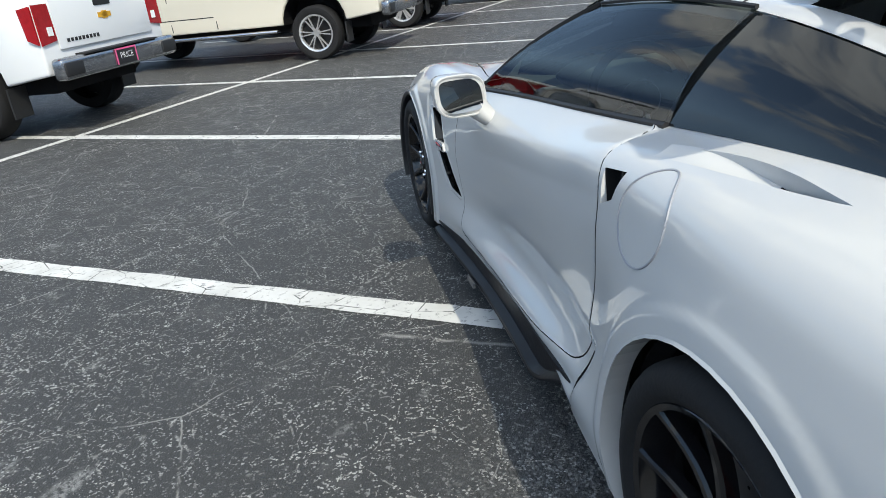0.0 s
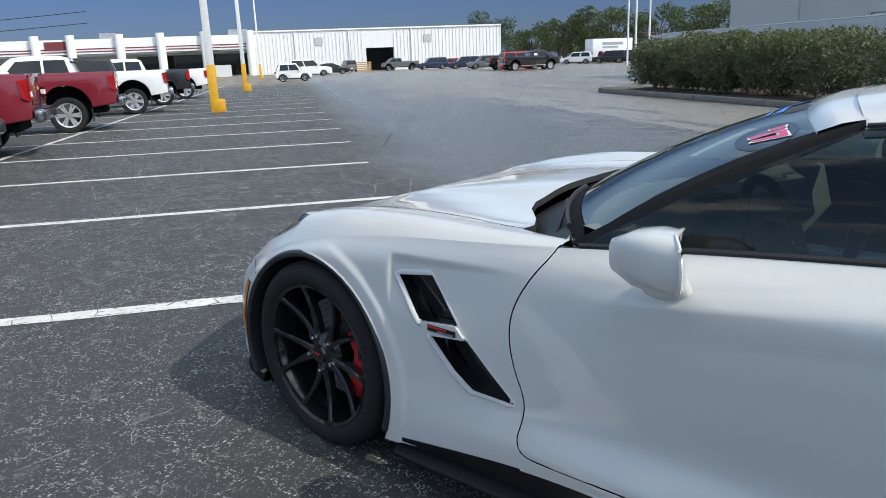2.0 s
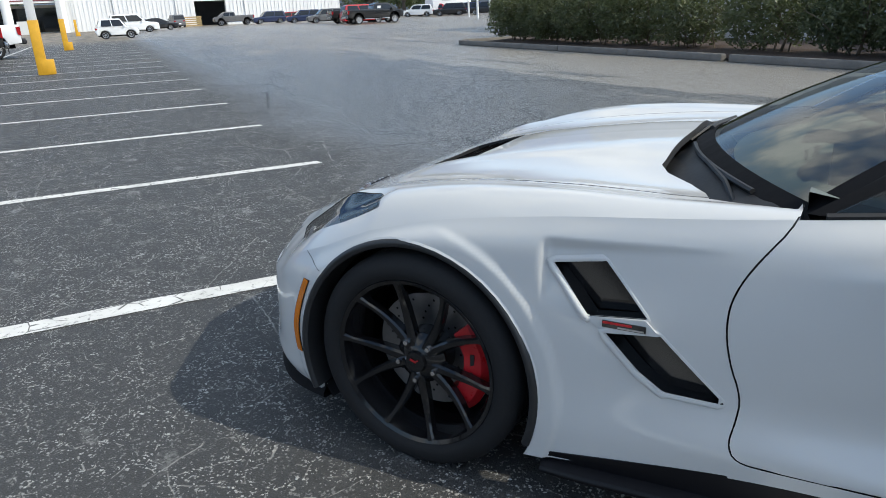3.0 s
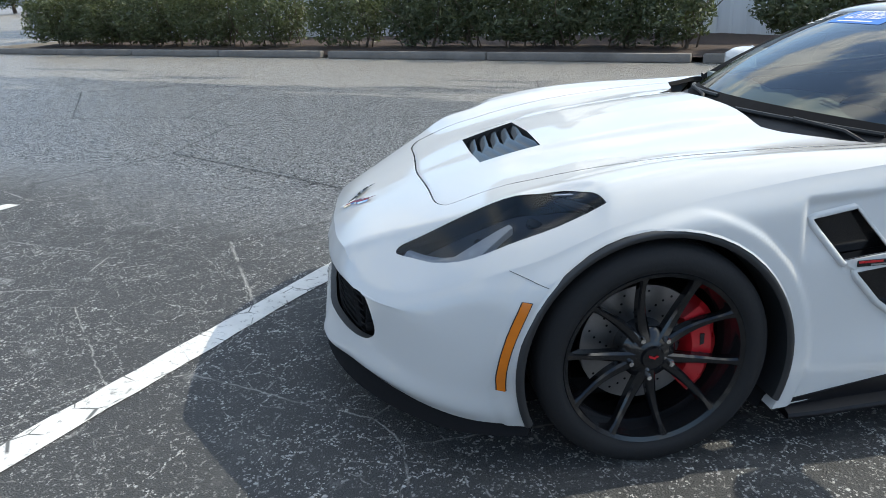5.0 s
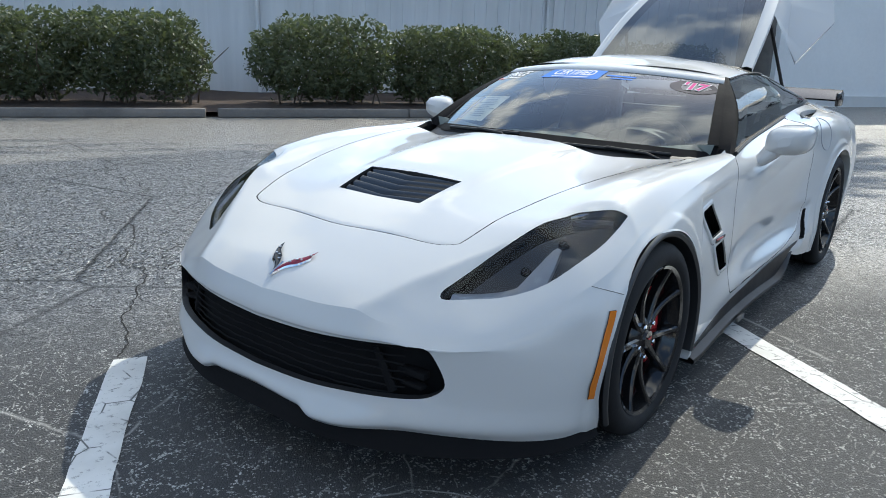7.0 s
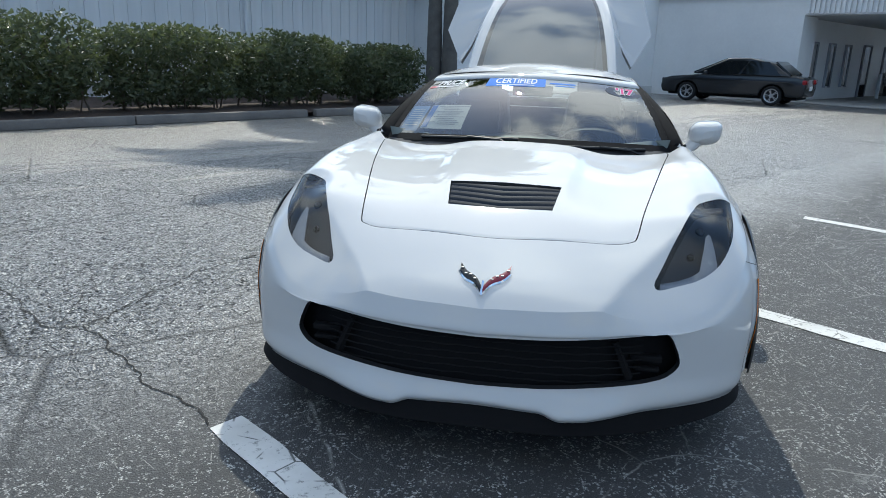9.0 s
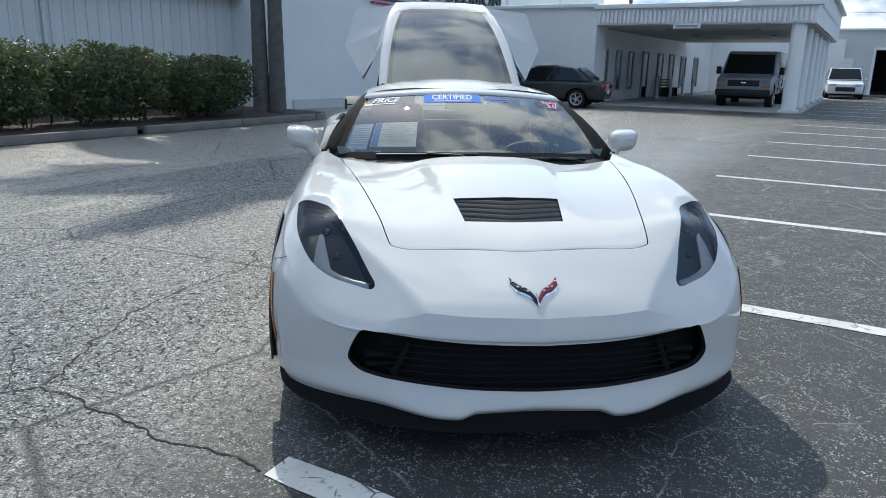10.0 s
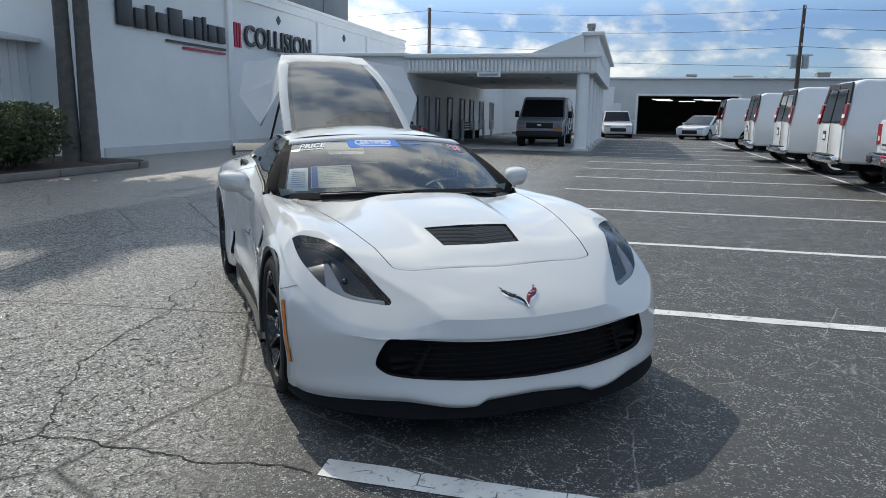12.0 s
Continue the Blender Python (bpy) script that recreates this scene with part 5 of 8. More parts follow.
part("windscreen", Geo().grid([[screen(-1 + 2 * i / 24, j / 16) for i in range(25)] for j in range(17)], flip=True), M_SCREEN, car, "raked windscreen with dealer stickers", smooth=70)
ws0 = [o for o in car.children if o.name.startswith("windscreen")][0]
face_out(ws0, Vector((0, -1.5, 0.2))).visible_shadow = False
g = Geo()
for (r0, r1) in ((-0.02, 0.05), (0.93, 1.0)):
    g.grid([[screen(-1 + 2 * i / 24, r, 0.0015) for i in range(25)] for r in (r0, r1)])
for c0, c1 in ((-1.0, -0.95), (0.95, 1.0)):
    g.grid([[screen(c, 0.05 + 0.88 * j / 12, 0.0015) for c in (c0, c1)] for j in range(13)])
part("screen_frit", g, M_VOID, car)
rows = []
for i in range(31):
    c = -1 + 2 * i / 30
    a = screen(c, 0.06, -0.012)
    hy = float(spline([(0, -0.575), (0.27, -0.566), (0.40, -0.562), (0.47, -0.595), (0.56, -0.675), (0.70, -0.76), (0.8, -0.94)], abs(0.775 * c))[0])
    hz = hood_z(0.775 * c, hy) - 0.03
    rows.append([(a.x, a.y, a.z), (0.775 * c, min(hy, -0.56) + 0.03, hz - 0.03)])
part("cowl_panel", Geo().grid(rows, flip=True), M_BLACK, car, smooth=60)
for c0, c1, r0 in ((0.70, 0.02, 0.012), (-0.20, -0.80, -0.022)):
    pts = [screen(c0 + (c1 - c0) * i / 12, r0 + 0.012 * i / 12, 0.006) for i in range(13)]
    w = part("wiper", Geo().tube(pts, 0.008, 6), M_BLACK, car, smooth=40)
    part("wiper_arm", Geo().tube([pts[6] + Vector((0, 0.006, 0.006)), pts[10] + Vector((0, 0.02, -0.004)), screen(c1, 0.0, 0.0) + Vector((0, 0.05, -0.03))], 0.007, 6), M_BLACK, w, smooth=40)


def roof_pt(c, t):
    yf, yr = -1.415 - 0.115 * c * c, -2.24 - 0.03 * c * c
    y = yf + (yr - yf) * t
    zc = float(spline([(-2.3, 1.205), (-2.1, 1.228), (-1.85, 1.243), (-1.62, 1.231), (-1.40, 1.190)], y)[0])
    ze = float(spline([(-2.3, 1.140), (-2.1, 1.158), (-1.8, 1.168), (-1.53, 1.148)], y)[0])
    xe = float(spline([(-2.3, 0.560), (-1.9, 0.585), (-1.53, 0.600)], y)[0])
    dip = -0.012 * math.exp(-((abs(c) - 0.42) / 0.12) ** 2) * math.sin(math.pi * min(1, max(0, t)))
    return Vector((xe * c, y, ze + (zc - ze) * (1 - abs(c) ** 2.4) + dip * 0.6))


g = Geo().grid([[roof_pt(-1 + 2 * i / 32, j / 24) for i in range(33)] for j in range(25)])
for sg in (-1, 1):
    g.grid([[roof_pt(sg, j / 24), roof_pt(sg, j / 24) + Vector((sg * 0.010, 0, -0.014)), roof_pt(sg, j / 24) + Vector((sg * 0.006, 0, -0.030))] for j in range(25)], flip=sg > 0)
part("roof", g, M_PAINT, car, "white removable roof panel", smooth=60)
part("roof_lining", Geo().grid([[roof_pt(-1 + 2 * i / 16, j / 12) - Vector((0, 0, 0.035)) for i in range(17)] for j in range(13)], flip=True), M_TRIM_DARK, car, smooth=60)
# seam between roof panel and rear hoop
pts = [roof_pt(-1 + 2 * i / 24, 0.80) + Vector((0, 0, 0.0)) for i in range(25)]
part("roof_seam", Geo().tube(pts, 0.003, 5), M_BLACK, car)


def belt(y, inset=0.012):
    tab = [(q[1], q[0], q[2]) for q in SHOULDER[14:6:-1]]
    x, z = spline(tab, y)
    return Vector((x - inset, y, z + 0.004))


for nm, sg in SIDES:
    low = [belt(-0.99 - 1.16 * i / 20) for i in range(21)]
    up = [Vector((0.606 - 0.028 * i / 20, -1.535 - 0.66 * i / 20, 1.138 + 0.022 * math.sin(i / 20 * 2.4))) for i in range(21)]
    rows = []
    for i in range(21):
        rows.append([(lambda p: (sg * p.x, p.y, p.z))(low[i].lerp(up[i], j / 10) + Vector((0.030, 0, 0.012)) * math.sin(math.pi * j / 10)) for j in range(11)])
    face_out(part("door_window", Geo().grid(rows, flip=sg < 0), M_GLASS, car, "tinted frameless door window", smooth=60), Vector((0, -1.7, 0.6))).visible_shadow = False
    pts = [Vector(rows[i][0]) + Vector((sg * 0.006, 0, 0.0)) for i in range(21)]
    part("window_seal", Geo().tube(pts, 0.009, 6), M_BLACK, car, smooth=50)
    pts = [Vector((sg * p.x * 1.004, p.y, p.z + 0.004)) for p in up]
    part("roof_seal", Geo().tube(pts, 0.0055, 6), M_BLACK, car, smooth=50)
    # pillar beside the windscreen
    rows = []
    for j in range(17):
        a = screen(sg * 1.0, j / 16, 0.002)
        b = low[0].lerp(up[0], j / 16)
        b = Vector((sg * (b.x + 0.03 * math.sin(math.pi * j / 16)), b.y, b.z))
        mid = a.lerp(b, 0.5) + Vector((sg * 0.022, 0.02, 0.014)) * (1 - 0.75 * j / 16)
        rows.append([a, mid, b])
    part("screen_pillar", Geo().grid(rows, flip=sg < 0), M_VOID, car, "black windscreen pillar", smooth=70)
    # quarter glass
    rows = []
    for i in range(17):
        f = i / 16
        lo, hi = belt(-2.128 - 0.772 * f), Vector((0.580 + 0.03 * f, -2.172 - 0.772 * f, 1.146 - 0.135 * f ** 1.4))
        hi.z = max(hi.z, lo.z + 0.005)
        rows.append([(lambda p: (sg * p.x, p.y, p.z))(lo.lerp(hi, j / 8) + Vector((0.020, 0, 0.010)) * math.sin(math.pi * j / 8)) for j in range(9)])
    part("quarter_window", Geo().grid(rows, flip=sg < 0), M_DARKGLASS, car, "black rear quarter glass", smooth=60)
    top_rail = [Vector(r[-1]) + Vector((0, 0, 0.004)) for r in rows]
    part("roof_rail", Geo().grid([[p, p + Vector((-sg * 0.02, 0, 0.012)), p + Vector((-sg * 0.07, 0, 0.012)), p + Vector((-sg * 0.075, 0, -0.03))] for p in top_rail], flip=sg > 0), M_PAINT, car, smooth=60)
    # deck strip beside the hatch opening, with the top intake
    rows = []
    for i in range(25):
        y = -2.15 - 1.28 * i / 24
        o = belt(y, 0.0)
        o.z -= 0.004
        inner = 0.60 if y > -2.9 else 0.60 + 0.1 * (-2.9 - y)
        rows.append([(sg * o.x, y, o.z), (sg * (o.x * 0.6 + inner * 0.4), y, o.z + 0.012), (sg * inner, y, o.z + 0.012), (sg * (inner - 0.01), y, o.z - 0.05)])
    part("deck_side", Geo().grid(rows, flip=sg > 0), M_PAINT, car, smooth=60)
    # floor of the haunch channel: a white ramp that dives into a black opening
    for name, mat, f0, f1 in (("channel_floor", M_PAINT, 0.0, 0.62), ("top_intake", M_VOID, 0.60, 1.0)):
        rows = []
        for i in range(13):
            f = f0 + (f1 - f0) * i / 12
            y = -2.285 - 0.44 * f
            xo, xi = float(spline(CHAN_OUT, -y)[0]) + 0.004, float(spline(CHAN_IN, -y)[0]) - 0.004
            zo = 0.930 + 0.045 * f - 0.044 * ease(f, 0.0, 0.75)
            rows.append([(sg * xo, y, zo - 0.012), (sg * (xo + xi) / 2, y, zo - 0.006), (sg * xi, y, zo + 0.006)])
        part(name, Geo().grid(rows, flip=sg < 0), mat, car, "black quarter panel intake" if mat is M_VOID else "", smooth=60)

# rear deck, cargo well and cabin
g = Geo().grid([[(x, -3.18 - 0.36 * j / 4, 0.955 - 0.02 * (j / 4) ** 2 - 0.02 * abs(x)) for x in [-0.72 + 1.44 * i / 12 for i in range(13)]] for j in range(5)])
part("rear_deck", g, M_PAINT, car, smooth=60)
part("cargo_floor", Geo().box((0, -2.75, 0.66), (1.16, 0.92, 0.04)), M_TRIM_DARK, car)
part("cargo_wall", Geo().box((0, -3.20, 0.80), (1.2, 0.03, 0.30)).box((-0.61, -2.72, 0.78), (0.03, 0.95, 0.34)).box((0.61, -2.72, 0.78), (0.03, 0.95, 0.34)), M_TRIM_DARK, car)
sp = part("rear_spoiler", Geo().grid([[(x, -3.30 - 0.16 * a - 0.05 * (1 - (x / 0.8) ** 2), 0.985 + 0.045 * a + b) for a, b in ((0, 0), (0.5, 0.012), (1, 0.016), (1, 0.0), (0.5, -0.014), (0, -0.01))] for x in [-0.80 + 1.6 * i / 20 for i in range(21)]]), M_BLACK_GLOSS, car, "gloss black rear spoiler", smooth=40)
for sg in (-1, 1):
    part("spoiler_end", Geo().box((sg * 0.80, -3.38, 0.985), (0.02, 0.18, 0.09)), M_BLACK_GLOSS, sp, bevel=0.008)
    part("spoiler_strut", Geo().box((sg * 0.55, -3.36, 0.965), (0.03, 0.10, 0.06)), M_BLACK_GLOSS, sp)
part("cabin_tub", Geo().box((0, -1.62, 0.30), (1.56, 1.5, 0.05)).box((0, -0.86, 0.55), (1.5, 0.04, 0.5)).box((0, -2.36, 0.62), (1.4, 0.05, 0.62)).box((-0.84, -1.55, 0.56), (0.03, 1.3, 0.54)).box((0.84, -1.55, 0.56), (0.03, 1.3, 0.54)), M_TRIM_DARK, car)
rows = []
for i in range(17):
    c = -1 + 2 * i / 16
    rows.append([(0.74 * c, -0.70 - 0.25 * c * c, 0.842 - 0.03 * c * c), (0.76 * c, -0.95, 0.865 + 0.02 * math.cos(c * 6)), (0.76 * c, -1.12, 0.835 + 0.02 * math.cos(c * 6)), (0.76 * c, -1.16, 0.70), (0.76 * c, -1.06, 0.55)])
part("dashboard", Geo().grid(rows, flip=False), M_TRIM_GREY, car, "grey-topped dashboard", smooth=60)
part("instrument_hood", Geo().grid([[(-0.36 + 0.19 * math.cos(a), y, 0.84 + 0.075 * math.sin(a)) for a in [math.pi * k / 12 for k in range(13)]] for y in (-0.98, -1.15)]), M_TRIM_DARK, car, smooth=60)
wheel_c = Matrix.Translation((-0.36, -1.30, 0.80)) @ pose(0, 0, 0, 68, 0, 0)
sw = part("steering_wheel", Geo().tube([wheel_c @ Vector((0.18 * math.cos(math.tau * i / 36), 0.18 * math.sin(math.tau * i / 36), 0)) for i in range(37)], 0.016, 8, cap=False), M_TRIM_DARK, car, smooth=60)
for a in (200, 340, 270):
    part("wheel_spoke", Geo().tube([wheel_c @ Vector((0, 0, 0)), wheel_c @ Vector((0.175 * math.cos(radians(a)), 0.175 * math.sin(radians(a)), 0))], 0.014, 6), M_SILVER if a == 270 else M_TRIM_DARK, sw, smooth=50)
part("wheel_boss", Geo().lathe([(0, 0.03), (0.05, 0.025), (0.065, 0.0), (0.065, -0.04)], wheel_c @ pose(0, 0, 0, 0, -90, 0), 16), M_TRIM_DARK, sw, smooth=50)
part("centre_console", Geo().box((0, -1.55, 0.50), (0.26, 1.1, 0.36)), M_TRIM_DARK, car, bevel=0.03)
part("console_trim", Geo().box((0.02, -1.35, 0.69), (0.16, 0.5, 0.012)), M_SILVER, car, bevel=0.004)
part("gear_lever", Geo().tube([(0, -1.40, 0.68), (0, -1.42, 0.78)], [0.018, 0.028], 10), M_TRIM_DARK, car, smooth=50)
part("cabin_mirror", Geo().box((0, -1.36, 1.09), (0.24, 0.03, 0.065)), M_BLACK, car, bevel=0.015)
for sx in (-0.38, 0.38):
    seat = part("seat", Geo().box((sx, -1.62, 0.44), (0.50, 0.52, 0.16)), M_TRIM_DARK, car, "dark leather bucket seat", bevel=0.05)
    part("seat_back", Geo().box((0, 0, 0.30), (0.48, 0.14, 0.62), Matrix.Translation((sx, -1.93, 0.48)) @ pose(0, 0, 0, 18, 0, 0), taper=(0.72, 0.8)), M_TRIM_DARK, seat, bevel=0.045)
    part("seat_panel", Geo().box((0, 0.06, 0.28), (0.26, 0.06, 0.46), Matrix.Translation((sx, -1.93, 0.48)) @ pose(0, 0, 0, 18, 0, 0)), M_TRIM_DARK, seat, bevel=0.02)
    part("headrest", Geo().box((0, 0, 0.66), (0.24, 0.11, 0.17), Matrix.Translation((sx, -1.93, 0.48)) @ pose(0, 0, 0, 18, 0, 0)), M_TRIM_DARK, seat, bevel=0.04)

# ---- raised hatch ----
def hatch_pt(x, t, off=0.0):
    """t runs from the hinge line to the tail edge."""
    return Vector((x, -2.22 - 1.01 * t, 1.185 + 0.645 * t + 0.05 * math.sin(math.pi * t))) + Vector((0, 0.54, 0.84)) * off


hatch = part("hatch", Geo(), M_PAINT, car, "raised rear hatch with dark glass and white side wings")
HWID = [(0.0, 0.52), (0.3, 0.50), (0.6, 0.46), (0.85, 0.415), (1.0, 0.37)]
GWID = [(0.0, 0.46), (0.3, 0.43), (0.6, 0.385), (0.86, 0.325)]
g = Geo()
for sg in (-1, 1):
    rows = []
    for j in range(25):
        t = j / 24
        wo, wi = float(spline(HWID, t)[0]), float(spline(GWID, min(t, 0.86))[0])
        if t > 0.86:
            wi = 0.0
        rows.append([hatch_pt(sg * wo, t, -0.025), hatch_pt(sg * wo, t, 0.0), hatch_pt(sg * (wi + (wo - wi) * 0.5), t, 0.012), hatch_pt(sg * wi, t, 0.004 if wi else 0.012)])
    g.grid(rows, flip=sg > 0)
rows = [[hatch_pt(0.37 * c, 1.0, 0.012 - 0.012 * abs(c) ** 3) for c in [-1 + i / 8 for i in range(17)]], [hatch_pt(0.36 * c, 1.03, -0.03) for c in [-1 + i / 8 for i in range(17)]], [hatch_pt(0.34 * c, 0.97, -0.07) for c in [-1 + i / 8 for i in range(17)]]]
g.grid(rows, flip=True)
part("hatch_frame", g, M_PAINT, hatch, smooth=50)
hg = part("hatch_glass", Geo().grid([[hatch_pt(float(spline(GWID, t)[0]) * c, t, 0.006 + 0.012 * (1 - c * c)) for c in [-1 + i / 8 for i in range(17)]] for t in [0.86 * j / 16 for j in range(17)]]), M_HATCHG, hatch, smooth=70)
face_out(hg, Vector((0, -3.6, 0.2)))
g = Geo()
for r0, r1 in ((0.80, 0.86),):
    g.grid([[hatch_pt(float(spline(GWID, t)[0]) * c, t, 0.003 + 0.012 * (1 - c * c)) for c in [-1 + i / 8 for i in range(17)]] for t in (r0, r1)])
for sg in (-1, 1):
    g.grid([[hatch_pt(sg * float(spline(GWID, t)[0]) * c, t, 0.003 + 0.012 * (1 - c * c)) for c in (0.93, 1.0)] for t in [0.86 * j / 16 for j in range(17)]], flip=sg < 0)
part("hatch_frit", g, M_BLACK, hatch)
for c0, c1 in ((-1, -0.86), (0.86, 1)):
    part("hatch_lining", Geo().grid([[hatch_pt(float(spline(HWID, t)[0]) * 0.97 * c, t, -0.05) for c in (c0, c1)] for t in [j / 10 for j in range(11)]]), M_TRIM_DARK, hatch)
for sg in (-1, 1):
    a = [hatch_pt(sg * float(spline(HWID, t)[0]), t, -0.002) for t in (0.42, 0.55, 0.7, 0.85, 0.97)]
    foot, tip = Vector((sg * 0.575, -2.68, 1.335)), Vector((sg * 0.46, -3.08, 1.785))
    b = [foot.lerp(tip, k / 4) for k in range(5)]
    c0, c2, c4 = Vector((sg * 0.645, -2.66, 1.222)), Vector((sg * 0.785, -2.86, 1.465)), Vector((sg * 0.705, -3.04, 1.752))
    c = [c0, c0.lerp(c2, 0.5), c2, c2.lerp(c4, 0.5), c4]
    rows = []
    for i in range(17):
        t = i / 16 * 4
        k = min(int(t), 3)
        rows.append([tuple(l[k].lerp(l[k + 1], t - k)) for l in (a, b, c)])
    gw = Geo().grid(rows, flip=sg > 0)
    gw.grid([[r[2], tuple(Vector(r[2]) + Vector((-sg * 0.01, -0.035, -0.012))), tuple(Vector(r[1]) + Vector((0, -0.045, -0.02)))] for r in rows], flip=sg > 0)
    part("hatch_wing", gw, M_PAINT, hatch, smooth=40)
    part("gas_strut", Geo().tube([(sg * 0.56, -2.95, 0.96), hatch_pt(sg * 0.47, 0.40, -0.05)], 0.010, 8), M_BLACK, hatch, smooth=40)

# ---- mirrors ----
for nm, sg in SIDES:
    def mp(x, y, z):
        return (sg * x, y, z)
    # housing: rounded shell, open at the back for the glass
    secs = []
    for f, yy in ((0.0, -1.172), (0.25, -1.182), (0.6, -1.220), (0.85, -1.265), (1.0, -1.308)):
        k = (0.30, 0.62, 0.90, 1.0, 0.97)[[0.0, 0.25, 0.6, 0.85, 1.0].index(f)]
        ring = []
        for i in range(24):
            a = math.tau * i / 24
            ca, sa = math.cos(a), math.sin(a)
            x = 0.985 + math.copysign(abs(ca) ** 0.60, ca) * 0.092 * k + 0.006 * sa * k
            z = 0.898 + math.copysign(abs(sa) ** 0.66, sa) * 0.066 * k + 0.010 * ca
            ring.append(mp(x, yy - 0.042 * ca * max(0, f - 0.3) / 0.7, z))
        secs.append(ring)
    gm = Geo()
    gm.grid(secs, closed=True, flip=sg > 0)
    gm.f.append(tuple(range(24)) if sg < 0 else tuple(range(24))[::-1])
    mir = part("door_mirror", gm, M_PAINT, car, "white door mirror on a slim foot", smooth=60)
    gl = []
    for i in range(32):
        t = math.tau * i / 32
        ca, sa = math.cos(t), math.sin(t)
        x = math.copysign(abs(ca) ** 0.5, ca) * 0.075 + 0.006 * sa
        z = math.copysign(abs(sa) ** 0.6, sa) * 0.051 + 0.010 * ca
        gl.append(mp(0.985 + x, -1.312 - 0.40 * x + 0.20 * z, 0.898 + z))
    g2 = Geo().add(gl + [(p[0], p[1] + 0.02, p[2]) for p in gl], [tuple(range(32)) if sg < 0 else tuple(range(32))[::-1]] + [(i, (i + 1) % 32, 32 + (i + 1) % 32, 32 + i) for i in range(32)])
    ring = [secs[-1][round(i * 24 / 32) % 24] for i in range(32)]
    part("mirror_bezel", Geo().grid([ring, gl], closed=True, flip=sg < 0), M_PAINT, mir, smooth=50)
    part("mirror_glass", g2, plain("mirror_silver", (0.62, 0.65, 0.67), 0.02, 1.0, vary=0.02), mir)
    rg = secs[-1]
    part("mirror_rim", Geo().tube([Vector(p) for p in rg] + [Vector(rg[0])], 0.0045, 6, cap=False), M_PAINT, mir, smooth=50)
    foot = []
    for f in range(9):
        t = f / 8
        c = Vector((0.858, -1.236, 0.780)).lerp(Vector((0.962, -1.250, 0.902)), t) + Vector((0.006, 0, -0.008)) * math.sin(math.pi * t)
        wy, wx = 0.062 - 0.016 * t, 0.044 + 0.010 * t
        foot.append([mp(c.x + wx * math.cos(a), c.y + wy * math.sin(a), c.z) for a in [math.tau * i / 16 for i in range(16)]])
    part("mirror_foot", Geo().grid(foot, closed=True, flip=sg < 0), M_PAINT, mir, smooth=60)

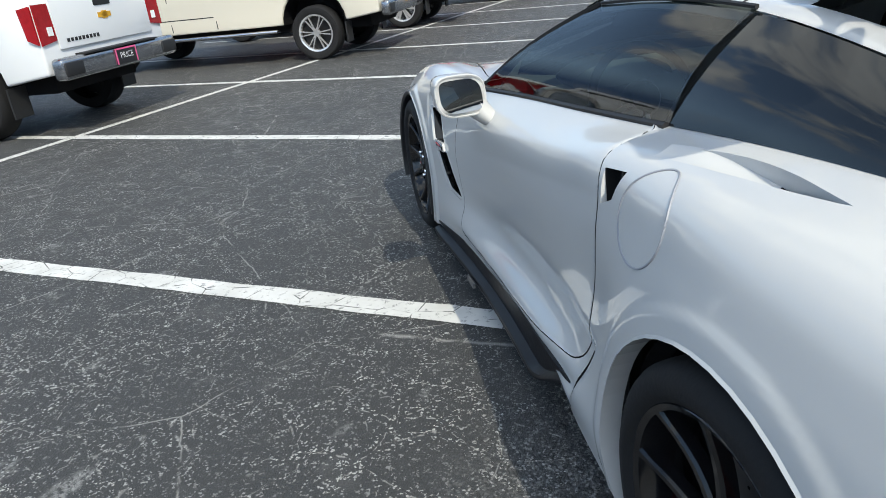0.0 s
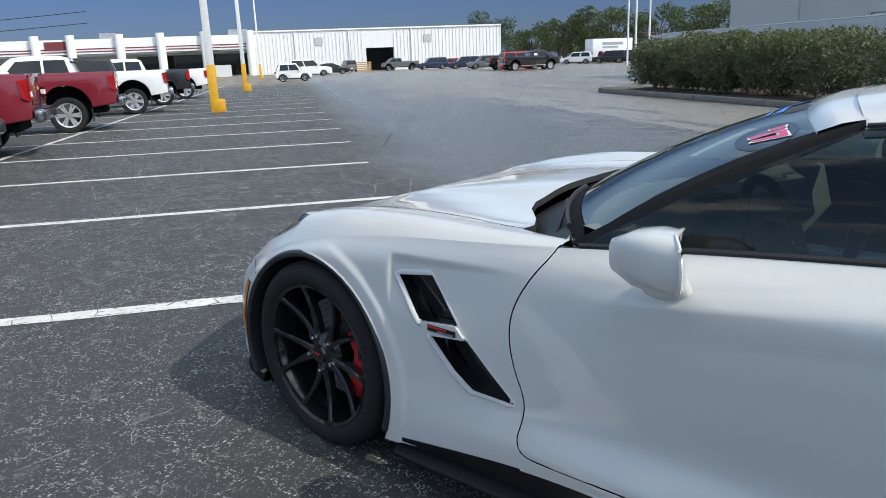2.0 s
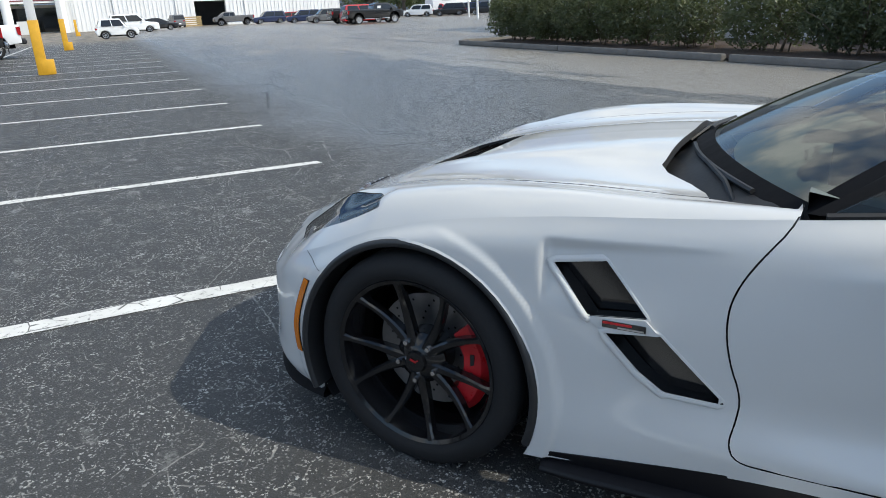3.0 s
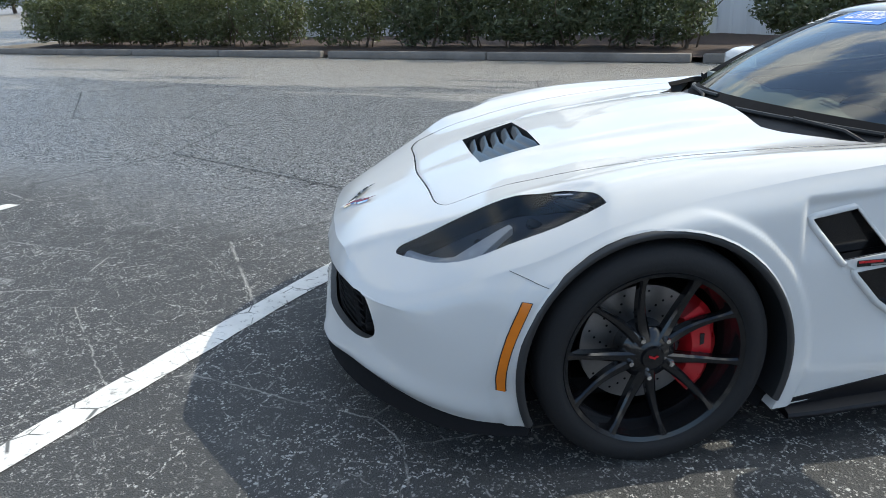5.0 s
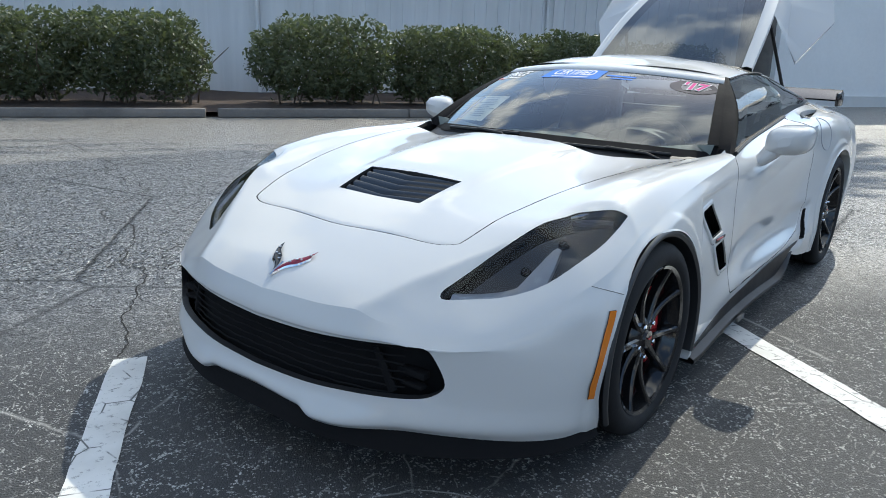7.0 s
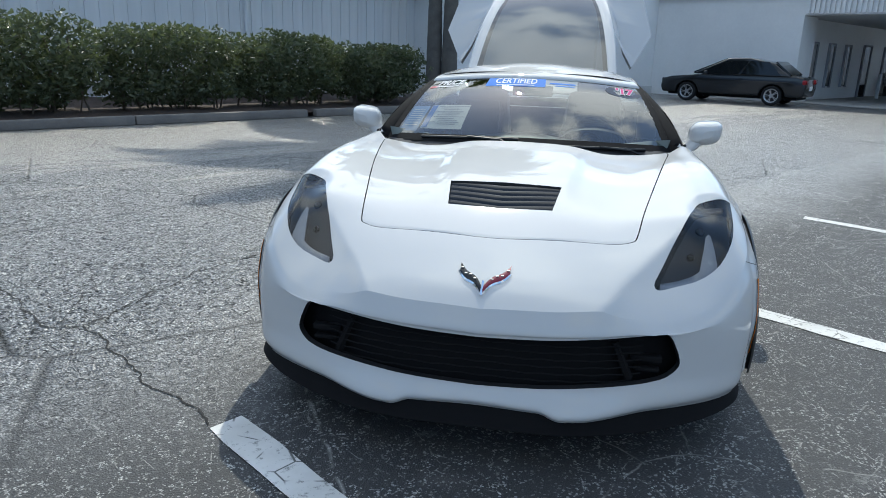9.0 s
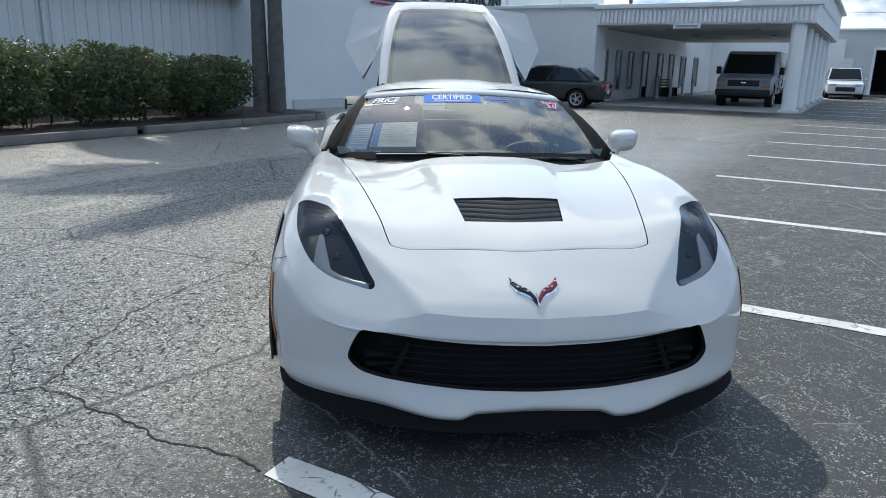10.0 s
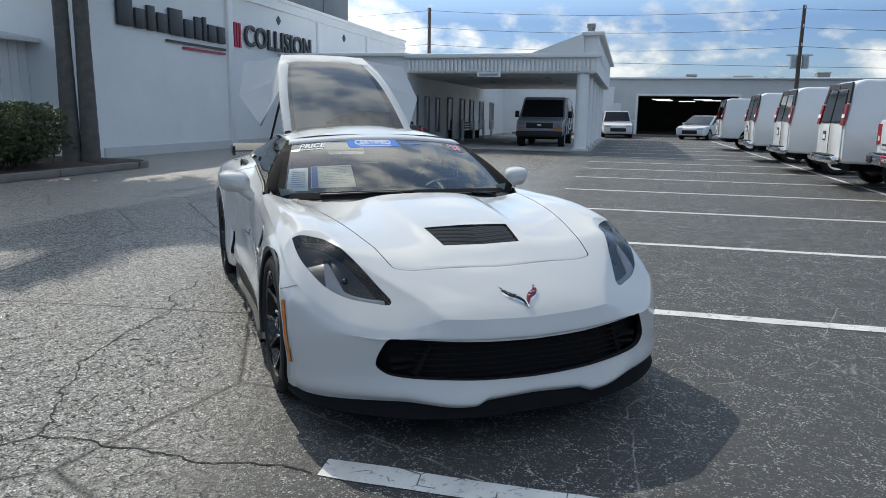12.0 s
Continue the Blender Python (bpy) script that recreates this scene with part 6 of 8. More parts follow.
# ---- wheels ----
def road_wheel(name, radius, width, rim_r, label):
    """Tyre, ten-spoke rim, drilled disc and caliper; local x points outwards, outer face near x = 0."""
    root = new(name)
    tagged(root, label)
    w = width
    prof = [(rim_r - 0.004, -0.012), (rim_r + 0.010, 0.0), (rim_r + 0.022, 0.006), (radius - 0.030, 0.004), (radius - 0.012, -0.008), (radius - 0.003, -0.022), (radius, -0.045)]
    grooves = [0.16, 0.36, 0.62, 0.84]
    for gq in grooves:
        x = -0.03 - (w - 0.06) * gq
        prof += [(radius, x + 0.006), (radius - 0.008, x + 0.005), (radius - 0.008, x - 0.005), (radius, x - 0.006)]
    prof += [(radius, -w + 0.045), (radius - 0.012, -w + 0.01), (radius - 0.03, -w), (rim_r, -w + 0.01)]
    part("tyre", Geo().lathe(prof, None, 72), M_RUBBER, root, "low-profile black tyre", smooth=35)
    rim = part("rim", Geo().lathe([(rim_r - 0.003, -w + 0.02), (rim_r - 0.030, -0.16), (rim_r - 0.028, -0.05), (rim_r - 0.016, -0.028), (rim_r - 0.012, -0.010), (rim_r, -0.004), (rim_r + 0.005, -0.010)], None, 72), M_RIM, root, "gloss black ten-spoke alloy rim", smooth=40)
    gs = Geo()
    for k in range(5):
        for sd in (-1, 1):
            a0, a1 = radians(72 * k + 62 + sd * 9), radians(72 * k + 62 + sd * 18.2)
            g = Geo()
            rows = []
            for i in range(9):
                t = i / 8
                r = 0.045 + (rim_r - 0.008 - 0.045) * t
                a = a0 + (a1 - a0) * t ** 0.8
                wd = 0.0165 - 0.0095 * t + 0.008 * max(0, t - 0.86) / 0.14
                xc = -0.034 - 0.014 * math.sin(math.pi * t) + 0.026 * t
                er, et = Vector((0, math.cos(a), math.sin(a))), Vector((0, -math.sin(a), math.cos(a)))
                c = er * r + Vector((xc, 0, 0))
                rows.append([c - et * wd + Vector((-0.030, 0, 0)), c - et * wd + Vector((-0.006, 0, 0)), c - et * wd * 0.55, c + et * wd * 0.55 , c + et * wd + Vector((-0.006, 0, 0)), c + et * wd + Vector((-0.030, 0, 0))])
            g.grid(rows)
            part("spoke", g, M_RIM, rim, smooth=30)
    part("hub", Geo().lathe([(0.0, -0.020), (0.030, -0.021), (0.034, -0.030), (0.066, -0.042), (0.080, -0.060), (0.080, -0.12)], None, 40), M_RIM, rim, smooth=35)
    part("hub_badge", Geo().box((-0.0175, 0.006, 0.003), (0.002, 0.020, 0.006), pose(0, 0, 0, 20, 0, 0)).box((-0.0175, -0.006, 0.003), (0.002, 0.016, 0.004), pose(0, 0, 0, -20, 0, 0)), M_RED, rim)
    for k in range(5):
        a = radians(72 * k + 60)
        part("lug_nut", Geo().lathe([(0.0, -0.028), (0.007, -0.028), (0.0095, -0.034), (0.0095, -0.058)], Matrix.Translation((0.006, 0.062 * math.cos(a), 0.062 * math.sin(a))), 8), M_CHROME, rim, smooth=30)
    disc = part("brake_disc", Geo().lathe([(0.070, -0.120), (0.085, -0.118), (0.178, -0.118), (0.178, -0.145), (0.085, -0.145)], None, 56), M_STEEL, root, "drilled steel brake disc", smooth=35)
    gh = Geo()
    for k in range(14):
        for j in range(4):
            a, r = math.tau * k / 14 + 0.11 * j, 0.10 + 0.02 * j
            gh.lathe([(0.0, -0.1165), (0.004, -0.1165)], Matrix.Translation((0, r * math.cos(a), r * math.sin(a))), 6)
    tagged(part("disc_drilling", gh, M_VOID, disc), kind="stuff")
    gc = Geo()
    arc0, arc1 = radians(140), radians(228)
    rows = []
    for i in range(13):
        a = arc0 + (arc1 - arc0) * i / 12
        bul = 0.006 * abs(math.sin(i / 12 * math.pi * 3))
        rows.append([(-0.145, 0.205 * math.cos(a), 0.205 * math.sin(a)), (-0.085, (0.205 + bul) * math.cos(a), (0.205 + bul) * math.sin(a)), (-0.072 + bul, 0.190 * math.cos(a), 0.190 * math.sin(a)), (-0.074 + bul, 0.135 * math.cos(a), 0.135 * math.sin(a)), (-0.10, 0.120 * math.cos(a), 0.120 * math.sin(a)), (-0.145, 0.120 * math.cos(a), 0.120 * math.sin(a))])
    gc.grid(rows, closed=True)
    n0 = len(rows)
    gc.f += [tuple(range(6)), tuple((n0 - 1) * 6 + i for i in range(6))[::-1]]
    cal = part("brake_caliper", gc, M_RED, root, "red painted brake caliper", smooth=40)
    part("caliper_bar", Geo().box((-0.070, -0.162, 0.0), (0.004, 0.012, 0.07)), M_BLACK, cal)
    return root


wf = road_wheel("front_wheel", 0.333, 0.285, 0.257, "black front wheel with red brake caliper")
wr = road_wheel("rear_wheel", 0.342, 0.335, 0.268, "black rear wheel with red brake caliper")
for src, y, x in ((wf, 0.0, 0.945), (wr, -2.71, 0.972)):
    r = 0.333 if src is wf else 0.342
    cp = copy_thing(src, pose(x, y, r))
    cp.parent = car
    src.matrix_basis = Matrix.Translation((-x, y, r)) @ Matrix.Diagonal((-1, 1, 1, 1))
    src.parent = car

# ---- windscreen stickers ----
part("screen_header", Geo().grid([[screen(-0.985 + 1.97 * i / 24, r, l) for i in range(25)] for r, l in ((0.862, 0.000), (0.868, 0.007), (0.94, 0.009), (1.01, 0.003))], flip=False), M_PAINT, car, smooth=60)


def on_screen(geo, c0, r0, sc, lift=0.004):
    geo.v = [tuple(screen(c0 - p[0] * sc / 0.66, r0 + p[1] * sc / 0.86, lift + p[2])) for p in geo.v]
    return geo


def plate(w, h, nx=12, ny=4):
    return Geo().grid([[(-w / 2 + w * i / nx, -h / 2 + h * j / ny, 0) for i in range(nx + 1)] for j in range(ny + 1)], flip=True)


st = part("banner_sticker", on_screen(plate(0.345, 0.135), 0.14, 0.778, 1.0, 0.0012), M_BLUEP, car, "blue windscreen banner lettered CERTIFIED")
tx = text_geo("CERTIFIED", 0.060, 0.0, bold=0.0012)
tx.v = [(p[0] * 0.90, p[1] * 1.95 + 0.014, p[2]) for p in tx.v]
part("banner_letters", on_screen(tx, 0.14, 0.778, 1.0, 0.0024), M_WHITEP, st)
part("banner_small_print", on_screen(plate(0.22, 0.010), 0.14, 0.722, 1.0, 0.0024), M_WHITEP, st)
part("banner_logo", on_screen(plate(0.15, 0.022), -0.27, 0.775, 1.0, 0.0012), M_BLUEP, st)
part("banner_logo", on_screen(plate(0.11, 0.014), -0.29, 0.735, 1.0, 0.0012), M_BLUEP, st)
tx = text_geo("PRICE", 0.062, 0.0, font_shear=0.25, bold=0.002)
tx.v = [(p[0], p[1] * 1.8, p[2]) for p in tx.v]
pr = part("price_sticker", on_screen(tx, 0.755, 0.782, 1.0, 0.0014), M_WHITEP, car, "white windscreen lettering PRICE over a red stripe")
part("price_small_print", on_screen(plate(0.15, 0.014), 0.765, 0.708, 1.0, 0.0014), M_WHITEP, pr)
part("price_stripe", on_screen(plate(0.05, 0.030), 0.90, 0.708, 1.0, 0.0012), M_RED, pr)
oval = Geo()
oval.add([(0.105 * math.cos(math.tau * i / 40), 0.085 * math.sin(math.tau * i / 40), 0) for i in range(40)], [tuple(range(40))])
tx = text_geo("'17", 0.085, 0.0, font_shear=0.2, bold=0.003)
tx.v = [(p[0], p[1] * 1.45, p[2]) for p in tx.v]
yr = part("year_sticker", on_screen(tx, -0.80, 0.735, 1.0, 0.0036), M_PINKP, car, "pink windscreen year numeral with white edges")
tx = text_geo("'17", 0.085, 0.0, font_shear=0.2, bold=0.007)
tx.v = [(p[0], p[1] * 1.45, p[2]) for p in tx.v]
part("year_patch", on_screen(oval, -0.80, 0.735, 1.0, 0.0012), M_FILM, yr)
part("year_outline", on_screen(tx, -0.80, 0.735, 1.0, 0.0024), M_WHITEP, yr)
ws = part("window_sheet", on_screen(plate(0.215, 0.255, 6, 6), 0.60, 0.265, 1.0, -0.006), M_WHITEP, car, "white printed price sheet inside the windscreen")
for i in range(11):
    part("print_line", on_screen(plate(0.10 if i % 3 else 0.17, 0.006, 4, 1), 0.57 + 0.03 * (i % 2), 0.385 - 0.022 * i, 1.0, -0.0035), M_GREYP, ws)
part("sheet_stripe", on_screen(plate(0.030, 0.235, 2, 6), 0.735, 0.265, 1.0, -0.0035), M_BLUEP, ws)
part("side_sheet", on_screen(plate(0.10, 0.27, 4, 6), 0.86, 0.245, 1.0, -0.006), plain("light_blue_print", (0.22, 0.36, 0.62), 0.5), ws, "light blue information sheet")
for i in range(8):
    part("print_line", on_screen(plate(0.07, 0.007, 4, 1), 0.86, 0.35 - 0.028 * i, 1.0, -0.0035), M_WHITEP, ws)

# ---- buildings ----
def wall_box(name, v0, v1, u0, u1, z0, z1, material, parent=None, bevel=0.0, label=""):
    return part(name, Geo().box(((v0 + v1) / 2, (u0 + u1) / 2, (z0 + z1) / 2), (abs(v1 - v0), abs(u1 - u0), z1 - z0)), material, parent, label, bevel=bevel)


def ribbed(g, v0, v1, u, z0, z1, pitch=0.30, depth=0.035, rib=0.05):
    """Vertical ribs on a wall that faces +u."""
    n = int(abs(v1 - v0) / pitch)
    for i in range(n + 1):
        x = min(v0, v1) + i * pitch
        g.box((x, u + depth / 2, (z0 + z1) / 2), (rib, depth, z1 - z0), taper=(1, 1))
    return g


# long steel shed behind the hedge
shed = thing("steel_shed", lot(0, 0), "long white ribbed steel building behind the hedge", "building", kind="structure")
wall_box("wall", -14.0, 6.0, -15.0, -14.7, 0.0, 3.1, M_SIDING, shed)
part("siding_rib", ribbed(Geo(), -14.0, 6.0, -14.7, 0.1, 3.1), M_SIDING, shed)
g = Geo()
g.grid([[(v, -14.35, 3.12), (v, -26.0, 5.2)] for v in (-14.1, 6.1)], flip=False)
g.grid([[(v, -14.35, 3.04), (v, -14.35, 3.12)] for v in (-14.1, 6.1)], flip=False)
g.grid([[(v, -14.35, 3.04), (v, -15.0, 3.10)] for v in (-14.1, 6.1)], flip=True)
part("roof", g, M_ROOFM, shed)
part("gutter", Geo().box((-4.0, -14.30, 3.05), (20.2, 0.14, 0.12)), M_SIDING, shed, bevel=0.03)
for v in (-13.6, -6.9, 0.2):
    part("downpipe", Geo().tube([(v, -14.35, 3.0), (v, -14.6, 2.8), (v, -14.62, 0.1)], 0.05), M_SIDING, shed, smooth=40)
# white block with the raised sign, corner at the palms
block = thing("body_shop", lot(0, 0), "tall white painted block building with raised sign letters", "building", kind="structure")
wall_box("wall", -40.0, -12.5, -30.0, -12.87, 0.0, 5.6, M_WALL, block)
part("coping", Geo().box((-26.25, -21.4, 5.66), (27.7, 17.2, 0.14)), M_WALL, block, bevel=0.03)
part("ledge", Geo().box((-26.45, -12.83, 5.28), (27.1, 0.1, 0.10)), M_WALL, block, bevel=0.02)
for v in (-19.45, -26.95, -33.2):
    part("pilaster", Geo().box((v, -12.82, 2.62), (0.34, 0.12, 5.22)), M_WALL, block, bevel=0.015)
for v in (-16.4, -23.2, -30.0):
    part("wall_anchor", Geo().box((0, 0, 0), (0.24, 0.05, 0.24), pose(v, -12.85, 4.85, 0, 45, 0)), M_SIGNG, block)
part("base_course", Geo().box((-26.45, -12.84, 0.14), (27.1, 0.07, 0.28)), M_WALL2, block)
# raised sign: brand part as plain bars, then the trade word
sign = thing("wall_sign", lot(0, 0), "charcoal raised sign letters with crimson bars on the white wall", "sign")
x = -13.7
for wdt, h, zz in ((0.62, 0.78, 3.98), (0.42, 0.55, 3.86), (0.34, 0.70, 3.93), (0.46, 0.55, 3.86), (0.66, 0.78, 3.96), (0.44, 0.55, 3.84), (0.34, 0.70, 3.91), (0.18, 0.75, 3.93), (0.46, 0.55, 3.83), (0.44, 0.55, 3.83)):
    part("brand_bar", Geo().box((x - wdt / 2, -12.80, zz), (wdt, 0.09, h)), M_SIGNG, sign, bevel=0.02)
    x -= wdt + 0.115
part("underline_bar", Geo().box((-17.5, -12.82, 3.38), (3.3, 0.05, 0.07)), M_SIGNG, sign)
part("underline_bar", Geo().box((-17.9, -12.82, 3.24), (2.4, 0.05, 0.06)), M_SIGNR, sign)
for i in range(3):
    part("slash_bar", Geo().box((-19.78 - 0.17 * i, -12.81, 3.96), (0.10, 0.06, 0.84)), M_SIGNR, sign)
gtx = text_geo("COLLISION", 1.06, 0.09, bold=0.012)
xs = [p[0] for p in gtx.v]
sx = 5.6 / (max(xs) - min(xs))
gtx.v = [(-23.25 - p[0] * sx, -12.80 + p[2], 3.97 + p[1]) for p in gtx.v]
part("sign_letters", gtx, M_SIGNG, sign)
# rooftop duct
duct = thing("rooftop_duct", lot(-31.5, -16.0, 5.73), "weathered grey steel rooftop air duct", "air duct")
part("casing", Geo().prism([(-3.2, 0), (3.4, 0), (3.4, 0.9), (1.7, 1.9), (-3.2, 1.9)], 3.0, pose(0, 1.5, 0, 90, 0, 0)), M_HVAC, duct, bevel=0.03)
part("panel", Geo().box((-1.0, 1.53, 1.0), (2.4, 0.05, 1.4)), M_HVAC, duct, bevel=0.02)
part("vent_pipe", Geo().tube([(-3.9, 0.8, 0), (-3.9, 0.8, 1.1)], 0.12, 10), M_GALV, duct, smooth=40)

# wing and drive-through canopy
wing = thing("service_wing", lot(0, 0), "white single-storey service wing with drive-through canopy", "building", kind="structure")
wall_box("wall", -24.5, -23.25, -12.86, -7.5, 0.0, 3.45, M_WALL, wing)
wall_box("wall", -48.0, -24.5, -12.86, -7.9, 0.0, 3.45, M_WALL, wing)
wall_box("wall", -48.3, -47.9, -7.9, -0.2, 0.0, 3.3, M_WALL, wing)
part("coping", Geo().box((-35.7, -10.2, 3.52), (25.2, 5.5, 0.14)), M_WALL, wing, bevel=0.03)
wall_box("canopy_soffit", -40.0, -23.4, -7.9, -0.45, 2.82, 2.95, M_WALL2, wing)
wall_box("canopy_roof", -40.2, -23.3, -7.9, -0.35, 3.40, 3.52, M_WALL, wing)
wall_box("fascia", -23.40, -23.25, -7.5, -0.35, 2.85, 3.40, M_WALL, wing)
wall_box("fascia", -40.0, -23.4, -0.50, -0.35, 2.85, 3.40, M_WALL, wing)
part("cornice", Geo().box((-23.22, -3.9, 3.46), (0.26, 7.4, 0.16)), M_WALL, wing, bevel=0.03)
for i in range(46):
    part("fascia_slat", Geo().box((-23.21, -7.40 + i * 0.153, 3.10), (0.07, 0.085, 0.42)), M_WALL, wing)
for v in (-23.55, -26.5, -29.5, -32.5, -35.5, -38.5):
    part("column", Geo().tube([(v, -0.85, 0.0), (v, -0.85, 2.84)], 0.23, 20), M_WALL, wing, smooth=40)
    part("column_base", Geo().box((v, -0.85, 0.06), (0.6, 0.6, 0.12)), M_WALL2, wing, bevel=0.02)
# gabled parapet over the column row
part("gable", Geo().prism([(0, 0), (17, 0), (17, 0.75), (0.0, 0.75)], 0.5, Matrix.Translation((-40.2, -0.35, 3.40)) @ pose(0, 0, 0, 90, 0, 0)), M_WALL, wing, bevel=0.02)
part("gable_cap", Geo().box((-31.7, -0.55, 4.20), (17.3, 0.8, 0.14)), M_WALL, wing, bevel=0.03)
part("gable_slope", Geo().prism([(-2.2, 0), (0, 0), (0, 0.8)], 0.5, Matrix.Translation((-23.6, -0.85, 3.42)) @ pose(0, 0, 0, 90, 0, 90)), M_WALL, wing)
part("roof_vent", Geo().tube([(-24.6, -0.7, 4.2), (-24.6, -0.7, 4.55)], 0.13, 10).box((-24.6, -0.7, 4.62), (0.3, 0.3, 0.16)), M_HVAC, wing, smooth=40)
part("canopy_sign", Geo().box((-23.17, -4.3, 2.78), (0.05, 0.9, 0.16)), M_WHITEP, wing)
part("canopy_lettering", Geo().box((-23.13, -4.3, 2.78), (0.02, 0.7, 0.06)), M_GREYP, wing)
for v in (-26.0, -31.0):
    for u in (-2.4, -5.6):
        part("downlight", Geo().tube([(v, u, 2.78), (v, u, 2.83)], 0.12, 12), M_GREYP, wing)
for i, (v, w, z0, z1) in enumerate(((-25.6, 0.55, 0.5, 2.0), (-27.4, 0.55, 0.5, 2.0), (-29.2, 0.55, 0.5, 2.0), (-31.6, 0.9, 0.02, 2.05), (-34.4, 0.9, 0.02, 2.05), (-36.8, 0.9, 0.02, 2.05), (-39.6, 1.1, 0.4, 2.0), (-43.0, 1.1, 0.4, 2.0))):
    nm = "window" if z0 > 0.1 else "door"
    wnd = part(nm, Geo().box((v, -7.88, (z0 + z1) / 2), (w, 0.08, z1 - z0)), M_DARKGLASS, wing, "dark glazed " + nm)
    for sv in (-1, 1):
        part("frame", Geo().box((v + sv * w / 2, -7.86, (z0 + z1) / 2), (0.07, 0.1, z1 - z0 + 0.1)), M_GREYP, wnd)
    part("frame", Geo().box((v, -7.86, z1 + 0.03), (w, 0.1, 0.07)), M_GREYP, wnd)
for v in (-30.4, -33.0, -35.6, -38.0):
    post = tagged(part("bollard", Geo().tube([(0, 0, 0), (0, 0, 1.0)], 0.07, 10), M_POLE, m=lot(v, -6.9), smooth=40), "white steel bollard by the service doors", "bollard", "bollards")
bench = thing("bench", lot(-34.2, -7.2), "dark slatted bench against the service wall", "bench")
for i in range(4):
    part("seat_slat", Geo().box((0, 0.12 * i - 0.2, 0.45), (1.9, 0.09, 0.04)), M_BLACK, bench)
for i in range(3):
    part("back_slat", Geo().box((0, -0.30, 0.58 + 0.13 * i), (1.9, 0.04, 0.09)), M_BLACK, bench)
for sx in (-0.8, 0.0, 0.8):
    part("leg", Geo().box((sx, -0.05, 0.215), (0.06, 0.45, 0.43)), M_BLACK, bench)
part("canopy_pad", Geo().box((-31.8, -4.1, 0.02), (17.2, 7.3, 0.04)), M_CONC, wing, bevel=0.01)

# garage building across the end
gar = thing("service_garage", lot(0, 0), "long white garage building with a wide open bay", "building", kind="structure")
wall_box("wall", -49.0, -48.35, -14.0, 1.4, 0.0, 3.85, M_WALL2, gar)
wall_box("wall", -49.0, -48.35, 8.0, 60.0, 0.0, 3.85, M_WALL2, gar)
wall_box("lintel", -49.0, -48.35, 1.4, 8.0, 2.70, 3.85, M_WALL2, gar)
part("coping", Geo().box((-48.6, 23.0, 3.9), (0.9, 74.2, 0.12)), M_WALL, gar, bevel=0.03)
wall_box("roof", -70.0, -48.9, -14.0, 60.0, 3.6, 3.75, M_WALL2, gar)
# back, sides and floor of the bay coloured dark for its indoor shade
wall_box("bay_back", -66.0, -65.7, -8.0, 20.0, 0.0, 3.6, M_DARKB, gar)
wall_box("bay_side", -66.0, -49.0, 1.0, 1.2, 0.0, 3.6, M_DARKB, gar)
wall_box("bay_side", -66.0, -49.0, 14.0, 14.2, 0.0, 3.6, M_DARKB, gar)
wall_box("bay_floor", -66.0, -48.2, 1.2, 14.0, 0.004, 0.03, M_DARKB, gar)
part("bay_frame", Geo().box((-48.32, 1.36, 1.38), (0.12, 0.16, 2.76)).box((-48.32, 8.04, 1.38), (0.12, 0.16, 2.76)).box((-48.32, 4.7, 2.78), (0.12, 6.8, 0.14)), M_WALL, gar)
m_tube = Mat("lit_tube", (0.9, 0.9, 0.9), 0.5, Emission_Strength=0.9)
m_tube.b.inputs["Emission Color"].default_value = (0.9, 0.95, 1, 1)
for v, u in ((-54, 3.2), (-54, 6.2), (-58, 3.6), (-61, 5.6), (-57, 7.2)):
    part("tube_light", Geo().box((v, u, 2.60), (0.12, 1.3, 0.06)), m_tube.m, gar)
for u, w, h in ((5.0, 0.7, 0.45), (8.4, 1.2, 0.35), (13.5, 0.8, 0.6), (18.6, 0.9, 0.5)):
    hv = thing("rooftop_unit", lot(-51.0, u, 3.75), "grey rooftop air unit on the garage", "air unit", "rooftop units")
    part("casing", Geo().box((0, 0, h / 2), (0.9, w, h)), M_HVAC, hv, bevel=0.03)
    part("cap", Geo().box((0, 0, h + 0.05), (1.0, w * 1.1, 0.1)), M_GALV, hv, bevel=0.02)
part("service_door", Geo().box((-48.30, -0.9, 1.1), (0.08, 2.4, 2.2)), M_WALL, gar, "white panelled service door")
part("apron_kerb", Geo().box((-46.6, 4.0, 0.06), (0.3, 22, 0.12)), M_CURB, gar, bevel=0.02)

# chain-link fence with pale slats, and the grey building behind
fence = thing("slatted_fence", lot(0, 0), "chain-link fence filled with pale diagonal slats", "fence", kind="structure")
rows = []
g = Geo()
for i in range(150):
    v = 6.2 + i * 0.125
    g.add([(v, -14.5, 0.1), (v + 0.095, -14.5, 0.1), (v + 0.095 + 1.0, -14.5, 1.98), (v + 1.0, -14.5, 1.98)], [(0, 1, 2, 3)])
for i in range(150):
    v = 7.2 + i * 0.125
    g.add([(v, -14.53, 0.1), (v + 0.095, -14.53, 0.1), (v + 0.095 - 1.0, -14.53, 1.98), (v - 1.0, -14.53, 1.98)], [(0, 1, 2, 3)])
fs = part("slat_weave", g, M_ROOFM, fence)
tagged(fs, kind="stuff")
for i in range(8):
    part("fence_post", Geo().tube([(6.2 + i * 2.7, -14.6, 0), (6.2 + i * 2.7, -14.6, 2.05)], 0.035), M_GALV, fence, smooth=40)
part("top_rail", Geo().tube([(6.2, -14.56, 2.0), (25.1, -14.56, 2.0)], 0.025), M_GALV, fence, smooth=40)
greyb = thing("grey_warehouse", lot(0, 0), "plain grey panelled warehouse behind the fence", "building", kind="structure")
wall_box("wall", 9.0, 31.7, -42.0, -22.0, 0.0, 7.5, M_GREYB, greyb)
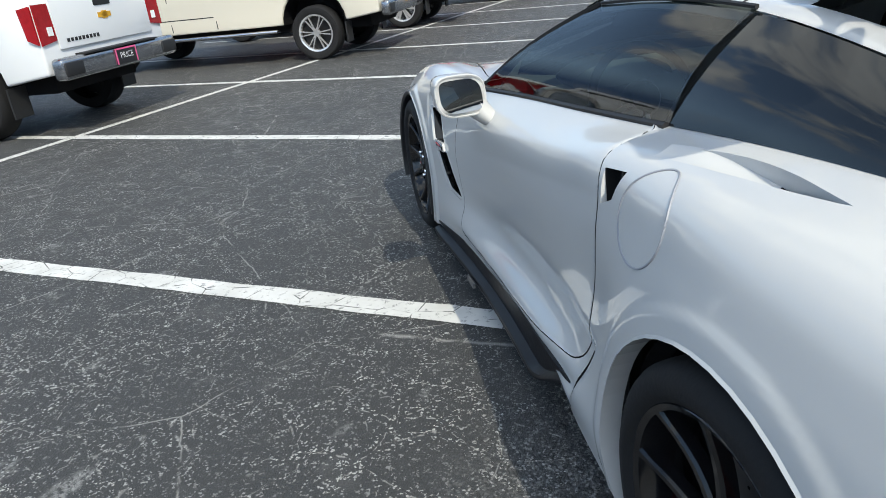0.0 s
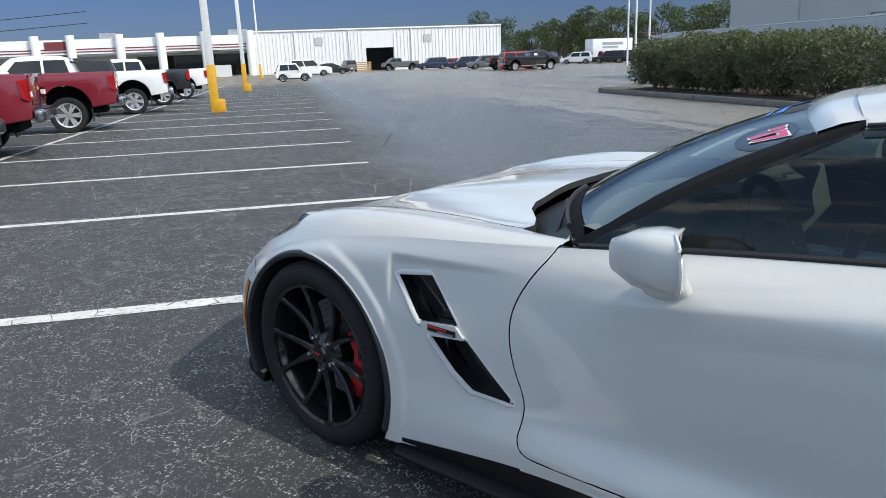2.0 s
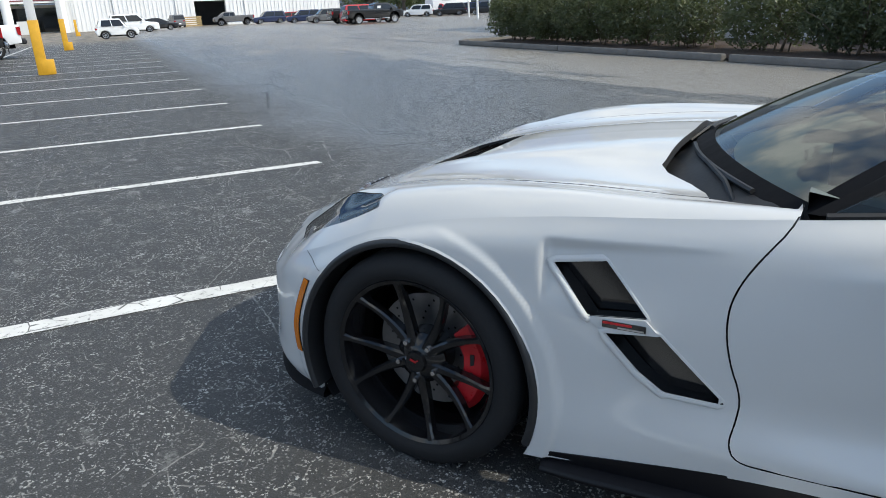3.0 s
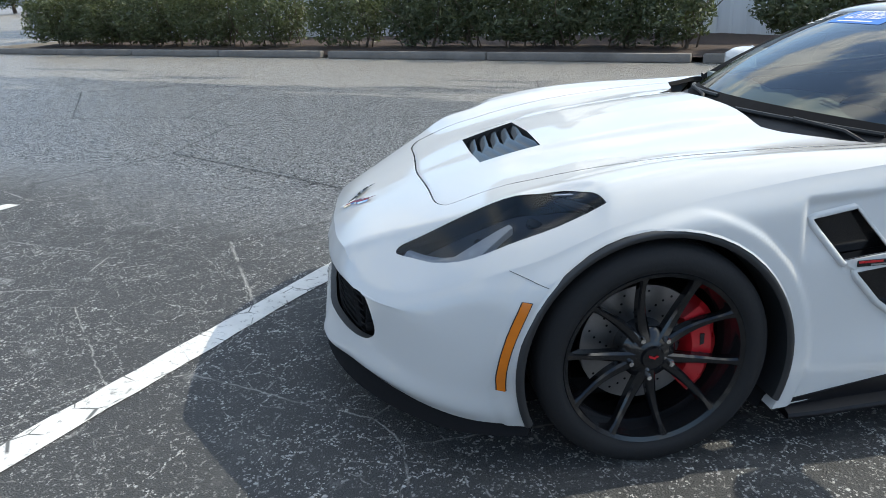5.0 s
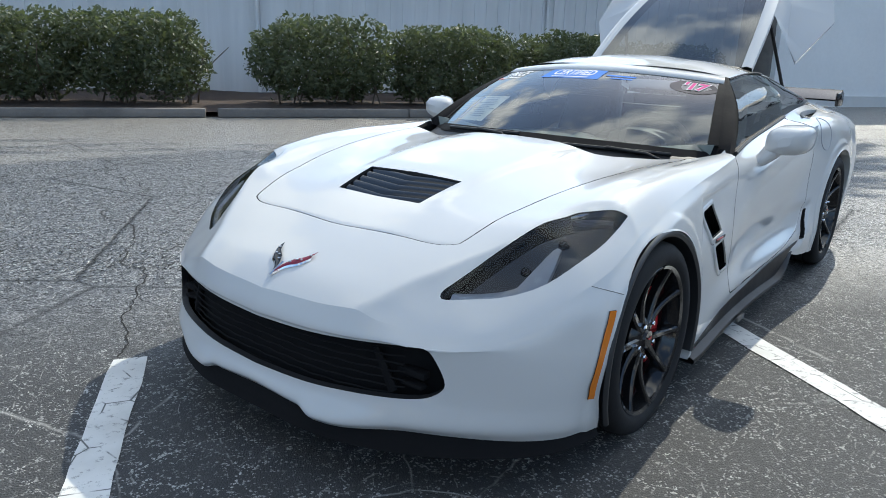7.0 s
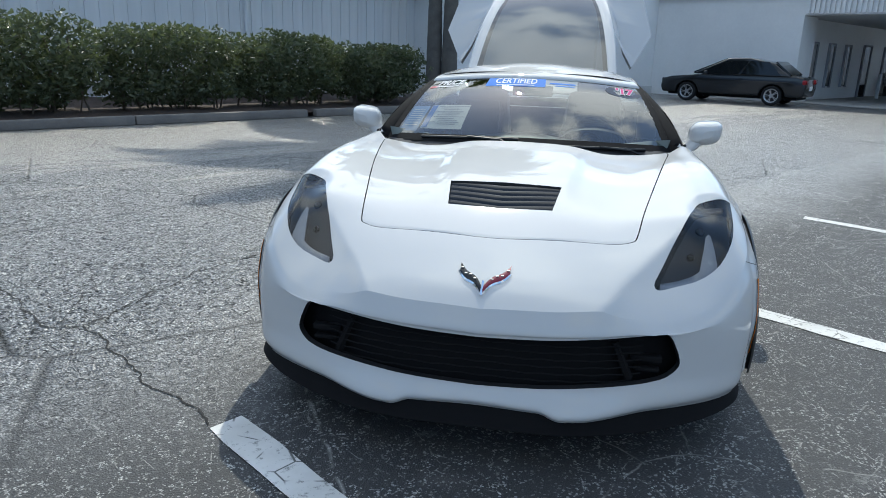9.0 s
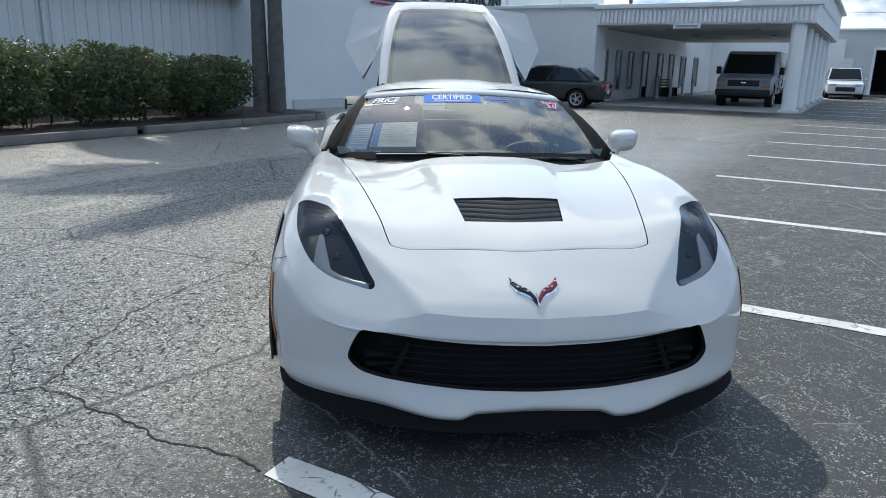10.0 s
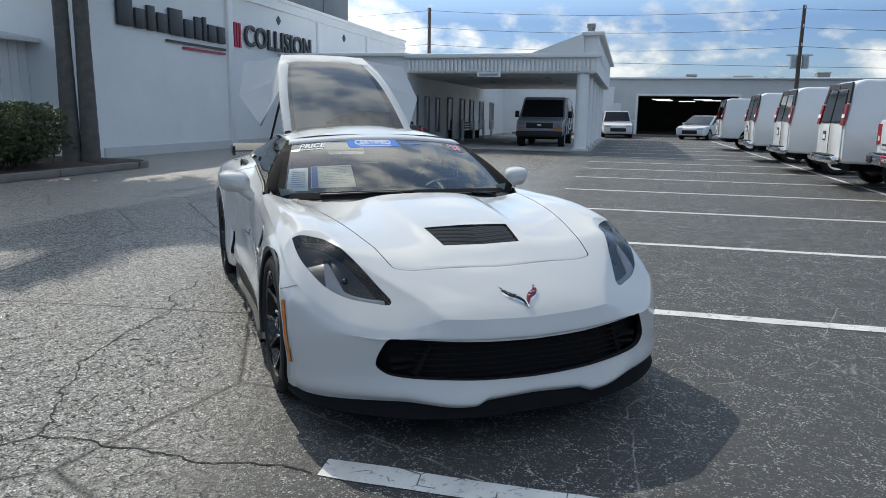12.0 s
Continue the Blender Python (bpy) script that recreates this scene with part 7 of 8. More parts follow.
wall_box("roof", 8.8, 31.9, -42.2, -21.8, 7.5, 7.75, M_WALL2, greyb)
for v in (12.0, 16.5, 26.5):
    part("panel_seam", Geo().box((v, -21.97, 3.7), (0.12, 0.08, 7.4)), M_GREYB, greyb)
part("bay_door", Geo().box((17.5, -21.96, 1.2), (9.2, 0.1, 2.5)), M_WALL2, greyb, "wide pale roller door")
part("bay_frame", Geo().box((17.5, -21.93, 2.55), (9.6, 0.16, 0.16)).box((22.2, -21.93, 1.3), (0.16, 0.16, 2.5)), M_GREYB, greyb)

# far end: steel hall and showroom
hall = thing("steel_hall", lot(0, 0), "long white ribbed steel hall with an open bay", "building", kind="structure")
wall_box("wall", 120.0, 121.0, -12.6, 5.4, 0.0, 6.75, M_SIDING, hall)
wall_box("wall", 120.0, 121.0, -36.0, -17.3, 0.0, 6.75, M_SIDING, hall)
wall_box("wall", 120.0, 121.0, -17.3, -12.6, 3.7, 6.75, M_SIDING, hall)
# hall bay back wall, its shade likewise in the colour
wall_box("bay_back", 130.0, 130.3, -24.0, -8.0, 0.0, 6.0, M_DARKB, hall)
wall_box("roof", 120.0, 150.0, -36.0, 5.4, 6.75, 6.9, M_ROOFM, hall)
part("roof_edge", Geo().box((119.9, -15.3, 6.8), (0.25, 41.6, 0.22)), M_WALL, hall)
g = Geo()
for i in range(69):
    u = -36.0 + i * 0.6
    if not -17.4 < u < -12.5:
        g.box((119.96, u, 3.4), (0.08, 0.14, 6.7))
part("siding_rib", g, M_SIDING, hall)
for u in (-4.9, -23.1):
    part("louvre", Geo().box((119.9, u, 5.0), (0.1, 1.3, 1.2)), M_GREYB, hall)
for u in (-1.0, -9.8, -20.3):
    part("downpipe", Geo().tube([(119.85, u, 0), (119.85, u, 6.7)], 0.1), M_SIDING, hall)
show = thing("showroom", lot(0, 0), "low white showroom with round columns and maroon bands", "building", kind="structure")
wall_box("wall", 123.0, 124.0, 5.4, 60.0, 0.0, 4.0, M_GREYB, show)
wall_box("glazing", 122.9, 123.0, 6.0, 24.0, 0.2, 3.6, M_DARKGLASS, show)
wall_box("parapet", 119.0, 124.5, 5.6, 60.0, 4.2, 6.4, M_WALL, show)
for z in (4.55, 4.95):
    part("maroon_band", Geo().box((118.97, 32.8, z), (0.06, 54.4, 0.16)), M_MAROON, show)
part("roof_sign", Geo().box((118.9, 34.5, 5.5), (0.1, 3.6, 1.2)), M_MAROON, show)
for u in (6.0, 12.9, 19.5, 25.5, 32.5, 37.5, 44.5):
    part("column", Geo().tube([(118.6, u, 0), (118.6, u, 7.0)], 0.65, 16), M_WALL, show, smooth=40)
part("planter_wall", Geo().box((117.0, 10.5, 0.9), (0.5, 2.6, 1.8)), M_WALL2, show)
for u, w in ((8.0, 3.0), (28.0, 2.4)):
    part("rooftop_unit", Geo().box((123.5, u, 6.9), (1.5, w, 1.0)), M_GALV, show)


# ---- hedge ----
def foliage(rnd, inside, box_min, box_max, count, size):
    """Many small leaves, each a folded diamond."""
    verts, faces = [], []
    made = 0
    while made < count:
        p = Vector([rnd.uniform(a, b) for a, b in zip(box_min, box_max)])
        if not inside(p):
            continue
        made += 1
        a = Vector((rnd.gauss(0, 1), rnd.gauss(0, 1), rnd.gauss(0.2, 0.8))).normalized()
        b = a.cross(Vector((rnd.gauss(0, 1), rnd.gauss(0, 1), rnd.gauss(0, 1)))).normalized()
        c = a.cross(b)
        s = size * rnd.uniform(0.7, 1.35)
        o = len(verts)
        verts += [p - a * s, p + b * s * 0.42 + c * s * 0.12, p + a * s, p - b * s * 0.42 + c * s * 0.12]
        faces += [(o, o + 1, o + 2), (o, o + 2, o + 3)]
    gg = Geo()
    gg.v, gg.f = [tuple(v) for v in verts], faces
    return gg


def shrub(v0, v1, u, h, depth, leaves, label, seed, hollow=0.0):
    """One clipped evergreen shrub: stems from the bed and an uneven leaf mass."""
    rnd = random.Random(seed)
    root = thing("hedge_shrub", lot((v0 + v1) / 2, u, 0.12), label, "hedge", "hedge shrubs")
    w = (v1 - v0) / 2

    def inside(p):
        q = Vector((p.x / w, p.y / (depth / 2), (p.z - 0.12 - h * 0.5) / (h * 0.52)))
        r = (abs(q.x) ** 3.2 + abs(q.y) ** 2.6 + abs(q.z) ** 3.4)
        lump = noise.noise(Vector((p.x * 1.6 + seed, p.y * 1.6, p.z * 1.9))) * 0.75 + noise.noise(Vector((p.x * 4.5 + seed, p.y * 4.5, p.z * 4.5))) * 0.60
        if r > 1.0 + lump:
            return False
        thin = hollow * max(0.0, 1.0 - p.z / (h * 0.75))
        return rnd.random() > thin and (r + lump * 0.5 > 0.10 or rnd.random() < 0.5)

    part("leaves", foliage(rnd, inside, (-w * 1.15, -depth * 0.62, 0.05), (w * 1.15, depth * 0.62, h * 1.18), leaves, 0.052), M_LEAF3 if hollow > 0.05 or v0 > 11 else M_LEAF, root)
    gs = Geo()
    for i in range(int(5 * (v1 - v0))):
        x, y = rnd.uniform(-w, w) * 0.85, rnd.uniform(-0.2, 0.2)
        p = Vector((x, y, -0.06))
        pts, rad = [p.copy()], [0.018]
        d = Vector((rnd.gauss(0, 0.25), rnd.gauss(0, 0.25), 1))
        for k in range(4):
            p = p + d.normalized() * h * 0.24
            d += Vector((rnd.gauss(0, 0.35), rnd.gauss(0, 0.35), 0))
            pts.append(p.copy())
            rad.append(0.016 - 0.003 * k)
        gs.tube(pts, rad, 5, cap=False)
    part("stem_tangle", gs, M_TWIG, root)
    return root


LAB = "dense clipped evergreen hedge shrub with glossy leaves in the mulch bed"
THIN = "thin leggy evergreen hedge shrub with bare stems showing"
spec = [(-9.5, -7.0, 1.15, LAB, 0), (-7.1, -4.6, 1.3, LAB, 0), (-4.8, -2.2, 1.35, LAB, 0), (-2.3, 0.4, 1.42, LAB, 0), (1.2, 3.6, 1.45, LAB, 0), (3.4, 5.8, 1.45, LAB, 0), (5.6, 7.9, 1.4, LAB, 0), (8.0, 9.9, 1.3, THIN, 0.55),
        (10.3, 12.0, 1.4, THIN, 0.4), (12.1, 14.2, 1.42, LAB, 0.15), (14.1, 16.3, 1.5, LAB, 0), (16.2, 18.3, 1.5, LAB, 0), (18.2, 20.3, 1.42, LAB, 0.1)]
for i, (a, b, h, lab, hol) in enumerate(spec):
    shrub(a, b, -11.3, h, 1.7, int(9500 * (b - a) / 2.3 * (1 - 0.55 * hol)), lab, 11 + i * 7, hol)

# ---- parked vehicles ----
def arc_notch(cx, r, z0, n=12):
    """Wheel-arch points from rear to front over the axle at cx."""
    return [(cx + r * math.cos(math.pi - math.pi * i / n), z0 + max(0.0, r * math.sin(math.pi * i / n)) * 1.0) for i in range(n + 1)]


def side_prism(outline, half, tumble=None, crown=0.0):
    """Side outline (x, z) extruded over the width; tumble(z) narrows it with height."""
    g = Geo()
    n = len(outline)
    pts = []
    for sg in (-1, 1):
        for x, z in outline:
            k = tumble(x, z) if tumble else 1.0
            pts.append((x, sg * half * k, z))
    g.add(pts, [tuple(range(n)), tuple(range(n, 2 * n))[::-1]] + [(i, n + i, n + (i + 1) % n, (i + 1) % n) for i in range(n)])
    return g


def simple_wheel(parent, x, y, r, w, rim_mat, spokes=6, rr=0.68, name="wheel"):
    sg = 1 if y > 0 else -1
    m = pose(x, y, r, 0, 0, 90 * sg)
    root = part(name, Geo().lathe([(r * rr, -0.01), (r * 0.80, 0.012), (r * 0.93, 0.004), (r * 0.985, -0.03), (r, -0.06), (r, -w + 0.06), (r * 0.95, -w), (r * rr, -w)], None, 32), M_RUBBER, parent, smooth=40, m=m)
    g = Geo().lathe([(r * rr + 0.004, -0.012), (r * rr - 0.02, -0.02), (r * rr - 0.035, -0.10), (0.0, -0.12)], None, 32)
    rim = part("rim", g, rim_mat if spokes == 0 else (M_DKCHROME if rim_mat is M_CHROME else M_BLACK), root, smooth=40)
    gs = Geo().lathe([(r * rr + 0.006, -0.014), (r * rr + 0.002, -0.002), (r * rr - 0.022, -0.010), (r * rr - 0.03, -0.06)], None, 32)
    for k in range(spokes):
        a = 360 * k / spokes + 90
        wide = 0.046 if rim_mat is M_CHROME else 0.016
        for off in (-8, 8):
            gs.box((-0.028, 0, r * rr * 0.53), (0.03, wide, r * rr * 0.90), pose(0, 0, 0, a + off, 0, 0))
    gs.lathe([(0.0, -0.012), (0.05, -0.014), (0.065, -0.05)], None, 14)
    part("spoke_spider", gs, M_WHEEL if rim_mat is M_CHROME else rim_mat, rim, smooth=35)
    return root


def panel(parent, name, pts, material, label="", thick=0.012):
    """A flat pane or lamp from four or more corner points, given a little thickness outwards."""
    P = [Vector(p) for p in pts]
    n = (P[1] - P[0]).cross(P[2] - P[0]).normalized()
    k = len(P)
    g = Geo().add([p + n * thick for p in P] + [p - n * 0.01 for p in P], [tuple(range(k))] + [((i + 1) % k, i, k + i, k + (i + 1) % k) for i in range(k)])
    return part(name, g, material, parent, label)


def pickup(m, paint, label, rim_mat, tag=True, spokes=6, bumper=None, bed_only=False):
    """Crew-cab pickup; local x forward, origin on the ground under the rear axle."""
    root = thing("pickup_truck", m, label, "pickup truck", "parked pickup trucks")
    hw, R = 0.99, 0.51
    low = [(-1.26, 0.62)] + arc_notch(0.0, R, 0.55) + arc_notch(3.65, R, 0.55) + [(4.50, 0.55), (4.62, 0.75), (4.58, 1.12), (4.40, 1.20), (3.00, 1.27), (1.62, 1.30), (1.58, 1.345), (-1.24, 1.345), (-1.28, 1.25)]
    tum = lambda x, z: 1.0 - (0.035 * max(0, z - 0.95) / 0.4) - (0.02 * max(0, 0.8 - z) / 0.3) - 0.05 * max(0, x - 4.0) / 0.6
    part("body", side_prism(low, hw, tum), paint, root, bevel=0.035, segs=3)
    cab = [(1.50, 1.24), (1.60, 1.50), (1.72, 1.80), (1.95, 1.865), (2.9, 1.875), (3.25, 1.82), (3.95, 1.30), (3.95, 1.22)]
    tc = lambda x, z: 0.955 - 0.13 * max(0, z - 1.24) / 0.62
    part("cab", side_prism(cab, hw, tc), paint, root, bevel=0.05, segs=3)

    def gp(x, z, sg, off=0.006):
        return (x, sg * (hw * tc(x, z) + off), z)

    for sg in (-1, 1):
        for q in (((1.70, 1.29), (2.38, 1.29), (2.38, 1.74), (1.80, 1.74)), ((2.46, 1.29), (3.50, 1.29), (3.12, 1.72), (2.46, 1.74))):
            pts = [gp(x, z, sg) for x, z in q]
            w = panel(root, "side_window", pts if sg < 0 else pts[::-1], M_DARKGLASS, "dark tinted side window")
        for x in (1.62, 2.42, 3.50):
            part("door_seam", Geo().box((x, sg * (hw * 0.985), 0.92), (0.012, 0.02, 0.66)), M_BLACK, root)
        for x in (1.85, 2.60):
            part("door_handle", Geo().box((x, sg * (hw * 0.985 + 0.015), 1.14), (0.18, 0.03, 0.035)), paint, root, bevel=0.01)
        part("side_moulding", Geo().box((2.5, sg * (hw * 0.99 + 0.006), 0.78), (1.7, 0.012, 0.035)), M_BLACK, root)
        part("running_board", Geo().box((1.85, sg * (hw - 0.02), 0.47), (2.5, 0.14, 0.05)), M_CHROME, root, bevel=0.02)
        part("mirror", Geo().box((3.35, sg * 1.10, 1.32), (0.12, 0.20, 0.26)), paint, root, bevel=0.04)
        tl = [(-1.285, sg * 0.965, 1.27), (-1.285, sg * 0.965, 0.90), (-1.285, sg * 0.76, 0.93), (-1.285, sg * 0.77, 1.27)]
        lamp = panel(root, "tail_lamp", tl if sg > 0 else tl[::-1], M_TAIL, "red tail lamp")
        sl = [(-1.27, sg * 0.982, 1.26), (-1.27, sg * 0.985, 0.91), (-1.12, sg * 0.990, 0.96), (-1.07, sg * 0.982, 1.24)]
        panel(lamp, "side_lens", sl if sg < 0 else sl[::-1], M_TAIL)
        panel(lamp, "reverse_lens", [(-1.302, sg * 0.86, 1.06), (-1.302, sg * 0.86, 0.98), (-1.302, sg * 0.80, 0.98), (-1.302, sg * 0.80, 1.06)][:: sg], M_WHITEP)
        for x in (0.0, 3.65):
            g = Geo().grid([[(x + R * 0.98 * math.cos(a), sg * y, 0.55 + R * 0.98 * math.sin(a)) for a in [math.pi * i / 16 for i in range(17)]] for y in (0.98, 0.5)], flip=sg < 0)
            g.add([(x + R * 0.98 * math.cos(a), sg * 0.5, 0.55 + R * 0.98 * math.sin(a)) for a in [math.pi * i / 16 for i in range(17)]], [tuple(range(17))])
            part("wheel_well", g, M_VOID, root)
            simple_wheel(root, x, sg * 0.985, 0.40, 0.27, rim_mat, spokes)
        part("mud_flap", Geo().box((-0.50, sg * 0.86, 0.38), (0.02, 0.24, 0.30)), M_BLACK, root)
        part("headlamp", Geo().box((4.55, sg * 0.72, 1.02), (0.14, 0.40, 0.22)), M_LENS, root, bevel=0.02)
    # tail
    gate = part("tailgate", Geo().box((-1.285, 0, 1.09), (0.03, 1.50, 0.50)), paint, root, bevel=0.012)
    part("gate_handle", Geo().box((-1.305, 0, 1.24), (0.02, 0.26, 0.09)), M_BLACK, gate, bevel=0.01)
    part("gate_badge", Geo().box((-1.305, 0, 1.10), (0.012, 0.20, 0.05)).box((-1.305, 0, 1.10), (0.012, 0.08, 0.075)), M_YELLOW, gate)
    for i in range(9):
        part("name_bar", Geo().box((-1.303, 0.62 - 0.055 * i, 0.915), (0.008, 0.034, 0.035)), M_BLACK, gate)
    bm = bumper or M_DKCHROME
    bp = part("rear_bumper", Geo().box((-1.39, 0, 0.665), (0.20, 1.90, 0.21)), bm, root, "dusty chrome step bumper", bevel=0.045, segs=3)
    part("step_pad", Geo().box((-1.41, 0, 0.775), (0.18, 1.2, 0.016)), M_BLACK, bp)
    for sg in (-1, 1):
        part("bumper_corner_step", Geo().box((-1.46, sg * 0.80, 0.66), (0.10, 0.26, 0.13)), M_BLACK, bp, bevel=0.02)
    if tag:
        tg = part("dealer_tag", Geo().box((-1.50, 0, 0.67), (0.01, 0.32, 0.16)), M_BLACK, bp)
        part("tag_border", Geo().box((-1.504, 0, 0.745), (0.008, 0.34, 0.016)).box((-1.504, 0.165, 0.67), (0.008, 0.016, 0.16)).box((-1.504, -0.165, 0.67), (0.008, 0.016, 0.16)), M_PINKP, tg)
        gx = text_geo("PRICE", 0.085, 0.0)
        gx.v = [(-1.509, -p[0], 0.675 + p[1]) for p in gx.v]
        part("tag_letters", gx, M_WHITEP, tg)
    # black sheet level with the rim stands in for the shaded open bed
    part("bed_shade_sheet", Geo().box((0.15, 0, 1.338), (2.6, 1.7, 0.02)), M_VOID, root)
    part("rear_window", Geo().box((1.60, 0, 1.52), (0.03, 1.35, 0.36), Matrix.Translation((0.07, 0, 0)) @ pose(0, 0, 0, 0, 0, 0)), M_DARKGLASS, root)
    part("window_sticker", Geo().box((2.1, -0.932, 1.50), (0.34, 0.012, 0.22), pose(0, 0, 0)), M_WHITEP, root)
    part("underbody", Geo().box((1.7, 0, 0.50), (5.2, 1.3, 0.18)), M_VOID, root)
    # short tail behind the rear axle
    for ob in list(root.children_recursive):
        if ob.name.split(".")[0] in ("wheel", "rim", "spoke_spider"):
            continue
        for q in ob.data.vertices:
            if q.co.x < -0.55:
                q.co.x = -0.55 + (q.co.x + 0.55) * 0.70
    return root


def van(m, label, front=False, paint=None):
    """Cargo van; local x forward, origin on the ground under the rear axle."""
    root = thing("cargo_van", m, label, "van", "parked cargo vans")
    hw, R = 0.99, 0.44
    paint = paint or M_VANW
    out = [(-1.14, 0.50)] + arc_notch(0.0, R, 0.48) + arc_notch(3.43, R, 0.48) + [(4.25, 0.50), (4.32, 0.95), (4.22, 1.08), (3.42, 1.22), (2.75, 1.98), (2.55, 2.07), (-0.85, 2.09), (-1.02, 2.02), (-1.15, 1.20)]
    tum = lambda x, z: 1.0 - 0.13 * max(0, z - 1.15) / 0.95 - 0.03 * max(0, 0.7 - z) / 0.3 - 0.06 * max(0, x - 3.9) / 0.5
    part("body", side_prism(out, hw, tum), paint, root, bevel=0.06, segs=3)

    def rear_x(z):
        return -1.15 + 0.13 * max(0, z - 1.2) / 0.85 - 0.012

    for sg in (-1, 1):
        door = part("rear_door", Geo().box((-1.155, sg * 0.44, 0.88), (0.03, 0.84, 0.72)), paint, root, bevel=0.012)
        q = [(rear_x(1.26), sg * 0.06, 1.26), (rear_x(1.90), sg * 0.06, 1.90), (rear_x(1.90), sg * 0.62, 1.90), (rear_x(1.26), sg * 0.74, 1.26)]
        panel(root, "rear_window", q if sg > 0 else q[::-1], M_DARKGLASS, "dark rear door window", 0.02)
        q = [(rear_x(1.22) - 0.008, sg * 0.80, 1.22), (rear_x(1.62) - 0.008, sg * 0.77, 1.62), (rear_x(1.62) - 0.008, sg * 0.93, 1.62), (rear_x(1.22) - 0.008, sg * 0.97, 1.22)]
        tl = panel(root, "tail_lamp", q if sg > 0 else q[::-1], M_TAIL, "red and clear tail lamp", 0.03)
        q = [(rear_x(1.36) - 0.042, sg * 0.79, 1.36), (rear_x(1.43) - 0.042, sg * 0.785, 1.43), (rear_x(1.43) - 0.042, sg * 0.945, 1.43), (rear_x(1.36) - 0.042, sg * 0.955, 1.36)]
        panel(tl, "reverse_band", q if sg > 0 else q[::-1], M_WHITEP, "", 0.006)
        q = [(rear_x(1.64), sg * 0.77, 1.64), (rear_x(2.02), sg * 0.66, 2.02), (rear_x(2.04), sg * 0.80, 2.04), (rear_x(1.64), sg * 0.92, 1.64)]
        panel(root, "corner_trim", q if sg > 0 else q[::-1], M_BLACK, "", 0.02)
        q = [(rear_x(1.93) - 0.004, sg * 0.03, 1.93), (rear_x(2.03) - 0.004, sg * 0.03, 2.03), (rear_x(2.03) - 0.004, sg * 0.74, 2.03), (rear_x(1.93) - 0.004, sg * 0.70, 1.93)]
        panel(root, "roof_trim", q if sg > 0 else q[::-1], M_BLACK, "black band over the rear doors", 0.012)
        part("door_seam", Geo().box((1.0, sg * 0.985, 1.0), (0.012, 0.02, 0.9)).box((2.3, sg * 0.985, 1.0), (0.012, 0.02, 0.9)), M_BLACK, root)
        q = [(2.36, sg * 0.955, 1.30), (3.25, sg * 0.955, 1.30), (2.72, sg * 0.885, 1.85), (2.36, sg * 0.885, 1.85)]
        panel(root, "cab_window", q if sg < 0 else q[::-1], M_DARKGLASS)
        part("mirror", Geo().box((3.0, sg * 1.12, 1.35), (0.12, 0.18, 0.28)), M_BLACK, root, bevel=0.04)
        part("headlamp", Geo().box((4.26, sg * 0.74, 0.93), (0.10, 0.30, 0.17)), M_LENS, root, bevel=0.02)
        part("indicator", Geo().box((4.28, sg * 0.76, 0.80), (0.10, 0.32, 0.07)), M_AMBER, root, bevel=0.01)
        part("side_moulding", Geo().box((1.6, sg * 0.985, 0.70), (2.6, 0.02, 0.06)), M_BLACK if front else paint, root, bevel=0.008)
        for x in (0.0, 3.43):
            g = Geo().grid([[(x + R * 0.98 * math.cos(a), sg * y, 0.48 + R * 0.98 * math.sin(a)) for a in [math.pi * i / 16 for i in range(17)]] for y in (0.97, 0.5)], flip=sg < 0)
            part("wheel_well", g, M_VOID, root)
            simple_wheel(root, x, sg * 0.97, 0.37, 0.25, M_SILVER, 0)
    part("tag_recess", Geo().box((-1.172, 0.34, 1.0), (0.012, 0.22, 0.20)), M_BLACK, root, bevel=0.01)
    part("tag_plate", Geo().box((-1.18, 0.33, 0.98), (0.008, 0.15, 0.09)), M_WHITEP, root)
    part("high_stop_lamp", Geo().box((rear_x(2.0), 0, 2.00), (0.03, 0.3, 0.04)), M_TAIL, root)
    part("door_gap", Geo().box((-1.172, 0, 0.88), (0.006, 0.014, 0.72)), M_BLACK, root)
    part("rear_bumper", Geo().box((-1.24, 0, 0.55), (0.17, 1.86, 0.15)), M_CHROME, root, "chrome rear bumper", bevel=0.04)
    part("bumper_pad", Geo().box((-1.25, 0, 0.635), (0.16, 1.1, 0.02)), M_BLACK, root)
    part("front_bumper", Geo().box((4.32, 0, 0.56), (0.18, 1.9, 0.24)), M_BLACK, root, bevel=0.05)
    part("front_grille", Geo().box((4.28, 0, 0.90), (0.08, 1.10, 0.22)), M_BLACK, root, bevel=0.02)
    part("grille_badge", Geo().box((4.33, 0, 0.92), (0.015, 0.16, 0.045)), M_CHROME, root)
    part("windscreen", Geo().add([(3.43, -0.88, 1.24), (3.43, 0.88, 1.24), (2.80, 0.80, 1.95), (2.80, -0.80, 1.95)], [(0, 1, 2, 3)]), M_DARKGLASS, root)
    part("underbody", Geo().box((1.6, 0, 0.42), (5.0, 1.3, 0.16)), M_VOID, root)
    return root


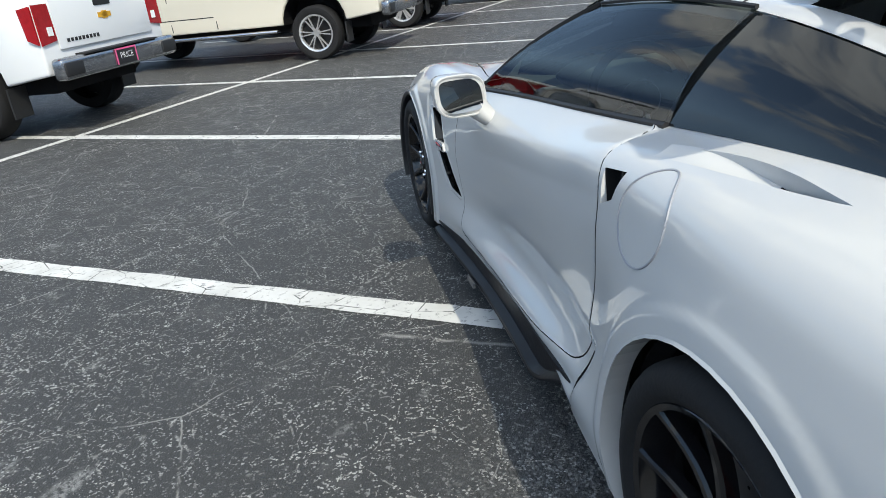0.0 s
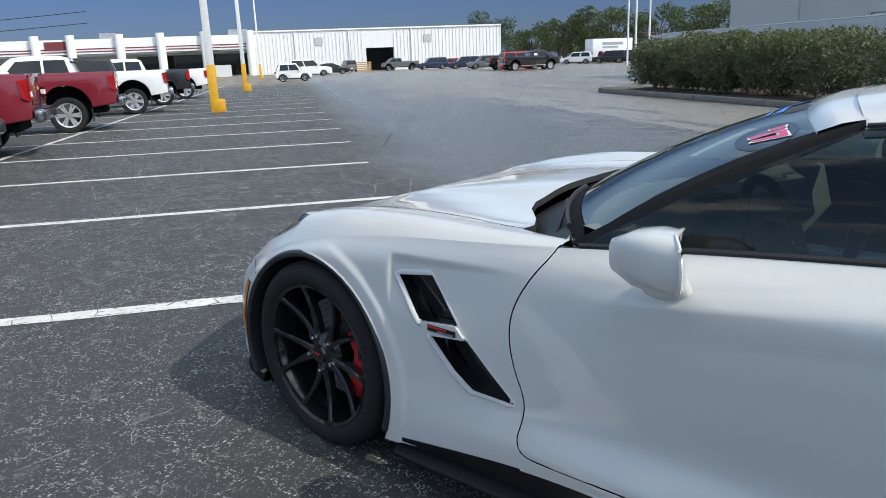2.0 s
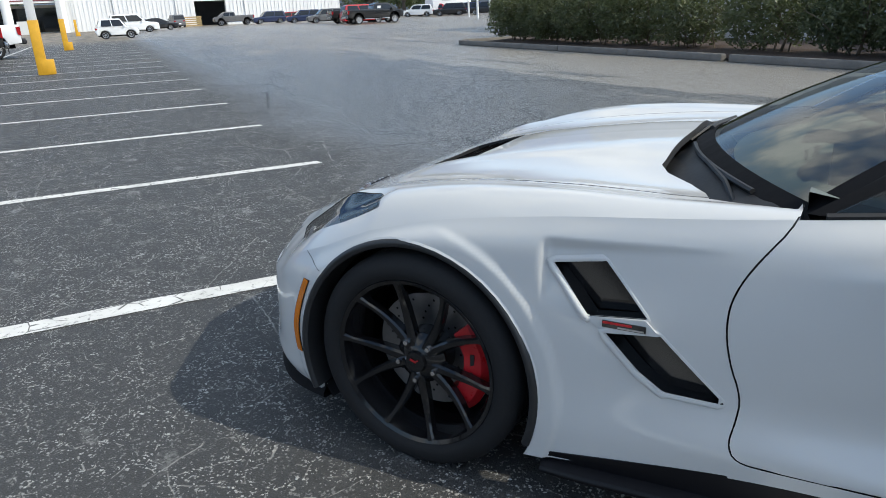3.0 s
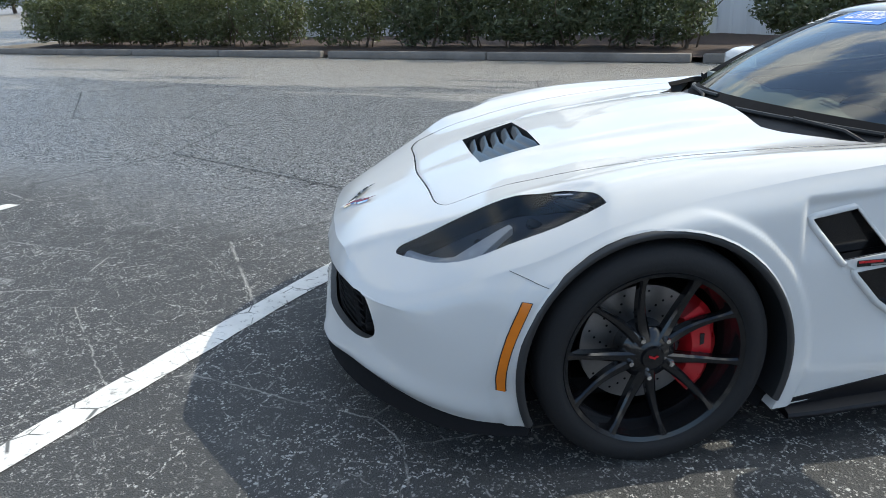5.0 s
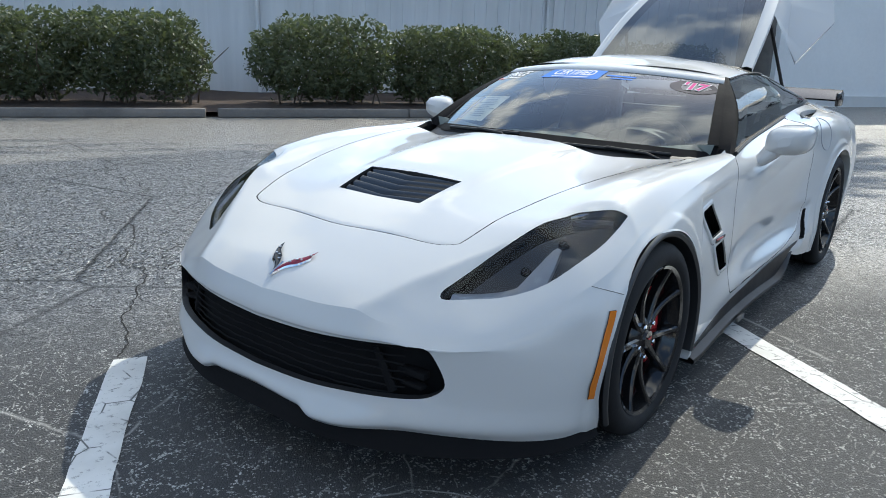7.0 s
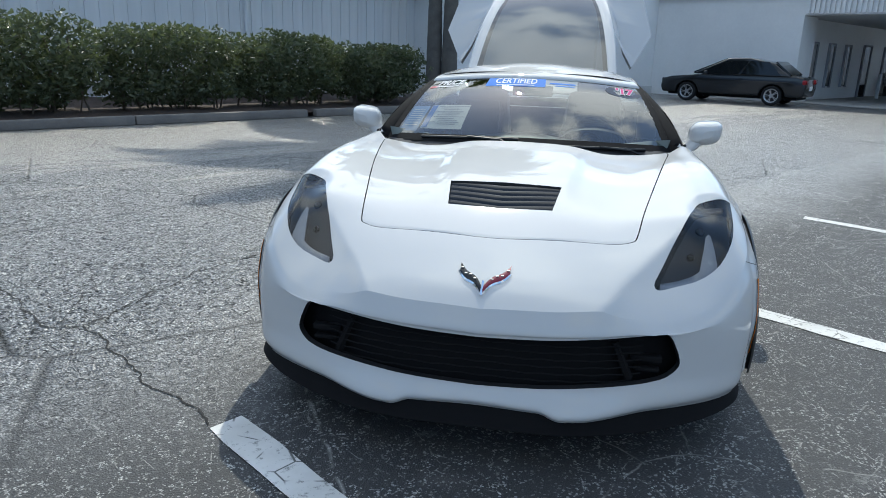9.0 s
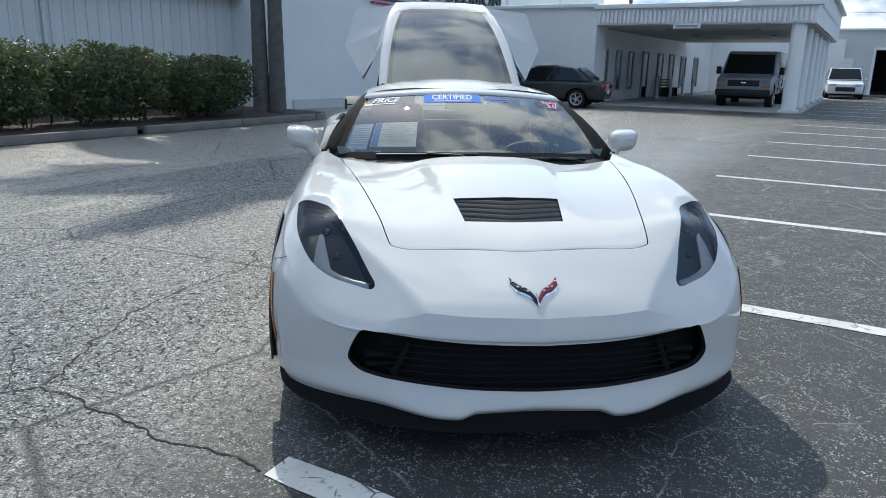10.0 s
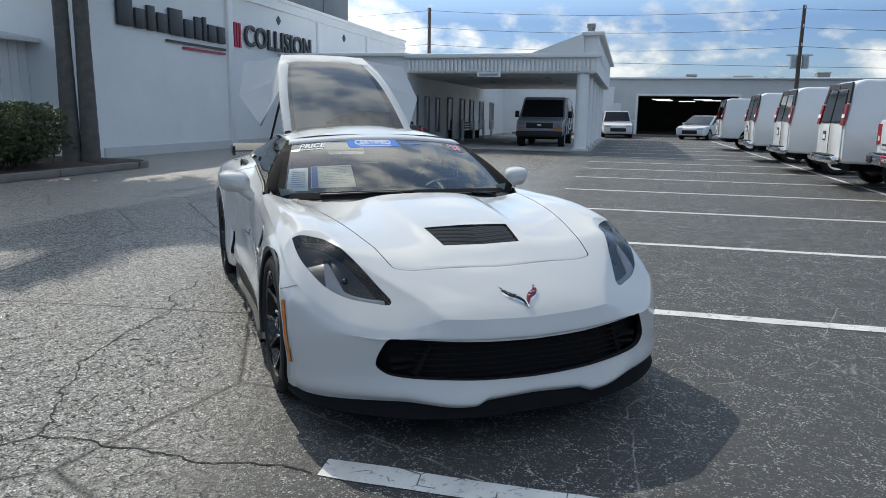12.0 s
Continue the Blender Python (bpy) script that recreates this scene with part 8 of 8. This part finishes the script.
def car_body(m, name, paint, label, L=4.6, W=1.8, H=1.45, kind="sedan", category="car", lamps=True):
    """Plain family car, hatch or off-roader; local x forward, origin on the ground at its middle."""
    root = thing(name, m, label, category, "parked cars")
    hl, hw = L / 2, W / 2
    r = 0.31 if kind != "suv" else 0.36
    ax, R = L * 0.295, r + 0.06
    belt_z = H * (0.62 if kind == "sedan" else 0.60)
    low = [(-hl + 0.05, 0.28)] + arc_notch(-ax, R, 0.27) + arc_notch(ax, R, 0.27) + [(hl - 0.06, 0.26), (hl, 0.45), (hl - 0.04, belt_z * 0.78), (hl - 0.35, belt_z * 0.88), (ax * 0.62, belt_z * 1.0), (-hl + 0.3, belt_z * 1.03), (-hl + 0.04, belt_z * 0.98), (-hl, 0.55)]
    tum = lambda x, z: 1.0 - 0.05 * max(0, z - 0.6) / 0.4 - 0.10 * max(0, abs(x) - hl * 0.72) / (hl * 0.28) ** 1.0 - 0.03 * max(0, 0.45 - z) / 0.2
    part("body", side_prism(low, hw, tum), paint, root, bevel=0.06, segs=3)
    if kind == "sedan":
        cab = [(-hl + 0.42, belt_z), (-hl + 0.98, H * 0.90), (-hl + 1.75, H), (0.12, H * 0.985), (ax * 0.92, belt_z)]
    elif kind == "hatch":
        cab = [(-hl + 0.10, belt_z), (-hl + 0.35, H * 0.93), (-hl + 0.75, H), (0.25, H * 0.99), (ax * 0.78, belt_z)]
    else:
        cab = [(-hl + 0.08, belt_z), (-hl + 0.32, H * 0.95), (-hl + 0.55, H), (0.45, H * 0.99), (ax * 0.80, belt_z)]
    tc = lambda x, z: 0.94 - 0.17 * (z - belt_z) / (H - belt_z)
    part("cabin", side_prism(cab, hw, tc), paint, root, bevel=0.05, segs=3)
    zt = H * 0.93
    x0, x1 = cab[0][0] + 0.30, cab[-1][0] - 0.22
    xt0, xt1 = cab[1][0] + 0.16, cab[3][0] - 0.02
    for sg in (-1, 1):
        n = 2
        mid = 0.5
        for a, b in ((0.0, 0.47), (0.51, 1.0)):
            q = []
            for f, z in ((a, belt_z + 0.03), (b, belt_z + 0.03), (b, zt), (a, zt)):
                x = (x0 + (x1 - x0) * f) if z < zt else (xt0 + (xt1 - xt0) * f)
                q.append((x, sg * (hw * tc(x, z) + 0.006), z))
            panel(root, "side_window", q if sg < 0 else q[::-1], M_DARKGLASS)
        for x in (-ax, ax):
            g = Geo().grid([[(x + R * 0.97 * math.cos(a), sg * y, 0.27 + R * 0.97 * math.sin(a)) for a in [math.pi * i / 12 for i in range(13)]] for y in (hw * 0.97, hw * 0.5)], flip=sg < 0)
            part("wheel_well", g, M_VOID, root)
            simple_wheel(root, x, sg * hw * 0.975, r, 0.20, M_SILVER, 5)
        part("head_lamp", Geo().box((hl - 0.10, sg * hw * 0.66, belt_z * 0.74), (0.16, 0.36, 0.12)), M_LENS, root, bevel=0.02)
        part("tail_lamp", Geo().box((-hl + 0.06, sg * hw * 0.70, belt_z * 0.84), (0.14, 0.34, 0.14)), M_TAIL, root, "red tail lamp", bevel=0.02)
        part("mirror", Geo().box((ax * 0.55, sg * (hw + 0.07), belt_z + 0.05), (0.12, 0.16, 0.11)), paint, root, bevel=0.03)
        part("door_handle", Geo().box((-0.35, sg * (hw * 0.985), belt_z * 0.88), (0.16, 0.02, 0.025)), paint, root)
    q = lambda xa, za, xb, zb, w0, w1: [(xa, -hw * w0, za), (xa, hw * w0, za), (xb, hw * w1, zb), (xb, -hw * w1, zb)]
    panel(root, "windscreen", q(cab[-1][0] - 0.05, belt_z + 0.03, cab[3][0] + 0.06, H * 0.95, 0.84, 0.72), M_DARKGLASS, "", 0.04)
    panel(root, "rear_window", q(cab[0][0] + 0.06, belt_z + 0.05, cab[1][0] - 0.02, H * 0.92, 0.84, 0.74)[::-1], M_DARKGLASS, "", 0.04)
    part("front_grille", Geo().box((hl - 0.02, 0, belt_z * 0.52), (0.08, W * 0.5, 0.22)), M_BLACK, root, bevel=0.02)
    part("rear_plate", Geo().box((-hl + 0.0, 0, 0.55), (0.03, 0.3, 0.14)), M_WHITEP, root)
    part("underbody", Geo().box((0, 0, 0.26), (L * 0.9, W * 0.72, 0.14)), M_VOID, root)
    return root


M_VANW = car_paint("van_white", (0.74, 0.75, 0.76))
P_BEIGE = car_paint("cream_metallic", (0.68, 0.635, 0.54))
P_RED = car_paint("dark_red_metallic", (0.17, 0.010, 0.022))
P_BLACKP = car_paint("black_metallic", (0.010, 0.011, 0.013))
P_NAVY = car_paint("navy_metallic", (0.015, 0.025, 0.07))
P_GREY = car_paint("grey_metallic", (0.12, 0.12, 0.125))
P_BRIGHT = car_paint("bright_red", (0.45, 0.02, 0.03))

# row of pickups, tails to the divider line, all a little askew
for v, u, paint, lab, rim, bump, tg in (
        (1.90, 6.62, M_VANW, "white crew-cab pickup with dusty chrome bumper and dealer tag", M_WHEEL, None, True),
        (6.76, 5.60, P_BEIGE, "cream crew-cab pickup with black and silver wheels", M_WHEEL, None, False),
        (10.69, 6.06, P_RED, "dark red crew-cab pickup with chrome wheels", M_CHROME, None, False),
        (15.91, 5.88, P_RED, "dark red crew-cab pickup further down the row", M_CHROME, None, False),
        (22.50, 5.72, M_VANW, "white crew-cab pickup with chrome wheels", M_CHROME, M_CHROME, False),
        (27.85, 5.70, P_BLACKP, "black crew-cab pickup with bright wheels in the row", M_CHROME, None, False),
        (33.40, 5.60, M_VANW, "white crew-cab pickup at the end of the row", M_CHROME, M_BLACK, False)):
    pickup(lot(v, u, 0, 100), paint, lab, rim, tag=tg, bumper=bump)
# white vans and a pickup on the other side
for v, u in ((-12.6, 6.0), (-16.6, 5.85), (-21.0, 5.75), (-28.5, 5.7)):
    van(lot(v, u, 0, 90), "white cargo van parked tail-out with red tail lamps")
pickup(lot(-9.7, 6.2, 0, 90), M_VANW, "white pickup with chrome step bumper beside the vans", M_CHROME, tag=True)
van(lot(-30.1, -2.65, 0, 0), "silver-grey passenger van facing out under the canopy", front=True, paint=car_paint("silver_metallic", (0.34, 0.34, 0.35)))
car_body(lot(-21.3, -8.6, 0, -82), "sedan", P_BLACKP, "black four-door sedan parked by the white wing", 4.5, 1.8, 1.42)
car_body(lot(-43.0, 0.1, 0, 5), "crossover", M_VANW, "white crossover facing out near the garage", 4.5, 1.85, 1.62, "suv")
car_body(lot(-42.5, 5.3, 0, -25), "sedan", M_VANW, "white sedan standing at the garage bay", 4.6, 1.8, 1.42)
# cars at the far end of the lot
car_body(lot(60.8, 0.2, 0, -88), "city_car", M_VANW, "small white hatchback across the far lot", 3.1, 1.65, 1.5, "hatch")
car_body(lot(85.0, -2.0, 0, -88), "off_roader", M_VANW, "white long off-road wagon across the far lot", 5.1, 2.0, 1.95, "suv")
car_body(lot(96.0, -5.2, 0, -88), "sedan", P_BLACKP, "dark sedan behind the white wagon", 4.7, 1.85, 1.45)
car_body(lot(113.0, -8.9, 0, 10), "off_roader", P_GREY, "bare grey off-roader by the hall wall", 4.0, 1.85, 1.8, "suv")
car_body(lot(104.0, -20.6, 0, 92), "crossover", P_NAVY, "navy crossover in front of the steel hall", 4.7, 1.9, 1.7, "suv")
pickup(lot(108.5, -18.2, 0, -270), P_GREY, "dusty grey pickup by the hall bay", M_SILVER, tag=False)
car_body(lot(108.0, -24.2, 0, 80), "hatchback", P_BRIGHT, "bright red hatchback in the far row", 4.3, 1.8, 1.5, "hatch")
car_body(lot(96.0, -23.6, 0, 85), "crossover", P_NAVY, "dark blue crossover in the far row", 4.7, 1.9, 1.65, "suv")
car_body(lot(86.0, -23.8, 0, 85), "crossover", P_GREY, "grey crossover in the far row", 4.7, 1.9, 1.65, "suv")
pickup(lot(74.5, -22.0, 0, -90), P_BLACKP, "black pickup in the far row", M_CHROME, tag=False)
pickup(lot(66.5, -21.2, 0, -90), P_BLACKP, "black crew-cab pickup parked sideways by the far lane", M_CHROME, tag=False)
car_body(lot(70.8, -23.4, 0, -90), "crossover", P_BRIGHT, "red crossover behind the black pickup", 4.6, 1.85, 1.85, "suv")
for i, (v, u, p, lab) in enumerate(((97.0, -40.6, M_VANW, "white crossover in the back row"), (98.0, -43.0, P_BRIGHT, "red crossover in the back row"), (92.0, -43.4, P_BLACKP, "black crossover in the back row"), (92.0, -46.0, P_NAVY, "navy sedan in the back row"), (89.0, -47.4, P_BLACKP, "black crossover at the end of the back row"), (93.0, -49.5, M_VANW, "white crossover at the end of the back row"))):
    car_body(lot(v, u, 0, 60), "crossover", p, lab, 4.7, 1.9, 1.68, "suv")
box = thing("box_trailer", lot(98.0, -46.0, 0, 95), "white box trailer behind the parked cars", "trailer")
part("box", Geo().box((0, 0, 2.1), (6.5, 2.4, 2.6)), M_VANW, box, bevel=0.04)
part("side_lettering", Geo().box((0, 1.21, 2.7), (3.4, 0.02, 0.4)).box((0.4, 1.21, 2.2), (2.6, 0.02, 0.25)), M_GREYP, box)
part("chassis", Geo().box((0, 0, 0.6), (6.0, 1.8, 0.3)), M_BLACK, box)
for x in (-1.6, -0.7):
    for sg in (-1, 1):
        simple_wheel(box, x, sg * 1.1, 0.42, 0.25, M_SILVER, 0)
pal = thing("timber_stack", lot(116.5, -11.6), "stack of raw timber pallets by the hall", "timber")
for i in range(5):
    part("board_layer", Geo().box((0, 0.1 * (i % 2), 0.15 + 0.3 * i), (1.4, 2.6, 0.2)), M_WOOD, pal)

# ---- poles ----
def lot_light(v, u, yellow, h=9.0):
    root = thing("lamp_post", lot(v, u), "white car park light pole with a yellow painted base", "lamp post", "lamp posts")
    lean = 0.0
    part("base_block", Geo().box((0, -0.14, 0.20), (0.26, 0.34, 0.40)), M_YELLOW, root, bevel=0.03)
    part("painted_base", Geo().box((0, 0, yellow / 2), (0.25, 0.25, yellow)), M_YELLOW, root, "yellow painted lower pole", bevel=0.01)
    part("shaft", Geo().box((0, 0, (h + yellow) / 2), (0.22, 0.22, h - yellow), taper=(0.7, 0.7)), M_POLE, root, bevel=0.01)
    for sg in (-1, 1):
        part("arm", Geo().box((sg * 0.45, 0, h - 0.1), (0.9, 0.08, 0.08)), M_POLE, root)
        part("lamp_head", Geo().box((sg * 1.0, 0, h - 0.08), (0.6, 0.45, 0.22), taper=(0.8, 0.8)), M_GREYP, root, bevel=0.03)
    return root


lot_light(20.3, 3.0, 1.42)
lot_light(39.6, 3.1, 1.52)
lot_light(82.0, 3.6, 1.6)
for v, u in ((59.5, -30.8), (72.0, -36.2), (63.0, -34.0)):
    pst = thing("lamp_post", lot(v, u), "plain white car park light pole", "lamp post", "lamp posts")
    part("shaft", Geo().tube([(0, 0, 0), (0, 0, 10.0)], [0.11, 0.07], 10), M_POLE, pst, smooth=40)
    part("lamp_head", Geo().box((0.5, 0, 10.0), (0.9, 0.4, 0.2)), M_GREYP, pst, bevel=0.03)


def utility_pole(v, u, h, drum=False, label="weathered wooden utility pole with cables"):
    root = thing("utility_pole", lot(v, u), label, "utility pole", "utility poles")
    part("shaft", Geo().tube([(0, 0, 0), (0, 0, h)], [0.15, 0.10], 10), M_WOODP, root, smooth=40)
    for k, z in enumerate((h - 0.25, h - 1.35, h - 2.45)):
        part("insulator_bracket", Geo().tube([(0, 0, z), (0.35, 0, z + 0.05)], 0.03, 6).tube([(0.35, 0, z), (0.35, 0, z + 0.2)], 0.045, 8), M_GALV, root)
    if drum:
        for sx in (-0.34, 0.34):
            part("transformer_can", Geo().tube([(0.1, sx, h - 3.75), (0.1, sx, h - 3.0)], 0.20, 16), M_GALV, root, smooth=40)
        part("transformer_rack", Geo().box((0, 0, h - 2.95), (0.1, 1.5, 0.08)), M_GALV, root)
    return root


utility_pole(-45.4, 10.8, 8.1, True, "weathered wooden utility pole with two grey transformers")
utility_pole(-44.6, -12.6, 8.3)


def cable(p, q, sag, r=0.012):
    a, b = Vector(p), Vector(q)
    g = Geo().tube([a.lerp(b, i / 24) + Vector((0, 0, -sag * 4 * (i / 24) * (1 - i / 24))) for i in range(25)], r, 5)
    return tagged(part("overhead_cable", g, M_WIRE, m=lot(0, 0)), "black overhead power cable between the poles", "cable", "overhead cables")


for k, z in enumerate((7.85, 6.75, 5.65)):
    cable((-45.2, 10.8, z), (-44.4, -12.6, z + 0.25), 0.35)
    cable((-44.4, -12.6, z + 0.25), (-50.0, -45.0, z + 0.5), 0.4)
    cable((-45.2, 10.8, z), (-38.0, 40.0, z - 1.0), 0.4)
cable((-60.0, -30.0, 6.6), (-55.0, 50.0, 4.6), 0.3, 0.015)

# ---- palms ----
def palm(v, u, h, lean, seed, far=False, label="tall palm with a grey ringed trunk"):
    rnd = random.Random(seed)
    root = thing("palm_tree", lot(v, u, 0.0 if far else 0.1), label, "palm tree", "palm trees")
    r0 = 0.19 if not far else 0.3
    pts, rad = [], []
    n = 14 if far else 46
    for i in range(n + 1):
        t = i / n
        pts.append((lean[0] * t * h, lean[1] * t * h, t * h - 0.05))
        rad.append(r0 * (1.15 - 0.35 * min(1, t * 3) * 0.6 - 0.1 * t) * (1.0 + (0.0 if far else 0.035 * (i % 2))) + (0.05 if t > 0.94 else 0))
    part("trunk", Geo().tube(pts, rad, 14), M_BARK, root, smooth=70)
    top = Vector(pts[-1])
    for k in range(16 if far else 40):
        az, el = rnd.uniform(0, math.tau), rnd.uniform(-0.5, 1.15)
        L = rnd.uniform(1.9, 2.4) if far else rnd.uniform(3.0, 3.9)
        g = Geo()
        prev, d = top.copy(), Vector((math.cos(az) * math.cos(el), math.sin(az) * math.cos(el), math.sin(el)))
        mid = []
        for i in range(9):
            mid.append(prev.copy())
            prev = prev + d * L / 8
            d = (d + Vector((0, 0, -0.17 if far else -0.23))).normalized()
        side = Vector((-math.sin(az), math.cos(az), 0))
        for i in range(1, 9):
            w = 0.62 * math.sin(math.pi * min(0.97, (i + 0.6) / 9)) + 0.08
            for sg in (-1, 1):
                for q in range(2 if far else 5):
                    p = mid[i - 1].lerp(mid[i], q / (2 if far else 5))
                    tip = p + side * sg * w + (mid[i] - mid[i - 1]) * 1.2 + Vector((0, 0, -0.22 * w))
                    g.add([p, p + (mid[i] - mid[i - 1]) * 0.35, tip], [(0, 1, 2)])
        g.tube(mid, [0.022 - 0.002 * i for i in range(9)], 4)
        part("frond", g, M_FROND, root)
    return root


palm(-11.00, -12.20, 8.0, (0.004, 0.004), 3, label="tall palm with a grey trunk in the planting bed")
palm(-11.20, -11.83, 8.5, (-0.002, 0.004), 8, label="second tall palm beside it with a straight dark trunk")
for i, (v, u, h) in enumerate(((178, 84.5, 14.6), (182, 75.0, 12.4), (128, 73, 13.0), (190, 95, 14))):
    palm(v, u, h, (0.0, 0.0), 40 + i, True, "distant palm beyond the car park")

# ---- distant trees and signs ----
def broad_tree(v, u, h, spread, seed):
    rnd = random.Random(seed)
    root = thing("broadleaf_tree", lot(v, u), "dark green broadleaf tree beyond the car park", "tree", "distant trees")
    g = Geo().tube([(0, 0, 0), (0.1, 0, h * 0.3), (0, 0.2, h * 0.6)], [0.32, 0.26, 0.12], 8)
    clumps = []
    for k in range(9):
        a = rnd.uniform(0, math.tau)
        end = Vector((math.cos(a) * spread * rnd.uniform(0.2, 0.55), math.sin(a) * spread * rnd.uniform(0.2, 0.55), h * rnd.uniform(0.4, 0.86)))
        g.tube([(0, 0, h * rnd.uniform(0.2, 0.45)), end * 0.6 + Vector((0, 0, h * 0.12)), end], [0.16, 0.09, 0.03], 6)
        clumps.append((end, rnd.uniform(0.16, 0.30) * h * 0.8))
    for k in range(8):
        a = rnd.uniform(0, math.tau)
        clumps.append((Vector((math.cos(a) * spread * 0.45, math.sin(a) * spread * 0.45, h * rnd.uniform(0.18, 0.45))), h * 0.17))
    part("trunk", g, M_WOODP, root, smooth=60)

    def inside(p):
        for c, r in clumps:
            q = p - c
            if (q.x / r) ** 2 + (q.y / r) ** 2 + (q.z / (r * 0.75)) ** 2 < 1.0 + 0.5 * noise.noise(p * 0.8):
                return True
        return False

    part("crown", foliage(rnd, inside, (-spread * 0.8, -spread * 0.8, h * 0.06), (spread * 0.8, spread * 0.8, h * 1.02), 2600, 0.26), M_LEAF2, root)
    return root


for i, (v, u, h, s) in enumerate(((150, -44, 11, 9), (152, -53, 8, 8), (118, -47, 8.5, 8), (112, -53, 9.5, 8), (110, -60, 9.5, 8), (104, -66, 9.0, 8), (116, -70, 9.5, 9), (100, -73, 9.5, 8), (135, -60, 10, 9), (128, -50, 9, 8), (150, -64, 9, 9), (-96, 6, 6.8, 9), (-98, 14, 6.4, 8), (190, 20, 9, 10), (190, 110, 9, 12), (200, 60, 7, 12))):
    broad_tree(v, u, h, s, 100 + i)
for v, u, w, h, z in ((140.3, 91.5, 8.0, 4.2, 6.2), (144.7, 83.5, 11.5, 5.6, 6.4)):
    sg_ = thing("gantry_sign", lot(v, u), "green highway direction sign on a gantry", "road sign", "road signs")
    part("board", Geo().box((0, 0, z + h / 2), (0.2, w * 0.6, h * 0.62)), M_GREEN, sg_, bevel=0.05)
    part("lettering_bar", Geo().box((-0.12, 0, z + h * 0.58), (0.03, w * 0.4, 0.4)).box((-0.12, 0, z + h * 0.38), (0.03, w * 0.45, 0.3)), M_WHITEP, sg_)
    part("support", Geo().tube([(0.2, w * 0.25, 0), (0.2, w * 0.25, z + h * 0.8)], 0.2, 8).tube([(0.2, -w * 0.25, 0), (0.2, -w * 0.25, z + h * 0.8)], 0.2, 8), M_GALV, sg_)
cable((120.0, 30.0, 10.5), (175.0, 120.0, 10.5), 0.6, 0.06)
cable((120.0, 30.0, 8.8), (175.0, 120.0, 8.8), 0.6, 0.06)
for v, u, h in ((-92, 14.0, 7.0), (-95, 18.5, 6.4), (-98, 3.0, 6.6)):
    broad_tree(v, u, h, 3.4, int(-v * 3 + u))
